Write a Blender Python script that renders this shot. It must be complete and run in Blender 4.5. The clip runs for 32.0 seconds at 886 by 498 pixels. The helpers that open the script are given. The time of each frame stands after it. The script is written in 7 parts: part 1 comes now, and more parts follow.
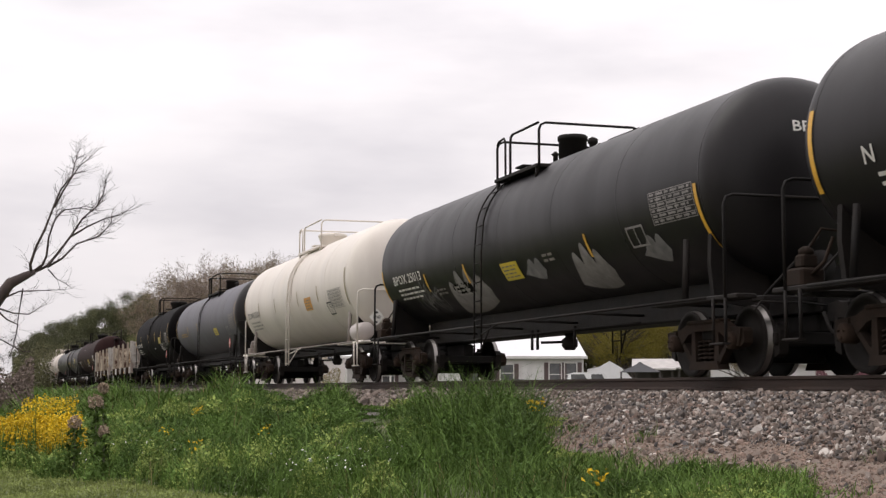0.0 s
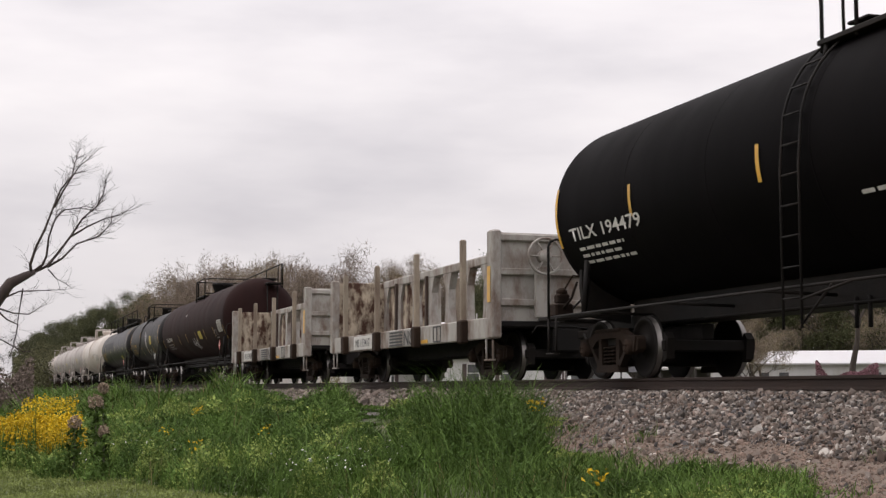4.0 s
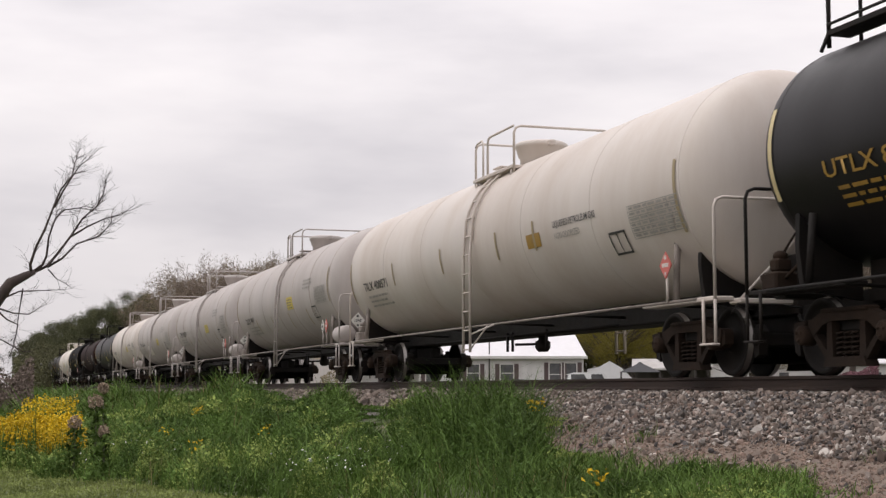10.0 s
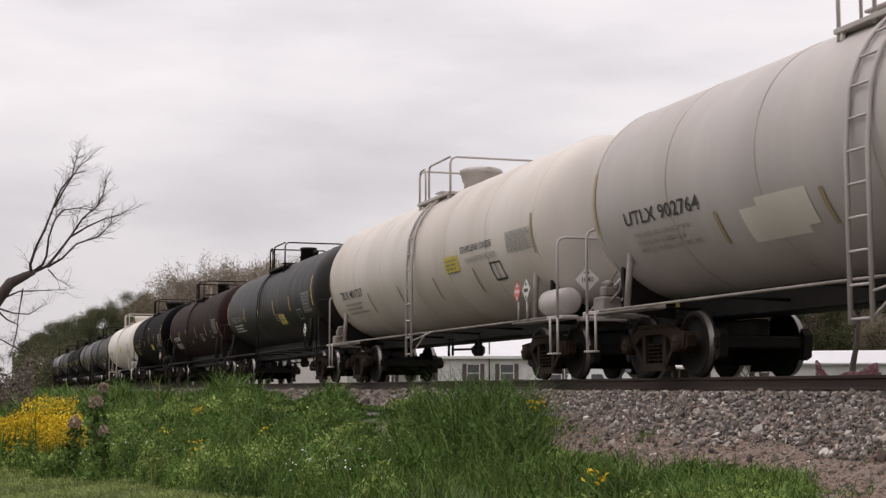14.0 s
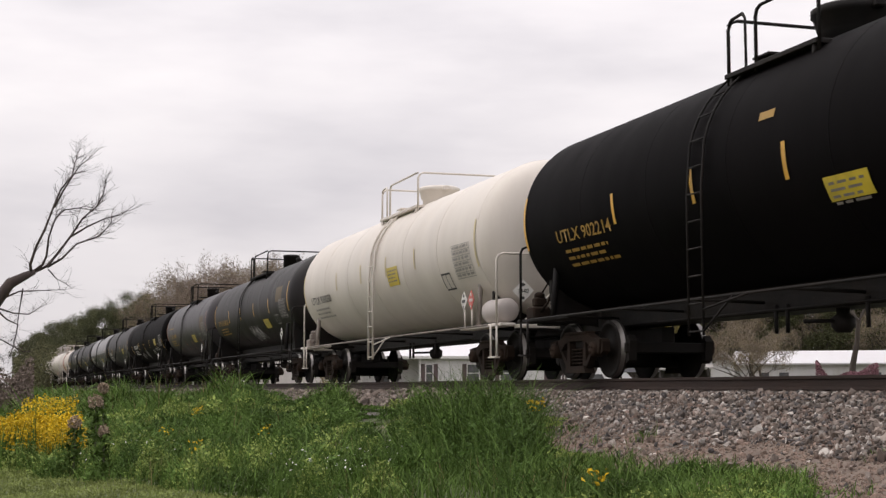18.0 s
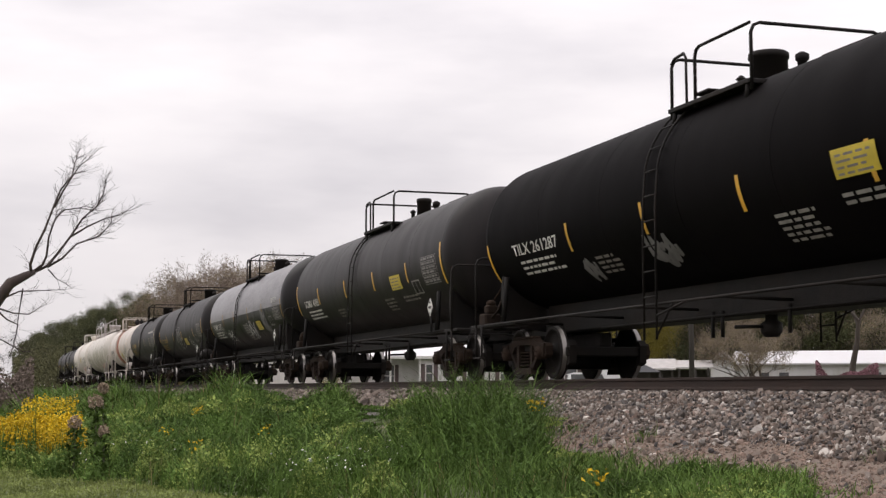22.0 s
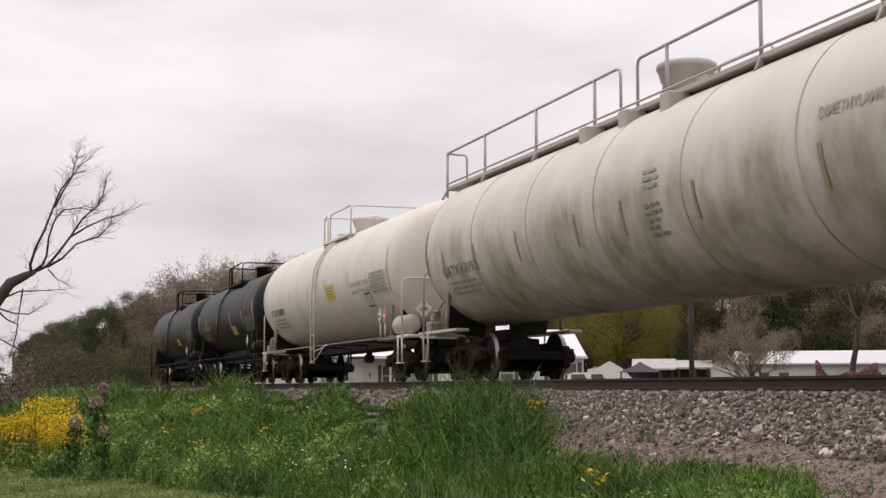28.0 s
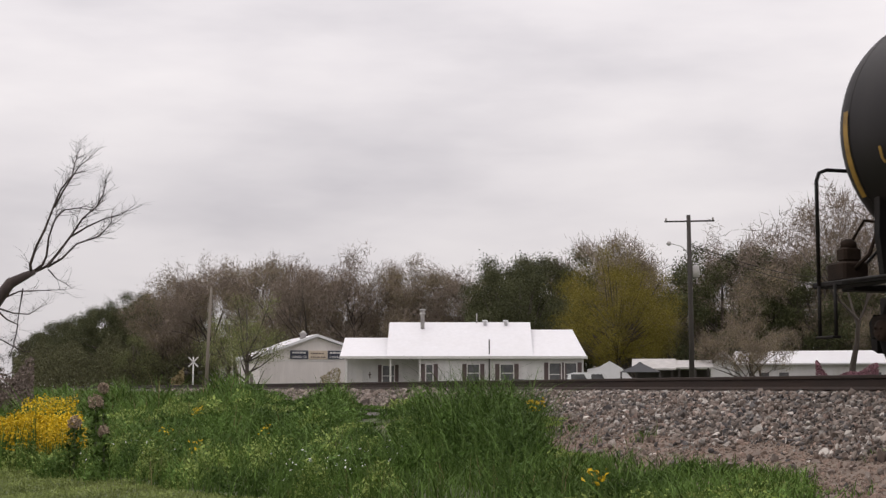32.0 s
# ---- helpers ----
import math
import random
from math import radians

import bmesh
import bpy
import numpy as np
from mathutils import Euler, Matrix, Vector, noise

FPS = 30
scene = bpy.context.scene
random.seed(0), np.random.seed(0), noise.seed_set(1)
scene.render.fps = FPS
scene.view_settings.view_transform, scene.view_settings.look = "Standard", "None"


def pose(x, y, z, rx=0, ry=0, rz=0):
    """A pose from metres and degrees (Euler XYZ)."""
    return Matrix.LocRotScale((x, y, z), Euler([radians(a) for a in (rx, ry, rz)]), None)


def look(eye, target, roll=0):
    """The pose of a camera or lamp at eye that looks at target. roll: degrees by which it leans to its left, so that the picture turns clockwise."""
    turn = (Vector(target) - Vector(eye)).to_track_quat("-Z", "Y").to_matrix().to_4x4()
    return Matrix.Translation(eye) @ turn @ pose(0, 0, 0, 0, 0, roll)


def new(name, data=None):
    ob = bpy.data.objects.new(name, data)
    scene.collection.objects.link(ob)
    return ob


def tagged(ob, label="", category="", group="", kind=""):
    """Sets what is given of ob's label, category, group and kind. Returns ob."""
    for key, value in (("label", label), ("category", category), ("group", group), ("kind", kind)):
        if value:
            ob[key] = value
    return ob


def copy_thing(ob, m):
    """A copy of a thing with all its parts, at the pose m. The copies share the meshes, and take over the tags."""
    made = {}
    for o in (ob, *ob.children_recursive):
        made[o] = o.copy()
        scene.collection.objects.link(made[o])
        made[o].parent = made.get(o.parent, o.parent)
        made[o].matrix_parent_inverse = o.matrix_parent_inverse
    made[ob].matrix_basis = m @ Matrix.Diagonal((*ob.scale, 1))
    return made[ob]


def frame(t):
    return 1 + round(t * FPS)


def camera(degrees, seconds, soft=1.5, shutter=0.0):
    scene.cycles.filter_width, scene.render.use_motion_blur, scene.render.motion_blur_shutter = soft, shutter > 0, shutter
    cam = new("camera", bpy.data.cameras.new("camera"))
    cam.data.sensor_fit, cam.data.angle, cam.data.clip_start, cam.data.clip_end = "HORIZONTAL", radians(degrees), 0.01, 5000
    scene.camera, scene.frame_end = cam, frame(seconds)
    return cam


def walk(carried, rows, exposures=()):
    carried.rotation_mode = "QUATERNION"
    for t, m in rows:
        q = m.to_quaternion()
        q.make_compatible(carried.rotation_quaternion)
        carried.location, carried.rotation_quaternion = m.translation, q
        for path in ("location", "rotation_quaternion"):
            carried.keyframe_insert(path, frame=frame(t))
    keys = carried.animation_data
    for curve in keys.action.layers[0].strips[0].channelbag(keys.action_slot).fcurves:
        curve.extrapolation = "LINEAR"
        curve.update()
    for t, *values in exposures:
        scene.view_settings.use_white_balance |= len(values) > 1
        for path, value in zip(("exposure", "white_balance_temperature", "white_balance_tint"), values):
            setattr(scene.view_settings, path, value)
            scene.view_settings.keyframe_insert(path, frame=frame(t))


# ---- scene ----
# ---- camera: stands still beside the line, looking up the track ----
EYE = (0.0, 0.0, 1.45)
cam = camera(34.23, 32.0, soft=1.35, shutter=0.04)
AIM = look(EYE, (-math.cos(radians(17.82)) * 50, math.sin(radians(17.82)) * 50, 1.45 + math.tan(radians(5.52)) * 50))
walk(cam, [(0, AIM), (32, AIM)], exposures=[(0, 0.12), (2, 0.02), (6, -0.05), (8, 0.13), (9, 0.13), (10, -0.05), (11, -0.13), (14, -0.13), (16.5, 0.07), (17.5, 0.05), (19, -0.13), (20, 0.07), (21, 0.03), (23, 0.10), (25, 0.13), (26, 0.05), (28, -0.05), (29, -0.05), (30, 0.09), (31, 0.07), (32, -0.18)])

# ---- world: bright overcast sky ----
SUN_AZ, SUN_EL = 218.0, 60.0
world = bpy.data.worlds.new("world")
scene.world = world
world.use_nodes = True
wn, wl = world.node_tree.nodes, world.node_tree.links
wn.clear()
out = wn.new("ShaderNodeOutputWorld")
bg = wn.new("ShaderNodeBackground")
sky = wn.new("ShaderNodeTexSky")
sky.sky_type, sky.sun_disc = "NISHITA", False
sky.sun_elevation, sky.sun_rotation = radians(SUN_EL), radians(SUN_AZ)
sky.air_density, sky.dust_density = 1.0, 3.0
coord = wn.new("ShaderNodeTexCoord")
squash = wn.new("ShaderNodeMapping")
squash.inputs["Scale"].default_value = (1.9, 1.9, 7.0)
squash.inputs["Rotation"].default_value = (0.10, 0.05, 0.0)
cl = wn.new("ShaderNodeTexNoise")
cl.inputs["Scale"].default_value, cl.inputs["Detail"].default_value, cl.inputs["Roughness"].default_value = 1.7, 5.0, 0.5
ramp = wn.new("ShaderNodeValToRGB")
ramp.color_ramp.elements[0].position, ramp.color_ramp.elements[0].color = 0.30, (0.75, 0.71, 0.745, 1)
ramp.color_ramp.elements[1].position, ramp.color_ramp.elements[1].color = 0.72, (1.13, 1.065, 1.065, 1)
mid = ramp.color_ramp.elements.new(0.5)
mid.color = (0.955, 0.90, 0.92, 1)
mixer = wn.new("ShaderNodeMix")
mixer.data_type = "RGBA"
mixer.inputs[0].default_value = 0.94
dim = wn.new("ShaderNodeMix")
dim.data_type, dim.blend_type = "RGBA", "MULTIPLY"
dim.inputs[0].default_value = 1.0
dim.inputs[7].default_value = (0.1, 0.1, 0.1, 1)
wl.new(coord.outputs["Generated"], squash.inputs["Vector"])
wl.new(squash.outputs["Vector"], cl.inputs["Vector"])
wl.new(cl.outputs["Fac"], ramp.inputs["Fac"])
wl.new(sky.outputs["Color"], dim.inputs[6])
wl.new(dim.outputs[2], mixer.inputs[6])
wl.new(ramp.outputs["Color"], mixer.inputs[7])
# an overcast sky is brighter overhead than at the horizon
split = wn.new("ShaderNodeSeparateXYZ")
lift = wn.new("ShaderNodeMapRange")
lift.inputs["To Min"].default_value, lift.inputs["To Max"].default_value = 0.94, 2.1
over = wn.new("ShaderNodeVectorMath")
over.operation = "SCALE"
wl.new(coord.outputs["Generated"], split.inputs["Vector"])
wl.new(split.outputs["Z"], lift.inputs["Value"])
wl.new(mixer.outputs[2], over.inputs[0])
wl.new(lift.outputs["Result"], over.inputs["Scale"])
wl.new(over.outputs["Vector"], bg.inputs["Color"])
bg.inputs["Strength"].default_value = 0.86
wl.new(bg.outputs["Background"], out.inputs["Surface"])
sun = new("sun", bpy.data.lights.new("sun", "SUN"))
sun.data.energy, sun.data.angle, sun.data.color = 0.8, radians(40), (1.0, 0.96, 0.9)
sun.matrix_world = look((60 * math.sin(radians(SUN_AZ)), 60 * math.cos(radians(SUN_AZ)), 60 * math.tan(radians(SUN_EL))), (0, 0, 0))


# ---- materials ----
def mat(name, color, rough=0.6, metal=0.0, vary=0.18, scale=3.0, grime=None, grime_amount=0.35, grime_scale=0.8, bump=0.1, bump_scale=40.0,
        streak=1.0, spec=0.5, per_object=0.0, per_island=0.0, waterline=None):
    """A procedural surface: fine variation, a coarse layer of grime, optional vertical streaks and a little relief."""
    m = bpy.data.materials.new(name)
    m.use_nodes = True
    n, l = m.node_tree.nodes, m.node_tree.links
    p = n["Principled BSDF"]
    tc = n.new("ShaderNodeTexCoord")
    mp = n.new("ShaderNodeMapping")
    mp.inputs["Scale"].default_value = (1, 1, 1 / streak)
    l.new(tc.outputs["Object"], mp.inputs["Vector"])
    a = n.new("ShaderNodeTexNoise")
    a.inputs["Scale"].default_value, a.inputs["Detail"].default_value = scale, 6
    l.new(mp.outputs["Vector"], a.inputs["Vector"])
    hsv = n.new("ShaderNodeHueSaturation")
    hsv.inputs["Color"].default_value = (*color, 1)
    mr = n.new("ShaderNodeMapRange")
    mr.inputs["From Min"].default_value, mr.inputs["From Max"].default_value = 0.25, 0.75
    mr.inputs["To Min"].default_value, mr.inputs["To Max"].default_value = 1 - vary, 1 + vary
    l.new(a.outputs["Fac"], mr.inputs["Value"])
    value = mr.outputs["Result"]
    if per_object or per_island:
        if per_object:
            src = n.new("ShaderNodeObjectInfo").outputs["Random"]
        else:
            src = n.new("ShaderNodeNewGeometry").outputs["Random Per Island"]
        amount = per_object or per_island
        r2 = n.new("ShaderNodeMapRange")
        r2.inputs["To Min"].default_value, r2.inputs["To Max"].default_value = 1 - amount, 1 + amount
        l.new(src, r2.inputs["Value"])
        mu = n.new("ShaderNodeMath")
        mu.operation = "MULTIPLY"
        l.new(value, mu.inputs[0])
        l.new(r2.outputs["Result"], mu.inputs[1])
        value = mu.outputs["Value"]
    l.new(value, hsv.inputs["Value"])
    col = hsv.outputs["Color"]
    if grime:
        b = n.new("ShaderNodeTexNoise")
        b.inputs["Scale"].default_value, b.inputs["Detail"].default_value, b.inputs["Roughness"].default_value = grime_scale, 8, 0.65
        l.new(mp.outputs["Vector"], b.inputs["Vector"])
        g = n.new("ShaderNodeMapRange")
        g.inputs["From Min"].default_value, g.inputs["From Max"].default_value = 0.42, 0.72
        g.inputs["To Max"].default_value = grime_amount
        l.new(b.outputs["Fac"], g.inputs["Value"])
        mx = n.new("ShaderNodeMix")
        mx.data_type = "RGBA"
        mx.inputs[7].default_value = (*grime, 1)
        amount_ = g.outputs["Result"]
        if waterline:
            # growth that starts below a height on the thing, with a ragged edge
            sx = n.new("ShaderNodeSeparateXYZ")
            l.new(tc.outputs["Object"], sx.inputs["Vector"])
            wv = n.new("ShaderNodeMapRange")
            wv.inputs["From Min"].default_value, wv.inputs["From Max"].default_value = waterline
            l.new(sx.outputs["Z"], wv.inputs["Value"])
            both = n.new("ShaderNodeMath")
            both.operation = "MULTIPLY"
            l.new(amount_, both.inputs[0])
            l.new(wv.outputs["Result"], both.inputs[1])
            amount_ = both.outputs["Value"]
        l.new(amount_, mx.inputs[0])
        l.new(col, mx.inputs[6])
        col = mx.outputs[2]
    l.new(col, p.inputs["Base Color"])
    p.inputs["Metallic"].default_value = metal
    p.inputs["Specular IOR Level"].default_value = spec
    rr = n.new("ShaderNodeMapRange")
    rr.inputs["To Min"].default_value, rr.inputs["To Max"].default_value = max(rough - 0.12, 0.03), min(rough + 0.12, 1)
    l.new(a.outputs["Fac"], rr.inputs["Value"])
    l.new(rr.outputs["Result"], p.inputs["Roughness"])
    if bump:
        c = n.new("ShaderNodeTexNoise")
        c.inputs["Scale"].default_value, c.inputs["Detail"].default_value = bump_scale, 4
        l.new(tc.outputs["Object"], c.inputs["Vector"])
        bp = n.new("ShaderNodeBump")
        bp.inputs["Strength"].default_value, bp.inputs["Distance"].default_value = bump, 0.02
        l.new(c.outputs["Fac"], bp.inputs["Height"])
        l.new(bp.outputs["Normal"], p.inputs["Normal"])
    return m


def leaf_mat(name, color, vary=0.45):
    return mat(name, color, 0.65, vary=0.4, scale=0.9, bump=0, per_island=vary, spec=0.1)


BLACK = mat("black tank paint", (0.0112, 0.0092, 0.0097), 0.5, spec=0.22, grime=(0.028, 0.022, 0.021), grime_amount=0.5, streak=5, scale=1.5, bump=0.05)
SATIN = mat("satin black tank paint", (0.0098, 0.0086, 0.0093), 0.42, spec=0.22, grime=(0.024, 0.0205, 0.021), grime_amount=0.4, streak=4, scale=1.5, bump=0.05)
BROWN = mat("rust-brown dusty tank paint", (0.0185, 0.0078, 0.0074), 0.7, spec=0.1, grime=(0.034, 0.0148, 0.0125), grime_amount=0.55, streak=4, scale=1.3, bump=0.06)
SLATE = mat("slate grey tank paint", (0.105, 0.103, 0.12), 0.55, spec=0.3, grime=(0.07, 0.06, 0.06), grime_amount=0.5, streak=4, scale=1.2, bump=0.05)
WHITE = mat("white tank paint", (0.65, 0.60, 0.54), 0.45, grime=(0.5, 0.44, 0.38), grime_amount=0.45, streak=5, scale=1.2, vary=0.07, bump=0.05)
CREAM = mat("cream tank paint", (0.60, 0.545, 0.5), 0.48, grime=(0.34, 0.26, 0.20), grime_amount=0.55, grime_scale=0.6, streak=6, scale=1.2, vary=0.08, bump=0.05)
DUSTY = mat("dusty grey-white tank paint", (0.43, 0.39, 0.372), 0.55, grime=(0.33, 0.285, 0.255), grime_amount=0.6, streak=6, scale=1.1, vary=0.1, bump=0.05)
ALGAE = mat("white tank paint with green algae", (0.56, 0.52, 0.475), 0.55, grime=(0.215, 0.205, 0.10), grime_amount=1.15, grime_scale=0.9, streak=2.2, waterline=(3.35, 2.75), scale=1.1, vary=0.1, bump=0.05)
BAND = mat("faded red-brown band", (0.33, 0.13, 0.08), 0.55, grime=(0.45, 0.3, 0.22), grime_amount=0.4, streak=4)
IRON = mat("grimy black iron", (0.0095, 0.0084, 0.008), 0.7, spec=0.2, grime=(0.027, 0.019, 0.0145), grime_amount=0.6, scale=6, bump=0.25)
TRUCKM = mat("dusty cast steel", (0.02, 0.0145, 0.0115), 0.9, spec=0.15, grime=(0.062, 0.037, 0.024), grime_amount=0.65, scale=5, bump=0.3)
WHEELM = mat("dark oiled wheel steel", (0.009, 0.0082, 0.0078), 0.75, spec=0.15, grime=(0.025, 0.018, 0.014), grime_amount=0.5, scale=7, bump=0.1)
TREAD = mat("polished steel tread", (0.24, 0.225, 0.215), 0.38, metal=1.0, vary=0.1, scale=9, bump=0.05)
RAILM = mat("rusty rail steel", (0.032, 0.021, 0.017), 0.75, metal=0.1, spec=0.3, grime=(0.06, 0.034, 0.022), scale=4, bump=0.2)
TIE = mat("weathered tie wood", (0.09, 0.075, 0.062), 0.85, grime=(0.16, 0.14, 0.12), scale=4, bump=0.4, per_object=0.25)
SIGNY = mat("lemon yellow panel film", (0.60, 0.46, 0.035), 0.45, vary=0.2, scale=4, grime=(0.3, 0.24, 0.08), grime_amount=0.45)
YELLOW = mat("yellow reflective film", (0.66, 0.36, 0.035), 0.4, vary=0.2, scale=4, grime=(0.3, 0.2, 0.08), grime_amount=0.45)
PALE = mat("faded pale reflective film", (0.62, 0.52, 0.28), 0.45, vary=0.2, grime=(0.35, 0.28, 0.16), grime_amount=0.5)
AMBER = mat("faded amber lettering", (0.38, 0.22, 0.03), 0.55, vary=0.3, grime=(0.07, 0.045, 0.02), grime_amount=0.8, grime_scale=3)
LETTERW = mat("white lettering", (0.66, 0.64, 0.6), 0.55, vary=0.15, grime=(0.2, 0.18, 0.16), grime_amount=0.5, grime_scale=3)
LETTERD = mat("faded dim lettering", (0.2, 0.18, 0.16), 0.6, vary=0.3, scale=6)
LETTERK = mat("black lettering", (0.035, 0.033, 0.033), 0.55, vary=0.2)
LETTERG = mat("grey small print", (0.3, 0.285, 0.26), 0.6, vary=0.3, scale=8)
PINK = mat("red placard face", (0.52, 0.11, 0.09), 0.45, vary=0.2)
STENCIL = mat("faint grey-white stencil paint", (0.24, 0.225, 0.215), 0.6, vary=0.3, scale=5, grime=(0.08, 0.07, 0.07), grime_amount=0.5, grime_scale=4)
FADED = mat("faded brown stencil patch", (0.10, 0.07, 0.035), 0.6, vary=0.35, scale=4)
# pale grey layer laid over the upper part of one black tank
PALE_TOP = mat("pale grey upper paint", (0.17, 0.162, 0.172), 0.36, vary=0.12, grime=(0.06, 0.056, 0.058), grime_amount=0.7, grime_scale=0.7, streak=0.4)
SPRAY = mat("white spray paint", (0.62, 0.61, 0.6), 0.7, vary=0.3, scale=9)
SPRAYF = mat("faded grey spray paint", (0.16, 0.155, 0.15), 0.7, vary=0.4, scale=5)
GONDOLA = mat("weathered white gondola paint", (0.37, 0.35, 0.32), 0.7, grime=(0.12, 0.062, 0.036), grime_amount=1.15, grime_scale=2.2, streak=2, scale=2, bump=0.15)
RUSTY = mat("rust-eaten plate", (0.44, 0.37, 0.28), 0.8, vary=0.4, grime=(0.062, 0.024, 0.012), grime_amount=1.9, grime_scale=3.4, streak=1.7, scale=2.2, bump=0.3)

SEAM = mat("dirt-stained seam", (0.42, 0.365, 0.325), 0.65, vary=0.3, scale=3, grime=(0.2, 0.15, 0.12), grime_amount=0.6, streak=3, bump=0.1)
DIRTY = mat("dirty off-white iron", (0.27, 0.235, 0.21), 0.7, vary=0.3, scale=3, grime=(0.08, 0.06, 0.05), grime_amount=0.7, grime_scale=2, bump=0.15)
DULL = mat("dirt-dulled reflective film", (0.34, 0.27, 0.15), 0.6, vary=0.3, grime=(0.2, 0.15, 0.1), grime_amount=0.6, grime_scale=3)
STAKE = mat("grey-brown bare steel", (0.3, 0.25, 0.19), 0.7, vary=0.3, scale=3, grime=(0.09, 0.045, 0.025), grime_amount=0.8, grime_scale=2, streak=3, bump=0.2)
INKY = mat("deep black tank paint", (0.0032, 0.0026, 0.0029), 0.62, spec=0.03, grime=(0.0075, 0.006, 0.0062), grime_amount=0.45, streak=5, scale=1.5, bump=0.05)


# ---- mesh helpers ----
class Geo:
    """Collects vertices and faces of one mesh."""

    def __init__(self):
        self.v, self.f, self.m, self.smooth = [], [], [], []

    def add(self, verts, faces, m=0, smooth=False):
        k = len(self.v)
        self.v += [tuple(p) for p in verts]
        self.f += [tuple(i + k for i in q) for q in faces]
        self.m += [m] * len(faces)
        self.smooth += [smooth] * len(faces)
        return self

    def box(self, x0, x1, y0, y1, z0, z1, b=0.0, m=0):
        """A box with chamfered upright and level edges (b: the chamfer)."""
        if b <= 0:
            vs = [(x, y, z) for z in (z0, z1) for y in (y0, y1) for x in (x0, x1)]
            return self.add(vs, [(0, 2, 3, 1), (4, 5, 7, 6), (0, 1, 5, 4), (2, 6, 7, 3), (0, 4, 6, 2), (1, 3, 7, 5)], m)
        b = min(b, (x1 - x0) / 2.2, (y1 - y0) / 2.2, (z1 - z0) / 2.2)
        rings = []
        for z, i in ((z0, b), (z0 + b, 0), (z1 - b, 0), (z1, b)):
            rings.append([(x0 + b + i, y0 + i, z), (x1 - b - i, y0 + i, z), (x1 - i, y0 + b + i, z), (x1 - i, y1 - b - i, z),
                          (x1 - b - i, y1 - i, z), (x0 + b + i, y1 - i, z), (x0 + i, y1 - b - i, z), (x0 + i, y0 + b + i, z)])
        vs = [p for r in rings for p in r]
        fs = [tuple(range(7, -1, -1)), tuple(range(24, 32))]
        for k in range(3):
            for j in range(8):
                a, c = k * 8 + j, k * 8 + (j + 1) % 8
                fs.append((a, c, c + 8, a + 8))
        return self.add(vs, fs, m)

    def tube(self, pts, r, n=6, m=0, cap=True):
        """A round bar along a path."""
        pts = [Vector(p) for p in pts]
        vs, fs, side = [], [], None
        for i, p in enumerate(pts):
            d = (pts[min(i + 1, len(pts) - 1)] - pts[max(i - 1, 0)]).normalized()
            if side is None:
                side = d.cross(Vector((0, 0, 1)))
                if side.length < 0.05:
                    side = d.cross(Vector((0, 1, 0)))
            side = (side - d * side.dot(d)).normalized()
            up = d.cross(side)
            rr = r[i] if isinstance(r, (list, tuple)) else r
            for k in range(n):
                a = 2 * math.pi * k / n
                vs.append(p + side * (rr * math.cos(a)) + up * (rr * math.sin(a)))
        for i in range(len(pts) - 1):
            for k in range(n):
                a, c = i * n + k, i * n + (k + 1) % n
                fs.append((a, c, c + n, a + n))
        if cap:
            fs += [tuple(range(n - 1, -1, -1)), tuple(range((len(pts) - 1) * n, len(pts) * n))]
        return self.add(vs, fs, m, True)

    def lathe(self, profile, axis="x", n=24, at=(0, 0, 0), m=0, mats=None, smooth=True):
        """Turns a profile of (along, radius) round an axis."""
        vs, fs, ms = [], [], []
        for s, r in profile:
            for k in range(n):
                a = 2 * math.pi * k / n
                c, d = r * math.cos(a), r * math.sin(a)
                p = {"x": (s, c, d), "y": (d, s, c), "z": (c, d, s)}[axis]
                vs.append((p[0] + at[0], p[1] + at[1], p[2] + at[2]))
        for i in range(len(profile) - 1):
            for k in range(n):
                a, c = i * n + k, i * n + (k + 1) % n
                fs.append((a, c, c + n, a + n))
                ms.append(mats[i] if mats else m)
        fs += [tuple(range(n - 1, -1, -1)), tuple(range((len(profile) - 1) * n, len(profile) * n))]
        ms += [ms[0], ms[-1]]
        k0 = len(self.f)
        self.add(vs, fs, m, smooth)
        self.m[k0:] = ms
        return self

    def plate(self, outline, y0, y1, m=0):
        """An outline in x and z, given thickness along y."""
        n = len(outline)
        vs = [(x, y0, z) for x, z in outline] + [(x, y1, z) for x, z in outline]
        fs = [tuple(range(n)), tuple(range(2 * n - 1, n - 1, -1))]
        fs += [(i, i + n, (i + 1) % n + n, (i + 1) % n) for i in range(n)]
        return self.add(vs, fs, m)

    def mesh(self, name, *materials):
        me = bpy.data.meshes.new(name)
        me.from_pydata(self.v, [], self.f)
        for x in materials:
            me.materials.append(x)
        me.polygons.foreach_set("material_index", self.m)
        me.polygons.foreach_set("use_smooth", self.smooth)
        bm = bmesh.new()
        bm.from_mesh(me)
        bmesh.ops.recalc_face_normals(bm, faces=bm.faces)
        bm.to_mesh(me)
        bm.free()
        me.update()
        return me


def part(name, geo, material, parent, label="", at=None):
    """Links a mesh as one part under a thing or a part."""
    me = geo if isinstance(geo, bpy.types.Mesh) else geo.mesh(name, *(material if isinstance(material, (list, tuple)) else (material,)))
    ob = new(name, me)
    ob.parent = parent
    if at is not None:
        ob.matrix_basis = at
    if label:
        ob["label"] = label
    return ob


def thing(name, geo, material, label, category, group="", kind="", at=None):
    ob = new(name, geo if isinstance(geo, bpy.types.Mesh) else (geo.mesh(name, *(material if isinstance(material, (list, tuple)) else (material,))) if geo else None))
    if at is not None:
        ob.matrix_basis = at
    return tagged(ob, label, category, group, kind)


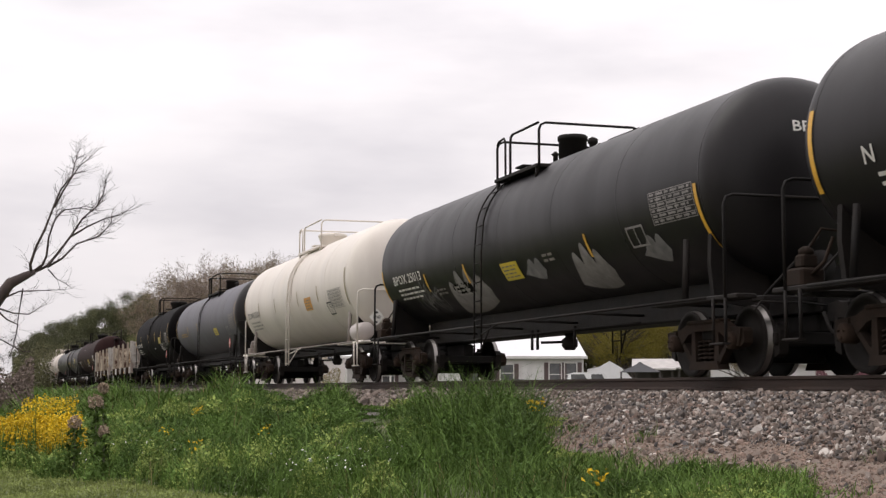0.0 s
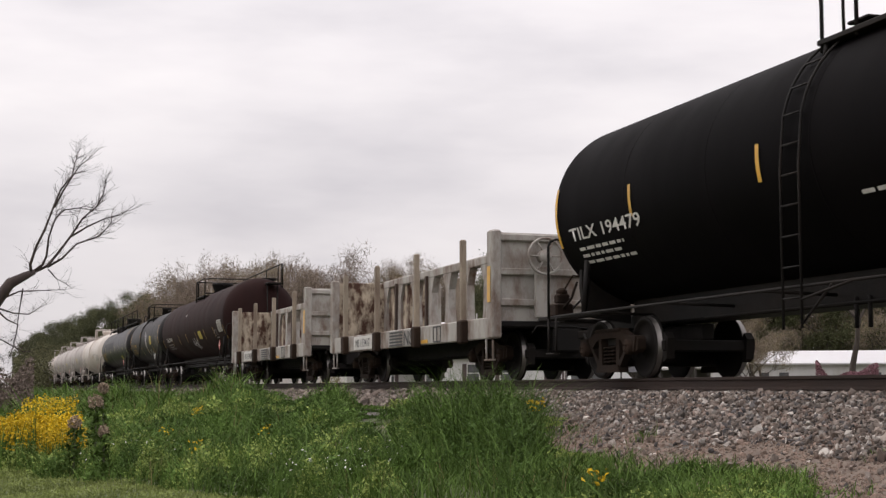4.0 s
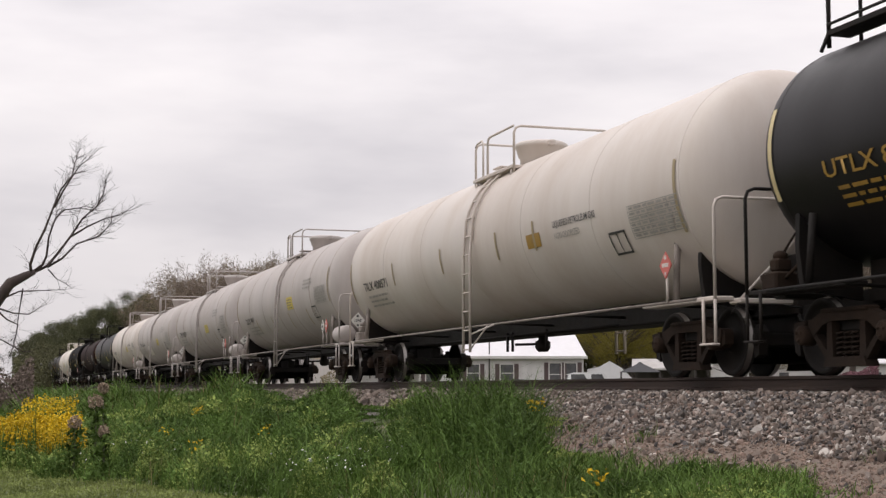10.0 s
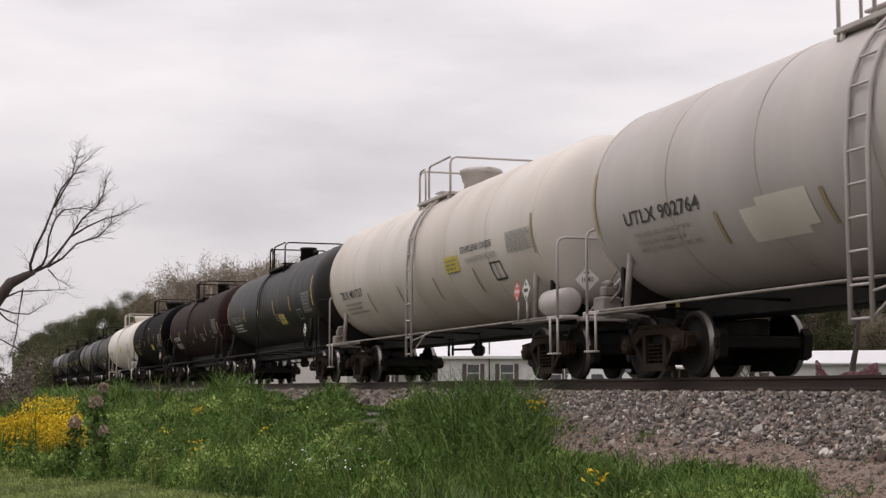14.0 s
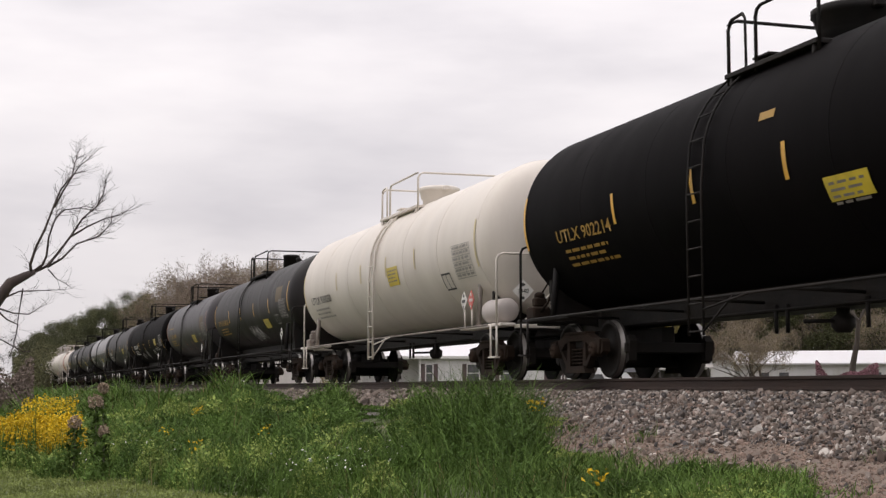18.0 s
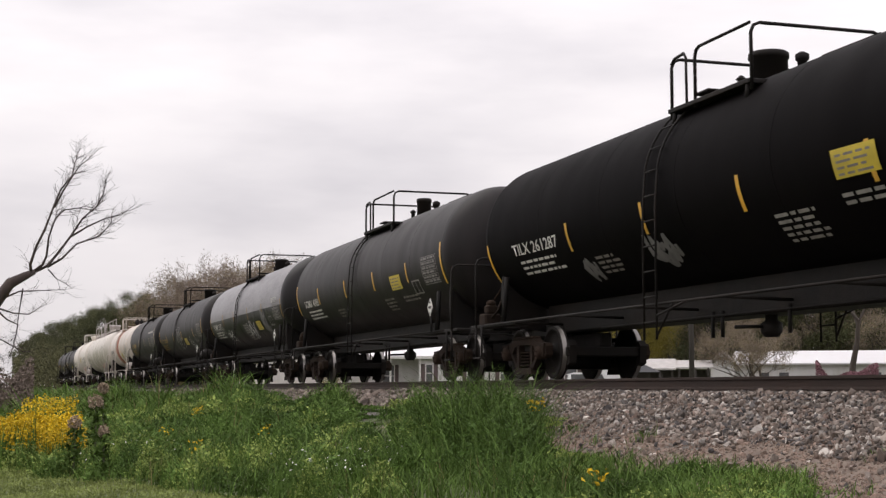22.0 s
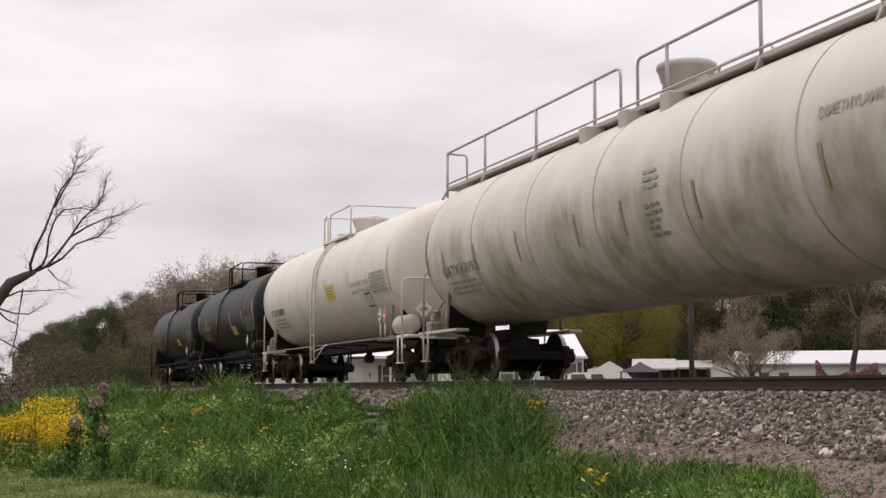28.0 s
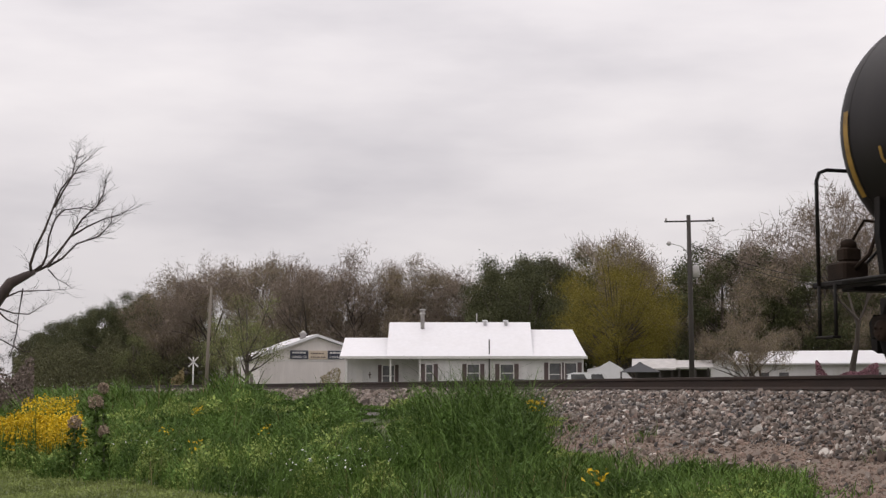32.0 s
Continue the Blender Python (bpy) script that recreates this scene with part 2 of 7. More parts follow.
def polar(bearing, distance, z=0.0):
    """A place by its bearing from the line of the track, in degrees, and its distance from the eye."""
    return Vector((-distance * math.cos(radians(bearing)), distance * math.sin(radians(bearing)), z))


# ---- the line ----
TRACK_Y, RAIL_Z = 11.0, 1.61
TANK_R, TANK_Z = 1.45, 2.85
SPEED = 17.5
GAUGE = 0.70


def ground_z(x, y):
    """Height of the ground: a plain, a low grassy bank, and the ballast shoulder of the line."""
    steps = ((-1e9, 0.0), (1.5, 0.0), (4.2, 0.16), (6.2, 0.42), (7.35, 0.64), (9.35, 1.345), (12.65, 1.345), (14.6, 0.7), (18, 0.2), (26, 0.0), (1e9, 0.0))
    for (a, za), (b, zb) in zip(steps, steps[1:]):
        if y <= b:
            s = (y - a) / (b - a)
            z = za + (zb - za) * s
            break
    if y < 7 or y > 15:
        z += 0.06 * math.sin(x * 0.37 + y * 0.5) * math.sin(y * 0.61 - x * 0.13) * (1 if abs(x) < 120 else 0)
    if x < -22:
        z += 0.22 * math.exp(-((y - 6.4) / 1.6) ** 2) * min(1, (-22 - x) / 6)
    return z


def lines(near, far, fine):
    """Grid lines, close together near the middle and wide apart far off."""
    out_, p, s = [], 0.0, fine
    while p < near:
        out_.append(p)
        p += s
    while p < far:
        out_.append(p)
        s *= 1.28
        p += s
    return out_ + [far]


SOIL = mat("grass-covered soil", (0.055, 0.075, 0.022), 0.95, vary=0.35, scale=1.5, grime=(0.11, 0.1, 0.045), grime_amount=0.8, grime_scale=0.5, bump=0.8, bump_scale=9)
GRAVEL = mat("crushed grey stone bed", (0.12, 0.108, 0.097), 0.95, vary=0.4, scale=14, grime=(0.09, 0.075, 0.06), grime_amount=0.7, grime_scale=2, bump=1.0, bump_scale=22)
DIRT = mat("gritty brown earth", (0.16, 0.122, 0.098), 0.95, vary=0.35, scale=10, grime=(0.22, 0.18, 0.14), grime_amount=0.6, grime_scale=3, bump=0.8, bump_scale=18)
ASPHALT = mat("worn pinkish lane asphalt", (0.2, 0.165, 0.16), 0.9, vary=0.25, scale=12, grime=(0.1, 0.085, 0.08), bump=0.5, bump_scale=60)
xs = sorted({-v for v in lines(70, 3000, 0.5)} | set(lines(14, 3000, 0.5)))
ys = sorted({-v for v in lines(4, 3000, 0.5)} | set(lines(22, 3000, 0.32)))
gv = [(x, y, ground_z(x, y)) for y in ys for x in xs]
gf, gm = [], []
for j in range(len(ys) - 1):
    for i in range(len(xs) - 1):
        gf.append((j * len(xs) + i, j * len(xs) + i + 1, (j + 1) * len(xs) + i + 1, (j + 1) * len(xs) + i))
        yc, xc = (ys[j] + ys[j + 1]) / 2, (xs[i] + xs[i + 1]) / 2
        edge = (8.0 if xc > -17 else 7.62) + 0.14 * math.sin(xc * 0.9) + 0.12 * math.sin(xc * 2.3 + 1)
        gm.append(1 if edge < yc < 14.8 else 2 if edge - 1.5 + 0.2 * math.sin(xc * 1.7) < yc <= edge and xc > -19 else 0)
gme = bpy.data.meshes.new("ground")
gme.from_pydata(gv, [], gf)
for m_ in (SOIL, GRAVEL, DIRT):
    gme.materials.append(m_)
gme.polygons.foreach_set("material_index", gm)
gme.polygons.foreach_set("use_smooth", [True] * len(gf))
tagged(new("ground", gme), "grassy ground rising to a grey ballast bank", "ground", kind="structure")

# rails and ties
track = thing("railway_track", None, None, "rusty steel rails on weathered wooden ties in ballast", "track", kind="structure")
prof = [(-0.076, 0), (0.076, 0), (0.076, 0.012), (0.012, 0.04), (0.012, 0.13), (0.036, 0.142), (0.036, 0.176), (0.028, 0.183), (-0.028, 0.183), (-0.036, 0.176), (-0.036, 0.142), (-0.012, 0.13), (-0.012, 0.04), (-0.076, 0.012)]
for side in (-1, 1):
    g = Geo()
    n_ = len(prof)
    ends = [-900, -300, -100, -40, 0, 60]
    vs_ = [(x, y, z - 0.183) for x in ends for y, z in prof]
    fs_ = [(i * n_ + k, i * n_ + (k + 1) % n_, (i + 1) * n_ + (k + 1) % n_, (i + 1) * n_ + k) for i in range(len(ends) - 1) for k in range(n_)]
    g.add(vs_, fs_)
    part("rail", g, RAILM, track, at=pose(0, TRACK_Y + side * (GAUGE + 0.036), RAIL_Z))
tie_me = Geo().box(-0.115, 0.115, -1.36, 1.36, -0.2, 0, 0.012).mesh("tie", TIE)
plate_me = Geo().box(-0.17, 0.17, -0.12, 0.12, 0, 0.016, 0.004).mesh("tie_plate", RAILM)
for i in range(130):
    x = 12 - i * 0.52
    t_ = part("tie", tie_me, None, track, at=pose(x, TRACK_Y + random.uniform(-0.04, 0.04), RAIL_Z - 0.199, 0, 0, random.uniform(-1, 1)))
    for side in (-1, 1):
        part("tie_plate", plate_me, None, t_, at=pose(0, side * (GAUGE + 0.036), 0.0))


# ---- rail cars ----
def arc_pts(cx, cy, r, a0, a1, n):
    return [(cx + r * math.cos(radians(a0 + (a1 - a0) * i / n)), cy + r * math.sin(radians(a0 + (a1 - a0) * i / n))) for i in range(n + 1)]


def wheelset_mesh():
    """Two flanged wheels with hubs on one axle, with bearing caps at its ends."""
    g = Geo()
    rw = 0.49
    g.lathe([(-0.98, 0.05), (-0.97, 0.085), (-0.93, 0.095), (-0.9, 0.075), (0.9, 0.075), (0.93, 0.095), (0.97, 0.085), (0.98, 0.05)], "y", 12, m=0)
    for s in (-1, 1):
        inner, outer = s * (GAUGE - 0.02), s * (GAUGE + 0.115)
        web = s * (GAUGE + 0.04)
        prof_ = [(inner, 0.13), (inner, 0.40), (inner - s * 0.0, rw + 0.005), (inner + s * 0.012, rw + 0.028), (inner + s * 0.03, rw + 0.022), (inner + s * 0.042, rw + 0.004),
                 (outer - s * 0.01, rw - 0.003), (outer, rw - 0.012), (outer, 0.42), (web + s * 0.03, 0.40), (web + s * 0.02, 0.2), (outer - s * 0.02, 0.15), (outer + s * 0.02, 0.13)]
        g.lathe(prof_, "y", 36, mats=[0, 0, 0, 0, 0, 1, 0, 0, 0, 0, 0, 0])
    return g.mesh("wheelset", WHEELM, TREAD)


def side_frame_mesh():
    """Cast side frame of a freight truck: arched top, two pedestal ends, open windows and a bottom tension bar."""
    g = Geo()
    w = 0.84
    top = [(-1.14, 0.62), (-1.10, 0.67), (-0.72, 0.70), (-0.45, 0.80), (0.45, 0.80), (0.72, 0.70), (1.10, 0.67), (1.14, 0.62)]
    low = [(1.14, 0.46), (1.02, 0.40), (0.98, 0.54), (0.76, 0.54), (0.70, 0.48), (0.48, 0.62), (0.3, 0.66), (-0.3, 0.66), (-0.48, 0.62), (-0.70, 0.48), (-0.76, 0.54), (-0.98, 0.54), (-1.02, 0.40), (-1.14, 0.46)]
    g.plate(top + low, -0.07, 0.07)
    for s in (-1, 1):
        g.plate([(s * 0.80, 0.56), (s * 0.66, 0.52), (s * 0.28, 0.17), (s * 0.34, 0.10)], -0.06, 0.06)
        g.plate([(s * 0.30, 0.68), (s * 0.40, 0.68), (s * 0.42, 0.2), (s * 0.28, 0.2)], -0.06, 0.06)
        g.plate([(s * 1.10, 0.66), (s * 0.82, 0.68), (s * 0.84, 0.42), (s * 1.04, 0.42)], -0.10, 0.02)
    g.plate([(-0.46, 0.10), (0.46, 0.10), (0.40, 0.22), (-0.40, 0.22)], -0.09, 0.09)
    g.box(-0.5, 0.5, -0.1, 0.1, 0.76, 0.82, 0.02)
    return g.mesh("side_frame", TRUCKM)


def spring_mesh():
    g = Geo()
    pts = [(0.062 * math.cos(a * math.pi / 4), 0.062 * math.sin(a * math.pi / 4), 0.22 + 0.30 * a / 40) for a in range(41)]
    g.tube(pts, 0.017, 5)
    return g.mesh("spring", TRUCKM)


def bearing_mesh():
    g = Geo()
    g.lathe([(-0.12, 0.09), (-0.1, 0.125), (0.08, 0.13), (0.1, 0.1)], "y", 16)
    for k in range(3):
        a = k * 2.094 + 0.5
        g.lathe([(-0.14, 0.02), (-0.1, 0.02)], "y", 6, (0.06 * math.cos(a), 0, 0.06 * math.sin(a)))
    return g.mesh("bearing", TRUCKM)


def bolster_mesh():
    g = Geo()
    g.box(-0.24, 0.24, -0.95, 0.95, 0.52, 0.72, 0.03)
    g.lathe([(0.7, 0.26), (0.86, 0.26)], "z", 16)
    for s in (-1, 1):
        g.box(s * 0.52 - 0.05, s * 0.52 + 0.05, -0.85, 0.85, 0.40, 0.52, 0.02)
        g.box(s * 0.36 - 0.04, s * 0.36 + 0.04, GAUGE - 0.1, GAUGE + 0.12, 0.3, 0.66, 0.02)
        g.box(s * 0.36 - 0.04, s * 0.36 + 0.04, -GAUGE - 0.12, -GAUGE + 0.1, 0.3, 0.66, 0.02)
    g.tube([(-0.5, 0.1, 0.42), (0.5, 0.1, 0.5)], 0.03, 6)
    g.box(-0.3, 0.3, -0.9, 0.9, 0.2, 0.56, 0.03)
    g.box(-1.45, 1.5, -0.12, 0.12, 0.6, 0.86, 0.02)
    return g.mesh("bolster", WHEELM)


def brake_beam_mesh():
    """A brake beam across the truck with a head and shoe before each wheel."""
    g = Geo().box(-0.05, 0.05, -0.8, 0.8, 0.42, 0.6, 0.02)
    for q in (-1, 1):
        g.plate([(-0.06, 0.25), (0.06, 0.3), (0.1, 0.62), (0.0, 0.72), (-0.06, 0.6)], q * GAUGE - 0.06, q * GAUGE + 0.08)
    return g.mesh("brake_beam", WHEELM)


def coupler_mesh():
    g = Geo()
    g.box(-0.7, 0.02, -0.07, 0.07, 0.78, 0.93, 0.02)
    g.plate([(0.0, 0.74), (0.16, 0.72), (0.30, 0.72), (0.34, 0.78), (0.34, 0.96), (0.28, 1.0), (0.0, 0.97)], -0.16, 0.04)
    g.plate([(0.12, 0.74), (0.36, 0.74), (0.36, 0.97), (0.12, 0.97)], 0.06, 0.17)
    g.tube([(0.1, -0.28, 0.85), (0.22, -0.26, 0.62), (0.32, -0.22, 0.52), (0.42, -0.2, 0.58)], 0.026, 6)
    g.tube([(0.0, 0.0, 0.93), (0.02, -0.5, 0.98), (0.05, -1.2, 0.98), (0.06, -1.3, 0.85)], 0.014, 5)
    return g.mesh("coupler", IRON)


WHEELSET, SIDE_FRAME, SPRING, BEARING, BOLSTER, COUPLER, BRAKE_BEAM = wheelset_mesh(), side_frame_mesh(), spring_mesh(), bearing_mesh(), bolster_mesh(), coupler_mesh(), brake_beam_mesh()
WHEELBASE = 1.74
ROLLING = []


def truck(car, x, u):
    """A four-wheel truck under a car; its wheelsets are noted, to be rolled later."""
    t = part("truck", BOLSTER, None, car, at=pose(x, 0, 0))
    for s in (-1, 1):
        part("side_frame", SIDE_FRAME, None, t, at=pose(0, s * 0.98, 0))
        for k in (-0.16, 0, 0.16):
            part("spring", SPRING, None, t, at=pose(k, s * 0.98, 0))
        for k in (-1, 1):
            part("bearing", BEARING, None, t, at=pose(k * WHEELBASE / 2, s * 1.03, 0.5, 0, 0, 0 if s < 0 else 180))
    for k in (-1, 1):
        part("brake_beam", BRAKE_BEAM, None, t, at=pose(k * 1.5, 0, 0, 0, 0, 0 if k > 0 else 180))
        w = part("wheelset", WHEELSET, None, t, "dark steel wheels with bright worn treads", at=pose(k * WHEELBASE / 2, 0, 0.5))
        ROLLING.append((w, k * WHEELBASE / 2, u + x + k * WHEELBASE / 2))
    return t


SKIN = [TANK_R]


def skin(u0, u1, a0, a1, off=0.006, nu=1, na=6):
    """A patch lying on the near side of the tank. Angles in degrees above its middle height."""
    g, r = Geo(), SKIN[0]
    vs = []
    for i in range(na + 1):
        a = radians(a0 + (a1 - a0) * i / na)
        for j in range(nu + 1):
            vs.append((u0 + (u1 - u0) * j / nu, -(r + off) * math.cos(a), TANK_Z + (r + off) * math.sin(a)))
    g.add(vs, [(i * (nu + 1) + j, i * (nu + 1) + j + 1, (i + 1) * (nu + 1) + j + 1, (i + 1) * (nu + 1) + j) for i in range(na) for j in range(nu)], 0, True)
    return g


def bars(u0, u1, top, rows, pitch, thick, gaps=0.3, seed=1):
    """Small print too fine to read: rows of short bars on the tank's side."""
    rnd, g = random.Random(seed), Geo()
    for r in range(rows):
        a, u = top - r * pitch, u0
        end = u1 - rnd.random() * gaps * (u1 - u0)
        while u < end - 0.05:
            w = min(rnd.uniform(0.1, 0.32), end - u)
            s = skin(u, u + w, a - thick, a, 0.016, 1, 1)
            g.add(s.v, s.f)
            u += w + 0.06
    return g


def text_mesh(body, size, material, width=None):
    """Lettering as a flat mesh from the built-in font: x along, y up, from 0."""
    cu = bpy.data.curves.new("lettering", "FONT")
    cu.body, cu.size, cu.resolution_u = body, size, 2
    cu.offset = size * 0.012
    tmp = bpy.data.objects.new("lettering", cu)
    scene.collection.objects.link(tmp)
    me = bpy.data.meshes.new_from_object(tmp.evaluated_get(bpy.context.evaluated_depsgraph_get()))
    bpy.data.objects.remove(tmp)
    bpy.data.curves.remove(cu)
    co = np.empty(len(me.vertices) * 3)
    me.vertices.foreach_get("co", co)
    co = co.reshape(-1, 3)
    if width:
        co[:, 0] *= width / max(co[:, 0].max(), 1e-3)
    me.vertices.foreach_set("co", co.ravel())
    me.materials.clear()
    me.materials.append(material)
    return me


def lettered(car, name, body, u, angle, size, material, width, label=""):
    r = SKIN[0]
    me = text_mesh(body, size, material, width)
    for v in me.vertices:
        a = radians(angle) + v.co.y / r
        v.co = (u + v.co.x, -(r + 0.016) * math.cos(a), TANK_Z + (r + 0.016) * math.sin(a))
    return part(name, me, None, car, label)


def squiggle(car, u, a, w, h, seed, material, thick=0.035, n=26):
    """Sprayed scrawl: one looping line lying on the tank."""
    rnd, g = random.Random(seed), Geo()
    pts, p = [], [0.0, 0.0]
    ph = [rnd.uniform(0, 6.28) for _ in range(6)]
    for i in range(n * 4):
        s = i / (n * 4 - 1)
        x = s * w + 0.10 * w * math.sin(s * 31 + ph[0]) + 0.05 * w * math.sin(s * 57 + ph[1])
        y = h * (0.36 * math.sin(s * 26 + ph[2]) + 0.22 * math.sin(s * 43 + ph[3]) + 0.12 * math.sin(s * 71 + ph[4]))
        pts.append((u + x, a + math.degrees(y / TANK_R)))
    vs, fs = [], []
    for i, (x, b) in enumerate(pts):
        x2, b2 = pts[min(i + 1, len(pts) - 1)]
        x1, b1 = pts[max(i - 1, 0)]
        d = Vector((x2 - x1, radians(b2 - b1) * TANK_R)).normalized()
        q = Vector((-d.y, d.x)) * thick / 2
        for s in (-1, 1):
            bb = radians(b) + s * q.y / TANK_R
            vs.append((x + s * q.x, -(SKIN[0] + 0.015) * math.cos(bb), TANK_Z + (SKIN[0] + 0.015) * math.sin(bb)))
    fs = [(2 * i, 2 * i + 1, 2 * i + 3, 2 * i + 2) for i in range(len(pts) - 1)]
    return part("graffiti", Geo().add(vs, fs), material, car, "scrawled sprayed graffiti")


def splash(x0, x1, a0, a1, lobes):
    """A sprayed fill on the tank's side: a straight lower edge, rounded lobes along the upper one."""
    g, n, r = Geo(), lobes * 8, SKIN[0] + 0.0105
    vs = []
    for i in range(n + 1):
        t = i / n
        low = a0 + (a1 - a0) * 0.22 * math.sin(t * 2.6 + lobes)
        high = low + (a1 - low) * (0.62 + 0.38 * abs(math.sin(math.pi * lobes * t))) * math.sin(math.pi * (0.12 + 0.76 * t)) ** 0.5
        for k in range(5):
            a = radians(low + (high - low) * k / 4)
            vs.append((x0 + (x1 - x0) * t + 0.25 * (k / 4), -r * math.cos(a), TANK_Z + r * math.sin(a)))
    g.add(vs, [(i * 5 + k, i * 5 + k + 1, i * 5 + k + 6, i * 5 + k + 5) for i in range(n) for k in range(4)], 0, True)
    return g


def placard(car, u, y, z, material, turn=0, label="white diamond hazard placard", bar=True):
    g = Geo()
    g.plate([(0, -0.2), (0.19, 0), (0, 0.2), (-0.19, 0)], -0.008, 0.008, 0)
    g.plate([(0, 0.075), (0.045, 0.105), (0.0, 0.15), (-0.045, 0.105)], -0.012, -0.008, 1)
    g.plate([(-0.022, -0.15), (0.022, -0.15), (0.022, -0.1), (-0.022, -0.1)], -0.012, -0.008, 1)
    if bar:
        for k in range(3):
            g.plate([(-0.1 + 0.07 * k, -0.03), (-0.045 + 0.07 * k, -0.03), (-0.045 + 0.07 * k, 0.03), (-0.1 + 0.07 * k, 0.03)], -0.012, -0.008, 1)
    return part("placard", g, (material, LETTERK if material is not PINK else LETTERW), car, label, at=pose(u, y, z, 0, 0, turn))


def guard_rails(car, paint, x0, x1, deck, tall=0.84, wide=1.05):
    """The platform round the manway: grating, posts and bent guard rails, with a gap at the ladder."""
    g = Geo()
    g.box(x0 - 0.05, x1, -wide - 0.05, -wide + 0.4, deck - 0.01, deck + 0.06, 0.01)
    g.box(x0 - 0.05, x1, wide - 0.4, wide + 0.05, deck - 0.01, deck + 0.06, 0.01)
    # raised treads between the two sides, over the crown
    g.box(x0 - 0.05, x0 + 0.4, -wide + 0.4, wide - 0.4, deck + 0.3, deck + 0.34, 0.01)
    part("platform", g, paint, car, "steel grating platform")
    for s in (-1, 1):
        for x in (x0 + 0.1, x1 - 0.1):
            part("platform_bracket", Geo().tube([(x, s * wide, deck), (x, s * (wide + 0.02), deck - 0.2)], 0.035), paint, car)
    r, top = 0.026, deck + tall
    b = 0.14
    for x, d in ((x0, 1), (x1, -1)):
        pts = [(x, -wide, deck - 0.1), (x, -wide, top - b), (x, -wide + b * 0.3, top - b * 0.3), (x, -wide + b, top), (x, wide - b, top), (x, wide - b * 0.3, top - b * 0.3), (x, wide, top - b), (x, wide, deck - 0.1)]
        part("end_rail", Geo().tube(pts, r), paint, car)
    for s in (-1, 1):
        a, c = x0 + 0.75, x1
        pts = [(a, s * wide, deck - 0.05), (a, s * wide, top - b), (a + b * 0.3, s * wide, top - b * 0.3), (a + b, s * wide, top), (c - 0.03, s * wide, top)]
        part("side_rail", Geo().tube(pts, r), paint, car)
        pts = [(x0, s * wide, top - b * 0.6), (x0 + 0.1, s * wide, top - 0.02), (x0 + 0.4, s * wide, top), (x0 + 0.47, s * wide, top - b * 0.6), (x0 + 0.48, s * wide, deck)]
        part("grab_rail", Geo().tube(pts, r * 0.9), paint, car)


def top_ladder(car, paint, x, low=0.55, wide=0.42, heavy=False, rt=TANK_R):
    """A ladder that follows the tank's side from the platform down to a step."""
    rr = max(rt + 0.05, 1.5)
    for s in (-1, 1):
        angs = [100 - 8 * k for k in range(12)]
        path = [(rr * math.cos(radians(a)), TANK_Z + rr * math.sin(radians(a))) for a in angs]
        path = [(y, z) for y, z in path if y > 0.75] + [(rr + 0.02, TANK_Z - 0.3), (rr + 0.02, low)]
        bar = 0.03 if heavy else 0.018
        ladder = part("ladder", Geo().tube([(x, s * y, z) for y, z in path], bar).tube([(x + wide, s * y, z) for y, z in path], bar), paint, car)
        length, last, k = 0.0, path[0], 0
        for p in path[1:]:
            seg = math.dist(p, last)
            while length + seg > (k + 0.5) * 0.38:
                f = ((k + 0.5) * 0.38 - length) / seg
                y, z = last[0] + (p[0] - last[0]) * f, last[1] + (p[1] - last[1]) * f
                part("rung", Geo().tube([(x, s * y, z), (x + wide, s * y, z)], 0.018 if heavy else 0.014, 5), paint, ladder)
                k += 1
            length += seg
            last = p
        for k in (0.42, 0.85):
            part("ladder_brace", Geo().tube([(x + wide, s * (rr + 0.02), low + 0.05 + (0.3 if k > 0.5 else 0)), (x + wide + k, s * 1.46, 1.08)], 0.018, 5), paint, ladder)


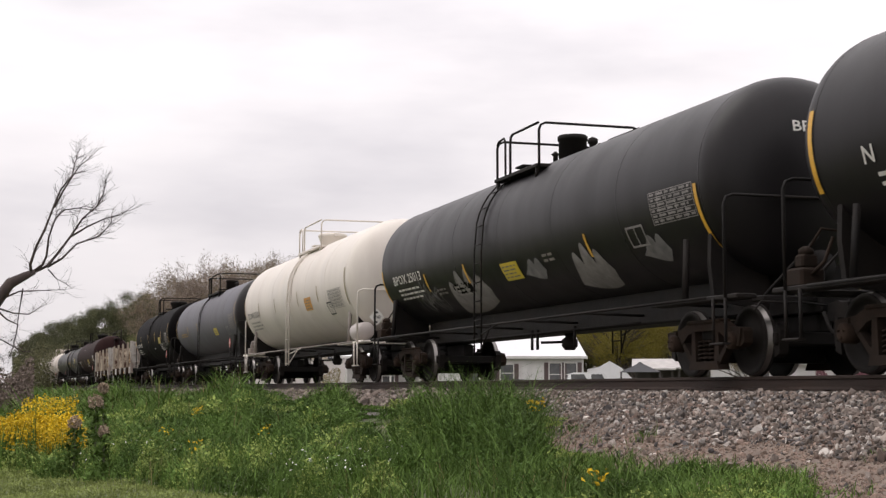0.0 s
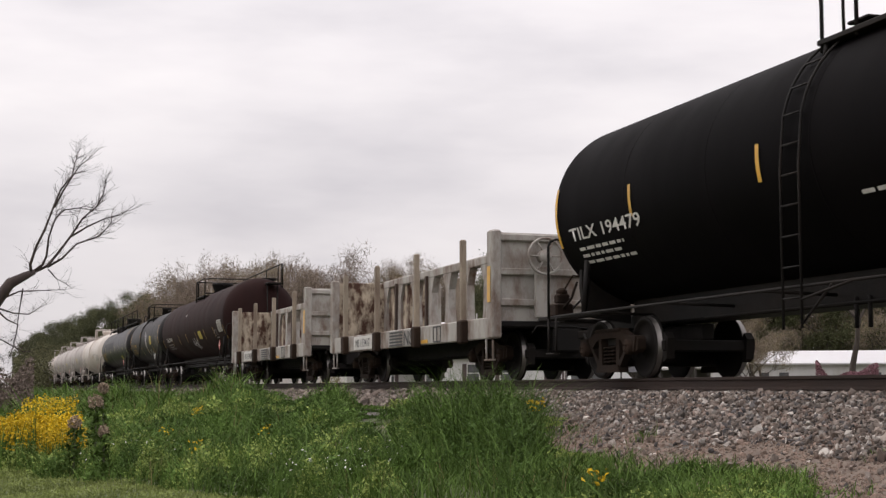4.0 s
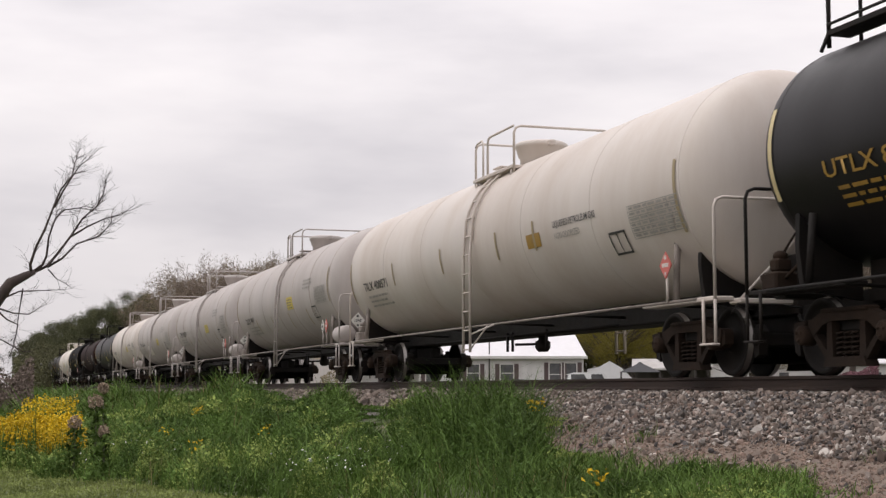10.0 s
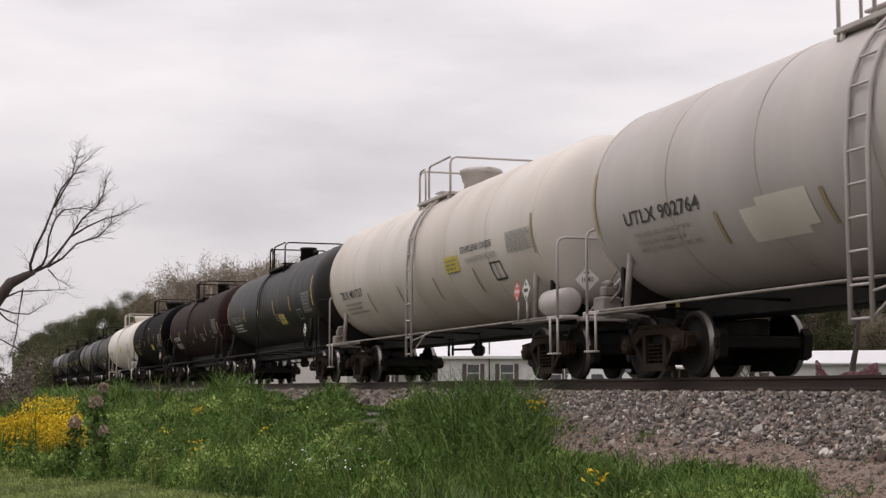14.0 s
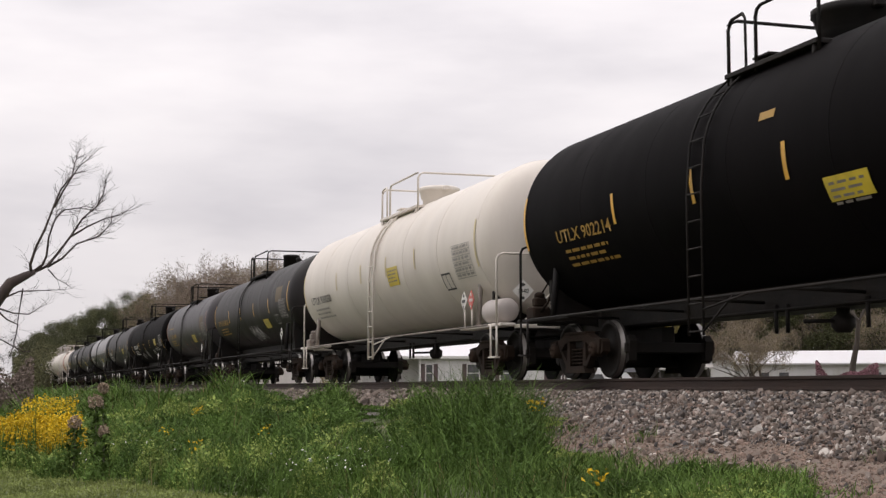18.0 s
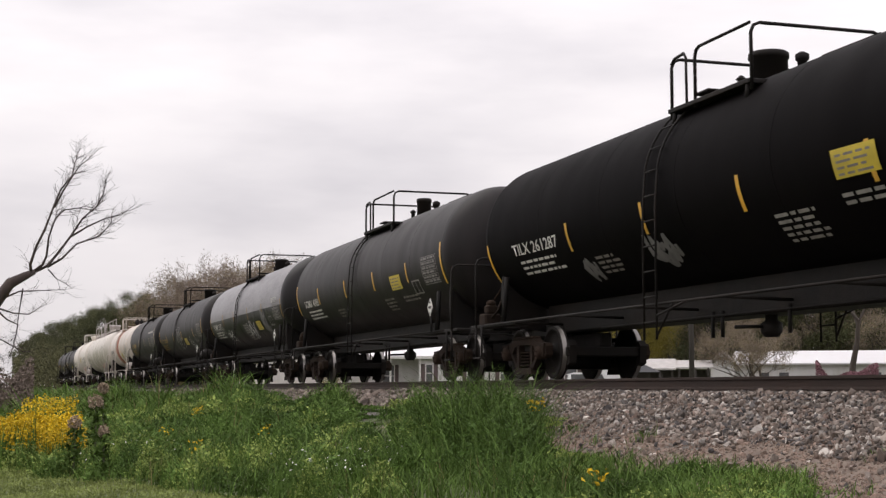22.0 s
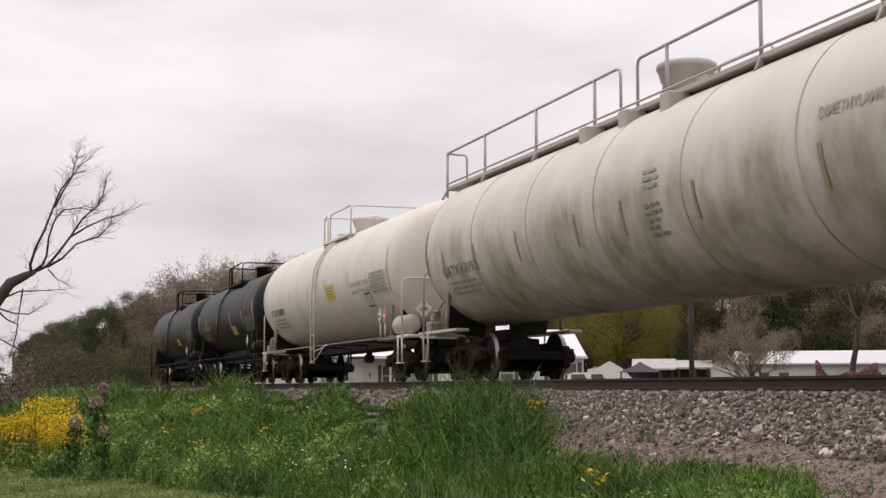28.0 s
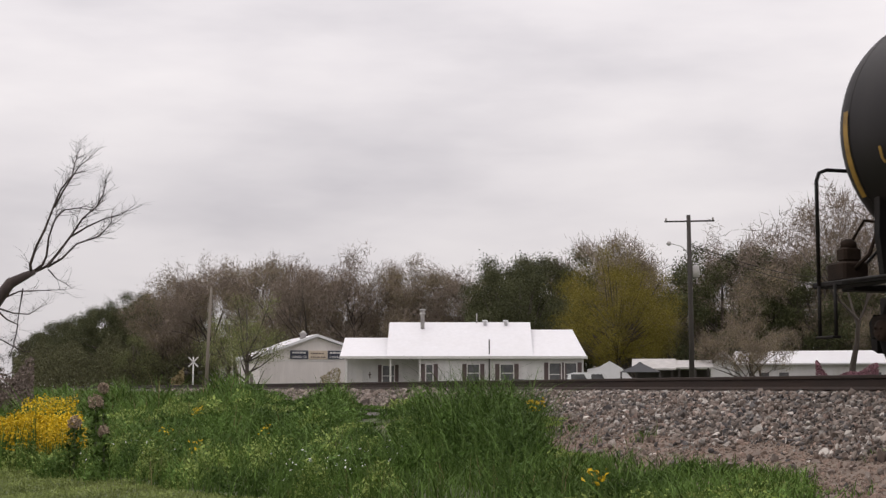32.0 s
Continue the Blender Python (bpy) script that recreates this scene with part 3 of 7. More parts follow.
def end_gear(car, paint, d, x_ring, x_end, light):
    """Stub sill, end platform, end handrails, corner steps and coupler at one end (d: +1 leading, -1 trailing)."""
    def bx(a, b_):
        return (min(a, b_), max(a, b_))
    x0, x1 = bx(x_ring - d * 1.3, x_end - d * 0.35)
    part("stub_sill", Geo().box(x0, x1, -0.22, 0.22, 0.86, 1.10, 0.02), IRON, car)
    x0, x1 = bx(x_ring - d * 0.10, x_ring - d * 0.20)
    for s in (-1, 1):
        vs = [(s * 0.3, 0.95), (s * 1.16, 1.06), (s * 1.22, 1.6), (s * 1.2, TANK_Z - TANK_R * 0.56), (s * 0.85, TANK_Z - TANK_R * 0.80), (s * 0.3, TANK_Z - TANK_R * 0.965)]
        lo = [(x0, y, z) for y, z in vs]
        hi = [(x1, y, z) for y, z in vs]
        n = len(vs)
        part("saddle", Geo().add(lo + hi, [tuple(range(n)), tuple(range(2 * n - 1, n - 1, -1))] + [(i, (i + 1) % n, (i + 1) % n + n, i + n) for i in range(n)]), IRON, car)
        part("saddle_brace", Geo().tube([(x_ring - d * 0.62, s * 1.36, 1.05), (x_ring - d * 0.66, s * 1.3, 1.98)], 0.055), DIRTY if light else IRON, car)
    x0, x1 = bx(x_ring - d * 1.55, x_end - d * 0.45)
    for s in (-1, 1):
        part("end_walkway", Geo().box(x0, x1, s * 1.30 - 0.16, s * 1.30 + 0.16, 1.03, 1.10, 0.015), paint, car)
    a, b_ = bx(x_end - d * 0.75, x_end - d * 0.45)
    part("end_platform", Geo().box(a, b_, -1.06, 1.06, 1.0, 1.08, 0.015), paint, car)
    xe = x_end - d * 0.5
    xh = x_ring + d * (0.75 if d > 0 else 0.68)
    # one tall hoop across the end, a slanting brace and the brake gear behind it
    y, top = 1.47, 2.46
    pts = [(xh, -y, 1.05), (xh, -y, top - 0.14), (xh, -y + 0.04, top - 0.04), (xh, -y + 0.14, top), (xh, y - 0.14, top), (xh, y - 0.04, top - 0.04), (xh, y, top - 0.14), (xh, y, 1.05)]
    part("end_handrail", Geo().tube(pts, 0.024), paint, car)
    part("end_brace", Geo().tube([(xe, -1.0, 1.08), (xe, -0.16, 1.9)], 0.02), paint, car)
    if d > 0:
        gear = Geo().lathe([(-0.1, 0.05), (-0.09, 0.22), (0.09, 0.22), (0.1, 0.05)], "x", 16, (xe - 0.1, -0.1, 1.5)).box(xe - 0.3, xe, -0.35, 0.2, 1.08, 1.3, 0.03).tube([(xe - 0.1, -0.1, 1.5), (xe - 0.1, -0.45, 1.2)], 0.025)
        part("hand_brake", gear, IRON, car)
    else:
        # valves, pipes and the control box on the end platform
        gear = Geo().box(xe + 0.02, xe + 0.4, -1.3, -0.95, 1.1, 1.34, 0.03).box(xe + 0.1, xe + 0.3, -1.22, -0.98, 1.34, 1.52, 0.03)
        gear.lathe([(1.5, 0.05), (1.52, 0.1), (1.58, 0.1), (1.62, 0.04)], "z", 10, (xe + 0.2, -1.1, 0)).tube([(xe + 0.05, -1.25, 1.2), (xe - 0.12, -1.2, 1.3), (xe - 0.15, -0.9, 1.15)], 0.028)
        gear.tube([(xe + 0.4, -1.15, 1.25), (xe + 0.62, -1.1, 1.4), (xe + 0.66, -1.0, 1.7)], 0.024).tube([(xe + 0.2, -1.05, 1.6), (xe + 0.24, -0.9, 1.85), (xe + 0.4, -0.6, 1.8)], 0.02)
        part("brake_valve", gear, DIRTY if light else TRUCKM, car, "grimy brake valve with pipes")
    for s in (-1, 1):
        y = s * 1.47
        step = Geo()
        for q in (xh, xh - d * 0.34):
            step.tube([(q, y, 1.06), (q, y, 0.45)], 0.022)
        step.box(*bx(xh + d * 0.02, xh - d * 0.36), y - 0.06, y + 0.06, 0.42, 0.45, 0.008)
        part("corner_step", step, paint, car)
    part("coupler", COUPLER, None, car, at=pose(x_end - d * 0.32, 0, 0, 0, 0, 0 if d > 0 else 180))


def tank_car(u, shell, ends, paint, fittings, label, marks="", ink=None, stripes=YELLOW, deck="short", dome="drum", placards="", reservoir=False, jacket=False,
             scrawls=(), sign=True, stencil=True, dim=False, extras=(), ladder=True, stout=0.0, running=True, head=False, strips=None, sign_at=None, mark_at=-17, rails=(-1.0, 1.65), drum=None, mark_x=None, mark_w=None, ends_at=(16, -20), table_at=None, walk_at=None, board=SIGNY):
    """One tank car, its origin on the rails below its middle. u: place along the line at the start; shell: length of the barrel; ends: reach of the trailing and leading couplers."""
    light = paint in (WHITE, CREAM, DUSTY, ALGAE)
    h = shell / 2
    r = SKIN[0] = TANK_R + (0.17 if jacket else stout)
    car = thing("tank_car", None, None, label, "tank car", "tank cars of the train", at=pose(u, TRACK_Y, RAIL_Z))
    g = Geo()
    dome_deep = 0.74
    curve = [(math.sin(radians(a)) ** 0.84, math.cos(radians(a)) ** 0.84) for a in (3, 8, 15, 24, 34, 44, 54, 64, 74, 84, 89)]
    prof_ = [(-h - dome_deep * p, r * q) for p, q in reversed(curve)]
    prof_ += [(-h + shell * k / 12, r) for k in range(13)]
    prof_ += [(h + dome_deep * p, r * q) for p, q in curve]
    g.lathe(prof_, "x", 64, (0, 0, TANK_Z))
    part("tank", g, paint, car)
    for k, x in enumerate([-h, h] + [-h + shell * q / 6 for q in range(1, 6)]):
        w, p = (0.03, 0.006) if jacket else (0.012, 0.002)
        part("seam", Geo().lathe([(x - w, r - 0.01), (x - w * 0.8, r + p), (x + w * 0.8, r + p), (x + w, r - 0.01)], "x", 64, (0, 0, TANK_Z)), SEAM if paint in (DUSTY, ALGAE) else paint, car)
    # running rails with their struts
    for s in (-1, 1) if running else ():
        y = s * 1.46
        part("running_rail", Geo().tube([(-h - 0.2, y, 1.08), (h + 0.2, y, 1.08)], 0.021, 8), DIRTY if light else IRON, car)
        n_ = 6
        for k in range(n_):
            x = -h + 1.2 + (shell - 2.4) * k / (n_ - 1)
            part("strut", Geo().tube([(x, y, 1.08), (x, s * 0.36, 1.05)], 0.026, 6), IRON, car)
    # underside: a deep sill under the belly with its valves, rods and brake gear
    if running:
        belly = TANK_Z - TANK_R
        part("belly_sill", Geo().box(-h + 0.4, h - 0.4, -0.34, 0.34, 0.9, belly + 0.08, 0.03), IRON, car)
        part("outlet_valve", Geo().lathe([(-0.5, 0.10), (-0.42, 0.16), (-0.3, 0.16), (-0.25, 0.09), (0.0, 0.11), (0.1, 0.2)], "z", 14, (0.2, 0, 1.08)).tube([(0.2, 0, 0.74), (0.2, -0.6, 0.72)], 0.03), IRON, car)
        part("brake_pipe", Geo().tube([(-h + 1, 0.42, 0.98), (-h * 0.3, 0.44, 1.0), (h * 0.3, 0.44, 1.0), (h - 1, 0.42, 0.98)], 0.022, 6), IRON, car)
        rod = Geo().tube([(-h * 0.62, -0.38, 0.92), (h * 0.5, -0.38, 0.94)], 0.02, 6)
        for q in (-0.9, -0.6, 1.3):
            rod.tube([(q, -0.36, 0.6), (q, -0.36, 1.0)], 0.03, 6)
        part("brake_rigging", rod, IRON, car)
        part("brake_cylinder", Geo().lathe([(-0.32, 0.03), (-0.3, 0.12), (-0.29, 0.13), (0.2, 0.13), (0.21, 0.12), (0.22, 0.05), (0.24, 0.03), (0.6, 0.03), (0.61, 0.01)], "x", 14, (h * 0.45, 0.48, 1.04)), IRON, car)
    for d in (-1, 1):
        end_gear(car, fittings, d, d * h, ends[0] if d < 0 else ends[1], light)
        truck(car, d * (h - (0.9 if light or d < 0 else 0.65)), u)
    # top fittings
    zt = TANK_Z + r
    x0, x1 = rails
    deck_z = zt - 0.29
    if deck != "long":
        guard_rails(car, fittings, x0, x1, deck_z)
    if ladder:
        top_ladder(car, fittings, x0 + (1.05 if jacket else -0.1), heavy=light, rt=r)
    xm, rm = drum or ((x0 + x1) / 2 + 0.3, 0.5 if dome == "bonnet" else 0.3)
    rm = min(rm, 0.56)
    if dome == "drum":
        part("manway", Geo().lathe([(-0.1, rm * 0.93), (0.38, rm * 0.93), (0.385, rm), (0.46, rm), (0.485, rm * 0.9), (0.5, 0.05)], "z", 24, (xm, 0, zt)), fittings, car, "round manway housing")
        part("valve", Geo().lathe([(-0.1, 0.07), (0.2, 0.07), (0.22, 0.1), (0.3, 0.1), (0.34, 0.03)], "z", 12, (xm + 0.75, 0.1, zt)), fittings, car)
        part("valve", Geo().lathe([(-0.1, 0.05), (0.16, 0.05), (0.2, 0.09), (0.26, 0.02)], "z", 10, (xm - 0.6, -0.12, zt)), fittings, car)
    elif dome == "bonnet":
        part("bonnet", Geo().lathe([(-0.1, rm * 0.8), (0.1, rm * 0.8), (0.13, rm * 0.86), (0.3, rm * 0.95), (0.32, rm), (0.4, rm), (0.44, rm * 0.88), (0.46, 0.05)], "z", 28, (xm, 0, zt + (0.28 if deck == "long" else 0))), fittings, car, "wide round valve bonnet")
        if deck == "long":
            part("bonnet_base", Geo().lathe([(-0.1, rm * 0.78), (0.2, rm * 0.78)], "z", 24, (xm, 0, zt)), fittings, car)
        part("hinge", Geo().box(xm + rm - 0.04, xm + rm + 0.1, -0.08, 0.08, zt + 0.3, zt + 0.42, 0.02), fittings, car)
        part("latch", Geo().box(xm - rm - 0.08, xm - rm + 0.03, -0.06, 0.06, zt + 0.2, zt + 0.4, 0.02), fittings, car)
    elif dome == "valves":
        for q in range(4):
            part("valve", Geo().lathe([(-0.1, 0.08), (0.15, 0.08), (0.2, 0.15), (0.3, 0.15), (0.42, 0.1), (0.5, 0.03)], "z", 12, (xm - 0.3 + 0.2 * q, 0.15 * (-1) ** q, zt)), IRON, car)
    if deck == "long":
        # two runs of walkway with their rail, open beside the bonnet
        posts, zd, zr = walk_at
        a0, a1 = posts[0][0], posts[1][-1]
        part("walkway", Geo().box(a0, a1, -0.76, -0.42, zd - 0.05, zd + 0.03, 0.01), fittings, car, "long roof walkway along the barrel")
        part("kick_rail", Geo().tube([(a0, -0.76, zd + 0.1), (a1, -0.76, zd + 0.1)], 0.02), fittings, car)
        for x in (x0 - 0.3, (x0 + x1) / 2, x1 + 0.2):
            part("support_plate", Geo().box(x - 0.16, x + 0.16, -1.0, -0.62, zt - 0.5, zd - 0.03, 0.02), fittings, car)
        for run, d in zip(posts, (1, -1)):
            q0, q1 = run[0], run[-1]
            for x in run[:-1] if d > 0 else run[1:]:
                part("walkway_post", Geo().tube([(x, -0.74, zd - 0.2), (x, -0.74, zr)], 0.03), fittings, car)
                part("walkway_bracket", Geo().tube([(x, -0.74, zd), (x, -0.86, zd - 0.26)], 0.026), fittings, car)
            c = q1 if d > 0 else q0
            pts = [(q0 if d > 0 else q1, -0.74, zr), (c - d * 0.12, -0.74, zr), (c - d * 0.03, -0.74, zr - 0.05), (c, -0.74, zr - 0.14), (c, -0.74, zd)]
            part("walkway_rail", Geo().tube(pts, 0.028), fittings, car)
        part("walkway_end", Geo().tube([(a0, -0.74, zr), (a0, -0.3, zr - 0.02), (a0, -0.26, zr - 0.1), (a0, -0.26, zd - 0.1)], 0.026), fittings, car)
        e = xm + rm + 0.5
        part("far_rail", Geo().tube([(e - 1.4, 0.8, zd), (e - 1.4, 0.8, zr - 0.1), (e - 1.3, 0.8, zr), (e + 0.3, 0.8, zr), (e + 0.4, 0.8, zr - 0.1), (e + 0.4, 0.8, zd)], 0.026), fittings, car)
    if deck in ("half", "long"):
        part("end_ladder", Geo().tube([(h + 0.75, 0.2, zt - 0.3), (h + 0.85, 0.2, 1.1)], 0.026).tube([(h + 0.75, 0.62, zt - 0.3), (h + 0.85, 0.62, 1.1)], 0.026), fittings, car)
    if deck == "half":
        # a straight rail beside a running board that ends at a ladder platform past the head
        for k in range(4):
            x = x1 + 0.6 + (h - x1 - 0.4) * k / 3
            part("walkway_post", Geo().tube([(x, 0.75, zt - 0.3), (x, 0.75, zt + 0.52)], 0.022), fittings, car)
        e = h + 1.15
        part("walkway_rail", Geo().tube([(x1, 0.75, zt + 0.5), (h, 0.75, zt + 0.53), (e - 0.05, 0.75, zt + 0.54), (e, 0.75, zt + 0.48), (e, 0.75, zt - 0.45)], 0.024), fittings, car)
        part("walkway_post", Geo().tube([(e - 0.3, 0.75, zt + 0.54), (e - 0.3, 0.75, zt - 0.45)], 0.022), fittings, car)
        part("walkway", Geo().box(x1, h + 0.1, 0.1, 0.75, zt - 0.05, zt + 0.01, 0.01), fittings, car)
        part("ladder_platform", Geo().box(h + 0.45, e, 0.15, 0.8, zt - 0.3, zt - 0.24, 0.01), fittings, car)
    # signs and lettering
    us_, hi_, lo_ = strips or ((-4.1, -1.35, 1.5, 4.2), -21 if jacket else -1, -41 if jacket else -20)
    for x in (-h - (0.0 if light else 0.06), h - 0.12):
        part("reflector", skin(x - 0.045, x + 0.045, ends_at[1], ends_at[0], 0.012, 1, 8), stripes, car, "vertical reflective strip")
    for x in us_:
        part("reflector", skin(x - 0.045, x + 0.045, lo_, hi_, 0.012), stripes, car, "vertical reflective strip")
    if marks:
        xk = -h + 0.95 if mark_x is None else mark_x
        lettered(car, "lettering", marks, xk, mark_at - 1, 0.30, ink, mark_w or 0.225 * len(marks))
        part("small_print", bars(xk + 0.2, xk + 2.2, mark_at - 6, 3, 4.6, 2.0, seed=len(marks)), LETTERD if dim else (LETTERG if light else (AMBER if ink is AMBER else LETTERW)), car)
    xs_, s0_, s1_ = sign_at or ((h * 0.24, -18, -4) if jacket else (h * 0.27, -36, -22))
    if sign:
        part("warning_sign", skin(xs_, xs_ + 0.9, s0_, s1_, 0.0125), board, car, "yellow warning panel with small print")
        part("small_print", bars(xs_ + 0.08, xs_ + 0.85, s1_ - 2.5, 4, 3.0, 1.2, seed=4), LETTERD, car)
    if stencil:
        tab = Geo()
        t0, t1, b0, b1 = table_at or (h - 1.6, h - 0.45, -27, -1)
        rows_, step = 7, (b1 - b0) / 6.3
        for q_ in range(rows_):
            s_ = skin(t0, t1, b0 + q_ * step, b0 + 0.5 + q_ * step, 0.0155, 1, 1)
            tab.add(s_.v, s_.f)
        for c in range(6):
            x = t0 + (t1 - t0 - 0.02) * c / 5
            s_ = skin(x, x + 0.016, b0, b0 + 6 * step + 0.5, 0.0155, 1, 6)
            tab.add(s_.v, s_.f)
        tb = bars(t0 + 0.05, t1 - 0.04, b0 + 5.85 * step, 6, step, step * 0.42, 0.1, 7)
        tab.add(tb.v, tb.f)
        part("stencil_table", tab, LETTERG if light else LETTERD if dim else STENCIL, car, "stencilled test table")
        fr = Geo()
        for q in ((h - 2.6, h - 2.56, -34, -20), (h - 2.04, h - 2.0, -34, -20), (h - 2.32, h - 2.29, -34, -20), (h - 2.6, h - 2.0, -34, -32.6), (h - 2.6, h - 2.0, -21.4, -20)):
            s_ = skin(*q, 0.015, 1, 4)
            fr.add(s_.v, s_.f)
        part("consolidated_stencil", fr, LETTERK if light else STENCIL, car)
    if reservoir:
        part("air_reservoir", Geo().lathe([(-0.52, 0.06), (-0.48, 0.2), (-0.42, 0.24), (0.42, 0.24), (0.48, 0.2), (0.52, 0.06)], "x", 20, (h + 0.2, -1.2, 1.36)), DUSTY if light else IRON, car, "horizontal air reservoir")
    for k, c in enumerate(placards):
        m_ = PINK if c == "r" else LETTERW
        part("placard_bracket", Geo().tube([(h - 0.62 - 0.45 * k, -1.5, 1.08), (h - 0.62 - 0.45 * k, -1.5, 1.45)], 0.02, 5), fittings, car)
        placard(car, h - 0.62 - 0.45 * k, -1.52, 1.62, m_, 0, "red diamond hazard placard" if c == "r" else "white diamond hazard placard")
    if jacket and reservoir:
        end = placard(car, h + 0.92, -0.98, 1.72, LETTERW, 62, "white diamond placard with a number at the tank end", False)
        end.scale = (1.1, 1.0, 1.1)
        part("lettering", text_mesh("1040", 0.12, LETTERK, 0.2), None, end, at=pose(-0.1, -0.0135, -0.045, 90))
    for q in scrawls:
        squiggle(car, h * q[0], q[1], q[2], q[3], q[4], SPRAY if q[5] else SPRAYF, q[6])
    if head:
        def on_head(me):
            for v in me.vertices:
                y, z = v.co.x - 0.35, v.co.y
                rho = min(math.hypot(y, 3.40 + z - TANK_Z), r * 0.99) / r
                v.co = (h + dome_deep * (1 - rho ** 2.38) ** (1 / 2.38) + 0.012, y, 3.40 + z)
            return me
        part("lettering", on_head(text_mesh(marks.split()[0], 0.22, ink or LETTERW, 0.7)), None, car)
    for q in extras:
        if q[0] == "band":
            part("band", Geo().lathe([(q[1], r - 0.01), (q[1], r + 0.012), (q[2], r + 0.012), (q[2], r - 0.01)], "x", 64, (0, 0, TANK_Z)), BAND, car, "faded red-brown painted band")
        elif q[0] == "heads":
            # a thin black cap over each tank end
            for d in (-1, 1):
                cap = [(d * (h - 0.15), r - 0.01), (d * (h - 0.15), r + 0.004)] + [(d * (h + dome_deep * p_ + 0.004), r * q_ + 0.004) for p_, q_ in curve]
                part("end_paint", Geo().lathe(cap if d > 0 else cap[::-1], "x", 64, (0, 0, TANK_Z)), BLACK, car, "black tank end")
        elif q[0] == "patch":
            part("paint_patch", skin(h * q[1], h * q[2], q[3], q[4], 0.0075, 1, 40 if q[4] > 90 else 8), q[5], car)
        elif q[0] == "splash":
            part("spray_patch", splash(*q[1:6]), q[6], car, "sprayed fill with lobed upper edge")
        elif q[0] == "text":
            lettered(car, "lettering", q[1], h * q[2], q[3], q[4], q[5], q[6])
        elif q[0] == "bars":
            part("small_print", bars(h * q[1], h * q[1] + q[2], q[3], q[4], 4.0, 2.0, seed=int(q[3]) + 40), q[5], car)
    return car


def gondola(u, length, ends, number):
    """White bulkhead flat car with a rusty plate, open side frames, loose stakes and a hand-brake wheel at its leading end."""
    h = length / 2
    car = thing("bulkhead_flat_car", None, None, "weathered white steel bulkhead flat car with rusty end plate and stakes", "freight car", "flat cars of the train", at=pose(u, TRACK_Y, RAIL_Z))
    w = 1.5
    part("deck", Geo().box(-h, h, -w + 0.05, w - 0.05, 1.02, 1.14, 0.02), IRON, car)
    for s in (-1, 1):
        part("side_sill", Geo().box(-h, h, s * w - 0.05, s * w + 0.05, 0.80, 1.22, 0.02), GONDOLA, car)
    part("centre_sill", Geo().box(-h, h, -0.3, 0.3, 0.55, 1.02, 0.03), IRON, car)
    zt = 2.85
    # wall along the middle: flared posts under a top chord
    part("top_chord", Geo().box(-h + 0.1, h - 0.1, -0.1, 0.1, zt - 0.22, zt, 0.03), GONDOLA, car)
    part("low_chord", Geo().box(-h + 0.1, h - 0.1, -0.12, 0.12, 1.13, 1.42, 0.03), GONDOLA, car)
    n_ = 10
    for k in range(n_):
        x = -h + 0.35 + (length - 0.7) * k / (n_ - 1)
        g = Geo().plate([(x - 0.2, 1.4), (x + 0.2, 1.4), (x + 0.14, 1.75), (x + 0.12, 2.25), (x + 0.34, zt - 0.2), (x - 0.34, zt - 0.2), (x - 0.12, 2.25), (x - 0.14, 1.75)], -0.09, 0.09)
        part("wall_post", g, GONDOLA, car)
        if k % 2:
            part("tie_bar", Geo().box(x - 0.26, x - 0.14, -0.16, -0.08, 1.3, 2.7, 0.01), mat("brown steel bar", (0.055, 0.034, 0.026), 0.75, grime=(0.1, 0.07, 0.05)) if k == 1 else bpy.data.materials["brown steel bar"], car)
    part("wall_plate", Geo().box(-h + 0.2, -h + 2.4, -0.02, 0.02, 1.4, zt - 0.2), RUSTY, car)
    for k, x in enumerate((-h + 1.75, -h + 5.0, -h + 8.4, -h + 11.7)):
        part("stake", Geo().box(x - 0.065, x + 0.065, -w - 0.16, -w - 0.04, 0.85, 2.87, 0.02), STAKE, car, "upright steel stake in a side pocket")
        part("stake_pocket", Geo().box(x - 0.15, x + 0.15, -w - 0.2, -w - 0.02, 0.74, 1.22, 0.03), TRUCKM, car)
        part("stake", Geo().box(x - 0.065, x + 0.065, w + 0.04, w + 0.16, 0.85, 2.87, 0.02), STAKE, car)
    # bulkheads
    for d, z1, m_ in ((-1, 2.8, RUSTY), (1, 2.87, GONDOLA)):
        x = d * (h - 0.1)
        b = part("bulkhead", Geo().box(x - 0.05, x + 0.05, -w, w, 1.1, z1, 0.02), m_, car, "rust-eaten end plate" if d < 0 else "white ribbed end bulkhead")
        for z in (1.5, 2.1, z1 - 0.1) if d > 0 else (1.2,):
            if z < z1:
                part("rib", Geo().box(x + d * 0.05 if d > 0 else x - 0.13, x + 0.13 if d > 0 else x + d * 0.05, -w, w, z - 0.07, z + 0.07, 0.02), GONDOLA, b)
        for s in (-1, 1):
            part("corner_post", Geo().box(x - 0.16, x + 0.16, s * w - 0.1, s * w + 0.1, 0.8, z1 + 0.04, 0.03), GONDOLA, b)
    x = h + 0.22
    wheel_ = Geo()
    ring = [(x, 0.35 * math.cos(k * math.pi / 12), 2.4 + 0.35 * math.sin(k * math.pi / 12)) for k in range(25)]
    wheel_.tube(ring, 0.028, 6, cap=False)
    for k in range(6):
        a = k * math.pi / 3
        wheel_.tube([(x, 0, 2.4), (x, 0.34 * math.cos(a), 2.4 + 0.34 * math.sin(a))], 0.018, 5)
    wheel_.lathe([(-0.16, 0.13), (0.02, 0.13), (0.05, 0.05)], "x", 14, (x, 0, 2.4))
    ob = part("brake_wheel", wheel_, GONDOLA, car, "round hand-brake wheel")
    ob.location = (0, -0.55, 0)
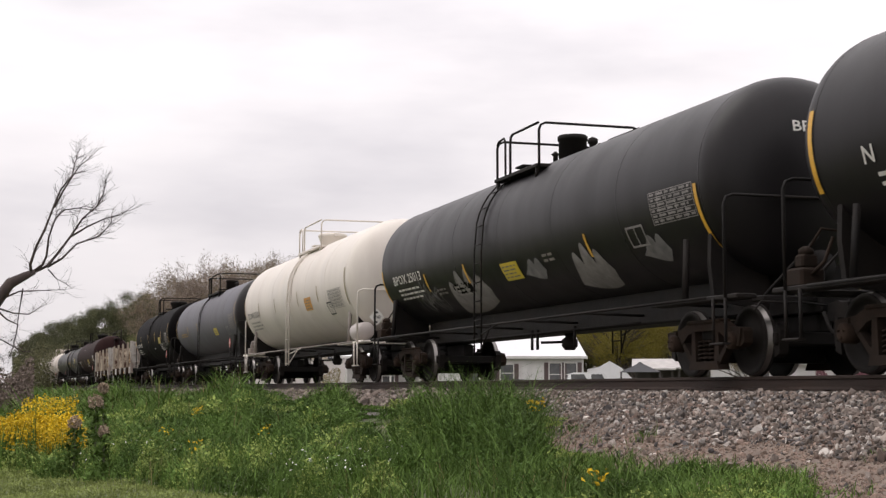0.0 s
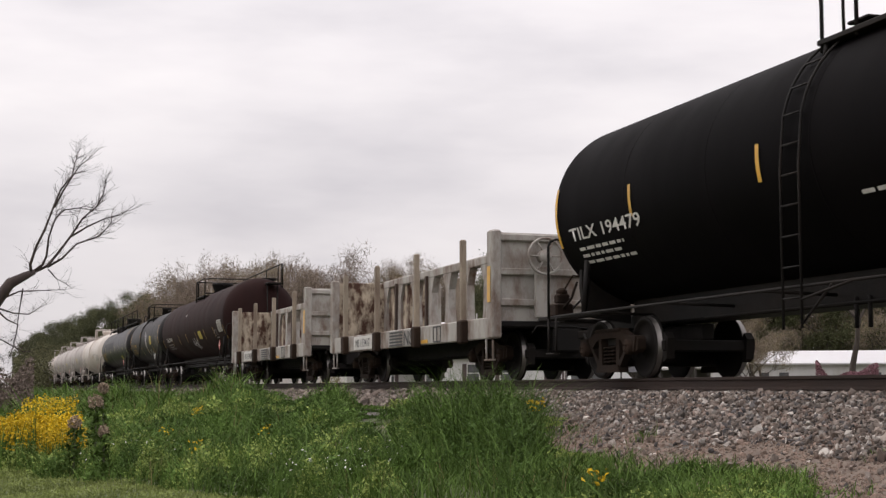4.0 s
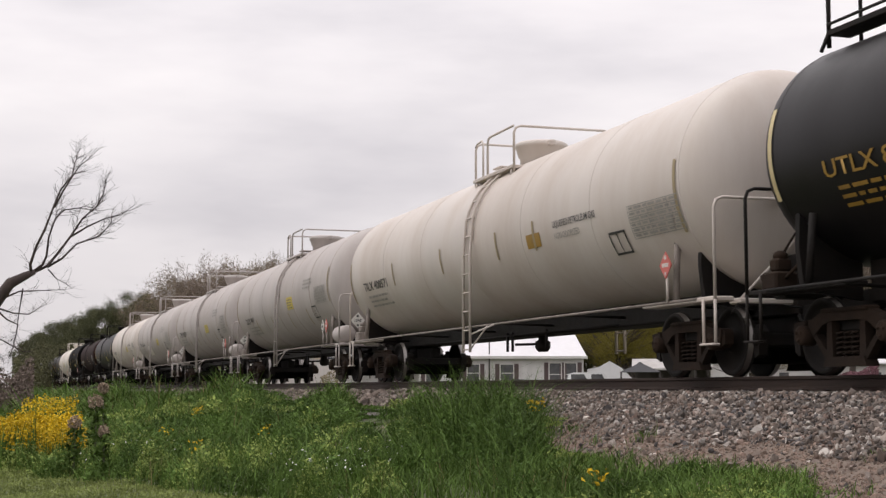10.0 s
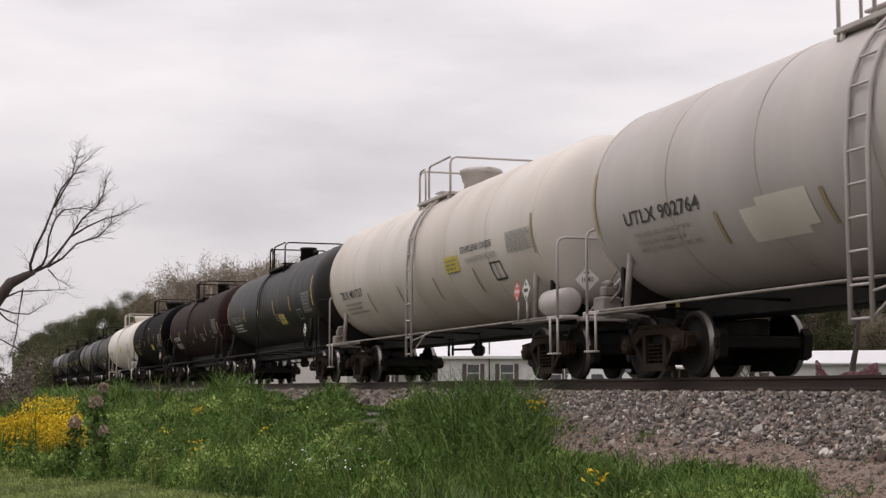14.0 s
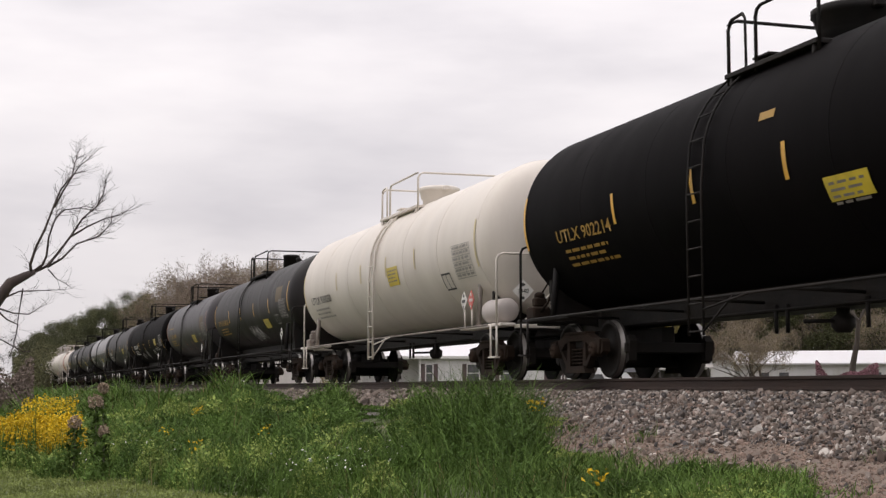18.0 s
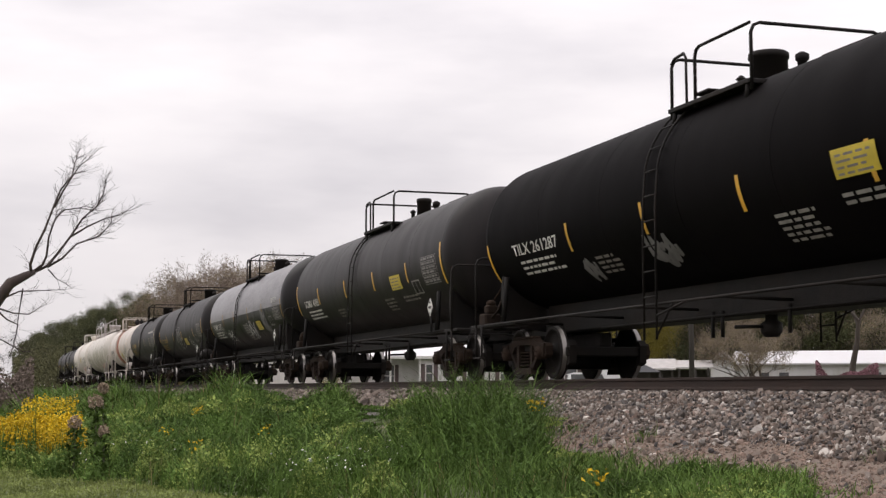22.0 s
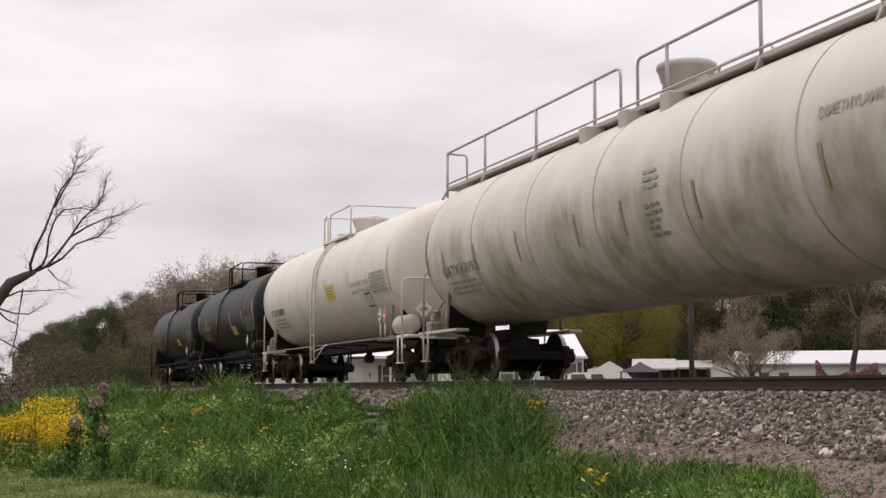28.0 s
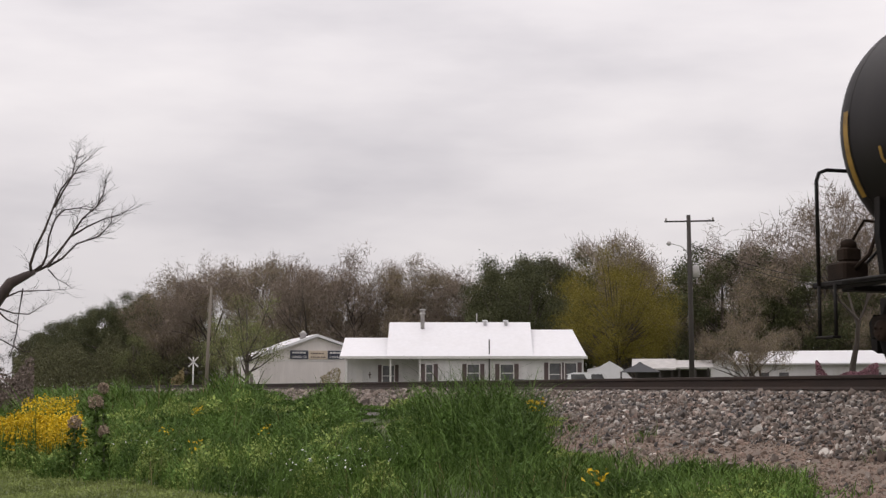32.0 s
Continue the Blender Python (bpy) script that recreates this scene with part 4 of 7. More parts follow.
    part("brake_stand", Geo().box(h + 0.03, h + 0.14, -0.72, -0.4, 1.2, 2.2, 0.02), GONDOLA, car)
    for d in (-1, 1):
        for s in (-1, 1):
            st = Geo()
            for q in (h - 0.12, h - 0.5):
                st.tube([(d * q, s * (w + 0.02), 0.8), (d * q, s * (w + 0.02), 0.4)], 0.022)
            st.box(min(d * (h - 0.1), d * (h - 0.52)), max(d * (h - 0.1), d * (h - 0.52)), s * (w + 0.02) - 0.05, s * (w + 0.02) + 0.05, 0.37, 0.4, 0.006)
            part("corner_step", st, GONDOLA, car)
        part("coupler", COUPLER, None, car, at=pose((ends[0] if d < 0 else ends[1]) - d * 0.32, 0, 0, 0, 0, 0 if d > 0 else 180))
        truck(car, d * (h - 1.75), u)
    # lettering on the sill
    def flat_panel(name, x0, x1, z0, z1, m_, off=0.004, lab=""):
        part(name, Geo().box(x0, x1, -w - 0.05 - off - 0.004, -w - 0.05 - off, z0, z1), m_, car, lab)
    flat_panel("sill_panel", -h + 2.5, -h + 4.35, 0.84, 1.18, LETTERW, lab="clean white number panel")
    me = text_mesh("NS " + number, 0.28, LETTERK, 1.45)
    part("lettering", me, None, car, at=pose(-h + 2.7, -w - 0.065, 0.91, 90))
    g = Geo()
    for k in range(5):
        g.box(-h + 6.0, -h + 7.1, -w - 0.062, -w - 0.056, 0.83 + 0.075 * k, 0.875 + 0.075 * k)
    part("painted_stripes", g, LETTERK, car, "five dark painted bars")
    me = text_mesh("NS", 0.46, LETTERK, 0.75)
    part("lettering", me, None, car, at=pose(-h + 7.2, -w - 0.065, 0.84, 90))
    g = Geo()
    for q in ((9.5, 10.05, 0.83, 0.86), (9.5, 10.05, 1.15, 1.18), (9.5, 9.54, 0.83, 1.18), (10.01, 10.05, 0.83, 1.18), (9.75, 9.79, 0.83, 1.18)):
        g.box(-h + q[0], -h + q[1], -w - 0.062, -w - 0.056, q[2], q[3])
    part("consolidated_stencil", g, LETTERK, car)
    flat_panel("reflector", h - 0.2, h - 0.02, 1.5, 2.2, YELLOW, 0.06, "yellow reflective strip")
    flat_panel("reflector", -h + 8.6, -h + 9.1, 0.83, 0.91, YELLOW)
    return car


# the train, from its head to its tail: rings of the barrel along the line at the start, paint and fittings
def rake():
    W_, C_ = WHITE, CREAM
    rows = [
        (-15.04, 0.5, dict(paint=SATIN, fittings=IRON, ends_at=(14, -27), label="satin black tank car with yellow reflector strips", marks="N", ink=LETTERW, sign=False)),
        (-34.62, -17.99, dict(paint=SATIN, fittings=IRON, sign_at=(-0.16, -39, -24), mark_x=-7.54, mark_at=-20, mark_w=2.27, table_at=(6.73, 8.13, -23, -3), strips=((-5.03, -2.24, 4.12), -17, -34), ends_at=(-5, -46), rails=(-1.02, 1.28), label="satin black tank car with faded graffiti patches", marks="BPOX 25013", head=True, ink=LETTERW, scrawls=((-0.74, -38, 1.5, 0.8, 5, 0, 0.03), (-0.7, -42, 1.2, 0.5, 6, 0, 0.03)), extras=(("splash", -4.1, -1.6, -60, -19, 4, STENCIL), ("patch", -0.415, -0.27, -43, -32, INKY), ("bars", -0.4, 0.9, -34, 3, LETTERG), ("bars", -0.55, 0.8, -33, 2, LETTERD), ("splash", 0.9, 1.7, -40, -24, 2, SPRAYF), ("splash", 2.9, 4.3, -56, -22, 3, STENCIL), ("bars", 0.25, 0.6, -24, 2, LETTERD), ("splash", 5.9, 6.6, -44, -26, 2, SPRAYF)))),
        (-53.28, -37.83, dict(paint=W_, fittings=W_, sign_at=(2.37, -24, -10), mark_x=-7.17, mark_at=-17, mark_w=2.08, table_at=(5.50, 7.08, -28, -8), strips=((-5.00, -2.17, 1.46, 4.21), -1, -17), ends_at=(9, -27), rails=(-0.84, 2.33), drum=(-0.56, 0.48), label="clean white insulated tank car with orange panel", marks="DOWX 73141", ink=LETTERK, dome="bonnet", reservoir=True, jacket=True, stripes=DULL, board=mat("orange panel film", (0.55, 0.27, 0.05), 0.5, vary=0.2))),
        (-74.01, -56.62, dict(paint=SLATE, fittings=IRON, sign_at=(2.85, -31, -18), strips=((-4.85, -1.69), -3, -18), rails=(-0.68, 2.47), drum=(-0.65, 0.29), label="slate grey tank car with dark ends and yellow panel", marks="", dim=True, extras=(("heads",), ("bars", -0.82, 2.2, -15, 2, AMBER)), placards="r", stripes=AMBER)),
        (-92.88, -77.02, dict(paint=INKY, fittings=IRON, mark_x=-7.51, mark_at=-19, mark_w=2.71, sign_at=(3.54, -21, -8), strips=((-5.06, -1.22, 1.93, 4.85), 4, -14), ends_at=(15, -23), rails=(-0.46, 1.84), drum=(0.40, 0.49), label="glossy black tank car with bright yellow strips", marks="TILX 194479", ink=LETTERW, stout=0.11, dome="bonnet", placards="r", extras=(("bars", 0.5, 1.2, -22, 4, LETTERW), ("bars", 0.1, 0.8, -28, 1, LETTERW)))),
        ("flat", -109.6, -96.2, "113417"),
        ("flat", -126.25, -112.95, "113429"),
        (-149.38, -129.2, dict(paint=BROWN, fittings=IRON, mark_x=-8.56, mark_at=-22, mark_w=2.19, ends_at=(-15, -38), rails=(-0.77, 1.98), drum=(0.64, 0.51), label="long rust-brown tank car with roof walkway and white stencil", marks="TILX 301491", stripes=AMBER, strips=((-6.6, -3.85, -1.2, 1.9, 4.6, 7.3), -15, -32), sign_at=(2.75, -30, -16), ladder=False, scrawls=((0.03, -36, 1.5, 0.5, 15, 1, 0.035),), ink=LETTERW, stout=0.09, table_at=(8.55, 9.62, -24, -7), deck="half", dome="bonnet", dim=True, extras=(("patch", 0.845, 0.955, -25, -6, LETTERW), ("patch", -0.115, -0.09, 16, 20, LETTERG)), placards="r")),
        (-167.25, -152.3, dict(paint=BLACK, fittings=IRON, mark_x=-6.72, mark_at=-16, mark_w=2.46, sign_at=(3.03, -18, 2), strips=((-1.63, 1.21, 3.90), -21, -41), ends_at=(21, -21), rails=(-1.34, 2.03), drum=(-0.47, 0.29), label="black tank car with white graffiti and yellow panel", marks="UTLX 668032", ink=AMBER, dome="drum", scrawls=((0.11, -4, 0.85, 1.0, 21, 1, 0.045), (0.12, -38, 2.4, 0.4, 22, 1, 0.035)), extras=(("bars", -0.3, 0.5, 16, 3, AMBER), ("bars", -0.42, 0.6, -30, 3, FADED)), placards="w")),
        (-190.98, -170.8, dict(paint=SATIN, fittings=IRON, sign_at=(5.05, -40, -29), mark_x=-9.03, mark_at=-19, mark_w=2.46, table_at=(9.1, 10.2, -15, 9), strips=((-6.25, -2.2, 1.25, 4.27, 7.43), 4, -16), ends_at=(22, -26), drum=(0.8, 0.52), label="long black tank car with full-length roof walkway", marks="UTLX 812855", ink=AMBER, deck="long", dome="bonnet", walk_at=(((-9.84, -6.7, -3.45, -0.17), (0.46, 3.62, 6.99, 10.47)), 4.38, 5.17), stripes=PALE, ladder=False, placards="r", extras=(("patch", -0.74, 0.02, -3, 17, BLACK), ("patch", -0.755, -0.74, -14, 16, INKY), ("text", "NON-ODORIZED", 0.9, 44, 0.17, AMBER, 1.3), ("text", "LIQUEFIED", 0.9, 36, 0.2, AMBER, 1.3), ("text", "PETROLEUM", 0.9, 28, 0.2, AMBER, 1.3), ("text", "GAS", 0.9, 20, 0.2, AMBER, 0.5)))),
        (-212.18, -193.27, dict(paint=C_, fittings=C_, mark_x=-8.26, mark_at=-18, mark_w=2.17, table_at=(7.72, 9.41, -27, -8), strips=((-5.46, -1.69, 1.81, 3.78), -1, -20), ends_at=(9, -29), rails=(-0.94, 1.36), drum=(0.18, 0.55), label="cream-white insulated tank car with brown dust", marks="TILX 400571", stripes=DULL, ink=LETTERK, dome="bonnet", jacket=True, sign=False, placards="r", extras=(("patch", 0.36, 0.43, -18, -9, AMBER), ("text", "LIQUEFIED PETROLEUM GAS", 0.5, -9, 0.16, LETTERK, 1.8), ("text", "NON-ODORIZED", 0.5, -16, 0.15, LETTERG, 1.1)))),
        (-229.95, -214.85, dict(paint=DUSTY, fittings=DUSTY, mark_x=-6.08, mark_at=-23, mark_w=1.60, table_at=(5.66, 7.10, -19, -1), sign_at=(1.63, -18, -4), rails=(-0.89, 1.41), drum=(0.32, 0.59), label="dusty grey-white insulated tank car", marks="DBCX 9997", stripes=DULL, ink=LETTERK, dome="bonnet", jacket=True, reservoir=True, placards="rw", extras=(("bars", 0.55, 1.3, 10, 3, LETTERG),))),
        (-247.81, -232.74, dict(paint=DUSTY, fittings=DUSTY, mark_x=-6.56, mark_at=-18, mark_w=2.32, sign_at=(1.65, -22, -9), strips=((-3.85, -1.28, 1.30, 3.88), -21, -39), ends_at=(16, -19), rails=(-1.28, 1.38), drum=(0.33, 0.53), label="dusty white insulated tank car with diamond placards", marks="UTLX 902779", stripes=DULL, ink=LETTERK, dome="bonnet", jacket=True, reservoir=True, placards="rw", extras=(("bars", 0.55, 1.3, 10, 3, LETTERG),))),
        (-266.19, -251.07, dict(paint=DUSTY, fittings=DUSTY, mark_x=-6.56, mark_at=-18, mark_w=2.42, sign_at=(1.70, -23, -10), strips=((-3.81, -1.20, 1.42, 4.03), -22, -40), ends_at=(15, -20), rails=(-1.41, 1.36), drum=(0.25, 0.55), label="dusty white insulated tank car with washed panels", marks="UTLX 902764", stripes=DULL, ink=LETTERK, dome="bonnet", jacket=True, reservoir=True, placards="rw", extras=(("patch", -0.42, -0.24, -42, -24, WHITE), ("patch", -0.36, -0.2, -38, -20, WHITE), ("bars", 0.55, 1.3, 10, 3, LETTERG)))),
        (-284.58, -268.9, dict(paint=C_, fittings=DUSTY, table_at=(6.36, 7.64, -17, -3), sign_at=(2.55, -21, -9), mark_x=-6.89, mark_at=-21, mark_w=2.31, ends_at=(5, -21), rails=(-1.03, 1.33), drum=(0.42, 0.50), label="pale cream insulated tank car with hazard stencils", marks="TILX 401737", stripes=DULL, ink=LETTERK, dome="bonnet", jacket=True, reservoir=True, placards="wr", extras=(("text", "ETHYLENE OXIDE", 0.47, -9, 0.18, LETTERK, 1.9), ("text", "INHALATION HAZARD", 0.5, -17, 0.17, LETTERG, 1.8)))),
        (-303.13, -287.7, dict(paint=BLACK, fittings=IRON, label="grimy black tank car with pale stencils", marks="TILX 260114", ink=LETTERD, extras=(("bars", 0.2, 1.5, -20, 3, LETTERD),), placards="w")),
        (-321.78, -306.1, dict(paint=BROWN, fittings=IRON, mark_x=-6.69, mark_at=-25, mark_w=2.12, strips=((-4.43, -2.05, 1.03, 4.12), -7, -27), ends_at=(-8, -48), rails=(-0.96, 1.34), drum=(0.44, 0.28), label="dark rust-brown tank car with white lettering", marks="GATX 70799", head=True, ink=LETTERW, sign=False, extras=(("bars", -0.12, 0.7, -30, 2, LETTERD), ("bars", 0.3, 0.9, -22, 4, LETTERG)))),
        (-339.25, -324.55, dict(paint=INKY, fittings=IRON, sign_at=(2.18, -30, -19), mark_x=-6.02, mark_at=-18, mark_w=2.23, strips=((-3.61, -0.98, 1.46, 3.89), 1, -16), ends_at=(15, -19), rails=(-0.87, 1.43), drum=(0.62, 0.58), label="dull black tank car with yellow lettering", marks="UTLX 902214", ink=AMBER, stout=0.17, dome="bonnet", reservoir=True, placards="rw", extras=(("patch", 0.11, 0.16, 14, 18, AMBER),))),
        (-357.97, -342.0, dict(paint=W_, fittings=W_, sign_at=(1.32, -20, -4), mark_x=-7.16, mark_at=-19, mark_w=2.41, strips=((-3.88, -1.22, 1.21, 3.64), 6, -11), ends_at=(13, -21), rails=(-1.16, 2.07), drum=(0.46, 0.53), label="bright white insulated tank car with yellow panel", marks="UTLX 930050", ink=LETTERK, dome="bonnet", jacket=True, reservoir=True, placards="rw", stripes=PALE)),
        (-376.43, -361.3, dict(paint=BLACK, fittings=IRON, sign_at=(2.74, -37, -23), mark_x=-6.76, mark_at=-17, mark_w=2.36, strips=((-4.14, -1.52, 1.29, 4.17), 3, -16), ends_at=(19, -19), rails=(-1.41, 1.94), drum=(1.14, 0.31), label="black tank car with scrawled white graffiti", marks="UTLX 668236", head=True, ink=AMBER, scrawls=((-0.04, -43, 1.0, 0.6, 41, 1, 0.028), (0.06, -41, 1.0, 0.55, 44, 1, 0.028)), placards="w", extras=(("patch", 0.72, 0.86, -4, 16, FADED),))),
        (-392.88, -379.2, dict(paint=mat("charcoal grey tank paint", (0.038, 0.0335, 0.037), 0.46, spec=0.3, grime=(0.022, 0.0195, 0.021), grime_amount=0.6, streak=4, scale=1.4, bump=0.05), fittings=IRON, sign_at=(1.86, -35, -20), strips=((-3.72, -0.96, 1.0, 3.85), -29, -50), rails=(-0.90, 1.47), drum=(-0.67, 0.30), label="charcoal grey tank car with yellow stencils", marks="UTLX 663841", ink=AMBER, placards="w", stripes=BAND, extras=(("patch", 0.70, 0.86, -16, 10, FADED), ("bars", -0.86, 1.7, 3, 1, AMBER)))),
        (-411.78, -395.7, dict(paint=INKY, fittings=IRON, sign_at=(4.04, -22, -8), mark_x=-6.79, mark_at=-20, mark_w=2.19, strips=((-4.11, -1.16, 1.81, 4.78), -7, -27), ends_at=(-8, -40), rails=(-0.79, 1.59), drum=(0.28, 0.30), label="deep black tank car with white lettering and amber strips", marks="TILX 261287", head=True, ink=LETTERW, placards="w", extras=(("bars", 0.3, 1.0, -32, 5, LETTERG), ("bars", 0.5, 1.5, -29, 2, LETTERG), ("bars", -0.42, 0.9, -34, 4, LETTERD)), scrawls=((-0.17, -40, 0.8, 0.5, 71, 0, 0.1), (-0.5, -43, 0.5, 0.4, 72, 0, 0.08)))),
        (-429.78, -414.8, dict(paint=BLACK, fittings=IRON, sign_at=(3.15, -25, -11), mark_x=-6.62, mark_at=-21, mark_w=1.86, strips=((-4.64, -1.40, 1.62, 4.64), -2, -21), ends_at=(7, -30), rails=(-0.53, 2.24), drum=(1.45, 0.20), label="black tank car with yellow panel and white stencils", marks="SCMX 4385", ink=LETTERW, extras=(("bars", -0.39, 0.8, -32, 3, LETTERD), ("bars", 0.28, 0.9, -32, 4, LETTERD), ("bars", 0.5, 1.4, -33, 2, LETTERD)), placards="w")),
        (-447.78, -432.5, dict(paint=SATIN, fittings=IRON, sign_at=(2.48, -37, -23), mark_x=-7.02, mark_at=-21, mark_w=2.02, strips=((-4.43, -1.83, 1.22, 4.13), 0, -18), ends_at=(-1, -29), rails=(-1.02, 1.64), drum=(0.53, 0.26), label="black tank car with a pale grey washed top", marks="SCMX 2379", ink=LETTERW, stripes=AMBER, placards="w", extras=(("text", "LD LMT 189300 LB 85 900 KG", -0.9, -25, 0.13, LETTERG, 2.3), ("text", "LT WT  73700 LB 33 400 KG", -0.88, -31, 0.13, LETTERG, 2.2), ("text", "DOT 111", 0.78, -3, 0.22, LETTERW, 0.9), ("bars", -0.02, 0.9, -24, 4, LETTERG), ("bars", 0.0, 0.9, -42, 3, LETTERG), ("patch", -1.0, 1.0, -8, 178, PALE_TOP)), scrawls=((-0.55, -38, 1.2, 0.5, 51, 1, 0.035), (0.07, -37, 1.4, 0.7, 53, 1, 0.04), (0.49, -24, 0.75, 0.75, 52, 0, 0.09), (0.5, -42, 0.8, 0.6, 54, 0, 0.09)))),
        (-466.33, -450.7, dict(paint=BLACK, fittings=IRON, sign_at=(1.48, -37, -23), mark_x=-7.40, mark_at=-22, mark_w=2.48, ends_at=(4, -23), rails=(-0.92, 1.46), drum=(0.89, 0.30), label="black tank car with outlined graffiti tags", marks="UTLX 692594", strips=((-5.2, -2.4, 0.8, 4.84), -7.5, -25.5), ink=AMBER, reservoir=True, placards="w", scrawls=((-0.11, -18, 1.5, 1.1, 61, 1, 0.022), (0.38, -35, 1.1, 0.7, 62, 1, 0.022), (0.62, -33, 0.5, 0.3, 63, 0, 0.03)))),
        (-482.68, -469.2, dict(paint=BLACK, fittings=IRON, rails=(-0.18, 3.01), drum=(1.29, 0.30), label="short black tank car with white test table", marks="UTLX 640219", strips=((-4.4, -1.6, 1.4, 4.2), -1, -20), ink=AMBER, stripes=PALE, reservoir=True, sign=False, placards="w", extras=(("patch", 0.55, 0.9, 8, 12, LETTERG), ("patch", -0.62, -0.52, -16, -8, AMBER)))),
        (-498.28, -485.6, dict(paint=C_, fittings=C_, label="cream tank car with a red-brown band round its middle", marks="RCRX 1929", ink=LETTERK, dome="valves", reservoir=True, extras=(("band", -1.3, 0.5), ("text", "LD LMT 206300 LB 93580 KG", -0.86, -17, 0.14, LETTERG, 2.2), ("text", "LT WT  56800 LB 25760 KG", -0.84, -22, 0.14, LETTERG, 2.1)))),
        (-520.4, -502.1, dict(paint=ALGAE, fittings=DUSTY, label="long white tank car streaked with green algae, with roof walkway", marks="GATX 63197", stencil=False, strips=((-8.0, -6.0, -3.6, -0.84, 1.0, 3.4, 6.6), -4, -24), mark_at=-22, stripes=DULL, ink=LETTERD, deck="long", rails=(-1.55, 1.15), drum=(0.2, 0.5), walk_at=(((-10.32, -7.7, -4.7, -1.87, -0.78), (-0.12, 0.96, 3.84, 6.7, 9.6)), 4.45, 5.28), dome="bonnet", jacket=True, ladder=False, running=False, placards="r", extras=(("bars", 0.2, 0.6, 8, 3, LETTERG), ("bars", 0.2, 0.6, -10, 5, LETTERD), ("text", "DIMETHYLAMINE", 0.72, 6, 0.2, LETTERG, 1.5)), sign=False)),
        (-539.52, -523.58, dict(paint=W_, fittings=W_, sign_at=(1.37, -20, -4), mark_x=-6.95, mark_at=-21, mark_w=2.09, table_at=(6.17, 7.68, -23, -3), strips=((-3.77, -1.13, 1.21, 3.86), 4, -11), ends_at=(15, -23), rails=(-1.23, 2.04), drum=(0.27, 0.64), label="warm white insulated tank car with hazard stencils", marks="UTLX 930018", ink=LETTERK, dome="bonnet", jacket=True, reservoir=True, placards="rw", stripes=PALE, extras=(("text", "ETHYLENE OXIDE", 0.52, -12, 0.17, LETTERG, 1.9), ("text", "INHALATION HAZARD", 0.53, -19, 0.16, LETTERG, 1.9)))),
        (-556.28, -542.7, dict(paint=BLACK, fittings=IRON, sign_at=(1.52, -37, -22), mark_x=-6.04, mark_at=-20, mark_w=2.38, table_at=(4.70, 6.49, -35, -12), ends_at=(10, -22), rails=(-0.88, 2.29), drum=(1.26, 0.31), label="black tank car with amber lettering and reservoir", marks="UTLX 642897", strips=((-4.6, -1.7, 1.6, 4.3), -1, -21), head=True, ink=AMBER, reservoir=True, placards="w", stripes=PALE)),
        (-574.28, -559.1, dict(paint=BLACK, fittings=IRON, sign_at=(1.87, -36, -22), table_at=(5.76, 7.34, -32, -8), mark_x=-7.08, mark_at=-19, mark_w=2.41, ends_at=(8, -33), rails=(-0.65, 1.65), drum=(1.09, 0.29), label="black tank car at the tail of the train", marks="UTLX 650248", strips=((-5.3, -2.4, 1.4, 4.74), -7, -24.5), head=True, ink=AMBER, reservoir=True, placards="w", stripes=AMBER)),
    ]
    spans = [(r[1], r[2]) if r[0] == "flat" else (r[0], r[1]) for r in rows]
    cars = []
    for k, r in enumerate(rows):
        lo, hi = spans[k]
        u = (lo + hi) / 2
        tail = (lo + spans[k + 1][1]) / 2 - u if k + 1 < len(rows) else lo - 1.3 - u
        head = (hi + spans[k - 1][0]) / 2 - u if k else hi + 1.6 - u
        if r[0] == "flat":
            cars.append((gondola(u, hi - lo, (tail, head), r[3]), u))
        else:
            cars.append((tank_car(u, hi - lo, (tail, head), **r[2]), u))
    return cars


CARS = rake()


# ---- beyond the line: houses, poles, trees ----
SIDING = mat("white painted siding", (0.6, 0.585, 0.58), 0.7, vary=0.08, grime=(0.42, 0.39, 0.36), grime_amount=0.4, streak=3, bump=0.15, bump_scale=12)
ROOF = mat("bright white metal roof", (0.68, 0.67, 0.69), 0.4, vary=0.05, grime=(0.62, 0.6, 0.6), grime_amount=0.35, bump=0.08)
BEIGE = mat("pale pinkish corrugated wall", (0.66, 0.615, 0.595), 0.7, vary=0.08, grime=(0.5, 0.45, 0.42), grime_amount=0.4, streak=4, bump=0.15)
SHUTTER = mat("dark plum shutter paint", (0.09, 0.06, 0.06), 0.6)
GLASS = mat("dim window glass", (0.10, 0.10, 0.105), 0.12, vary=0.3, bump=0)
TRIM = mat("off-white trim", (0.62, 0.6, 0.58), 0.6, vary=0.06)
SIGNK = mat("dark navy sign board", (0.03, 0.033, 0.055), 0.5)
SIGNT = mat("pale tan sign board", (0.55, 0.46, 0.36), 0.6)
POLE = mat("creosoted pole wood", (0.045, 0.038, 0.034), 0.85, vary=0.3, streak=8, bump=0.3)
GREYROOF = mat("weathered grey-white roofing", (0.42, 0.4, 0.385), 0.7, vary=0.2, grime=(0.28, 0.25, 0.23), grime_amount=0.5)
CARWHITE = mat("white car paint", (0.75, 0.75, 0.76), 0.25, vary=0.03)
CARDARK = mat("dark grey car paint", (0.07, 0.075, 0.07), 0.3, vary=0.05)
CANVAS = mat("dark grey canopy cloth", (0.05, 0.05, 0.055), 0.85)
TENT = mat("white sheet plastic", (0.78, 0.78, 0.79), 0.5, vary=0.05)
CINDER = mat("dark red masonry", (0.16, 0.075, 0.07), 0.8)


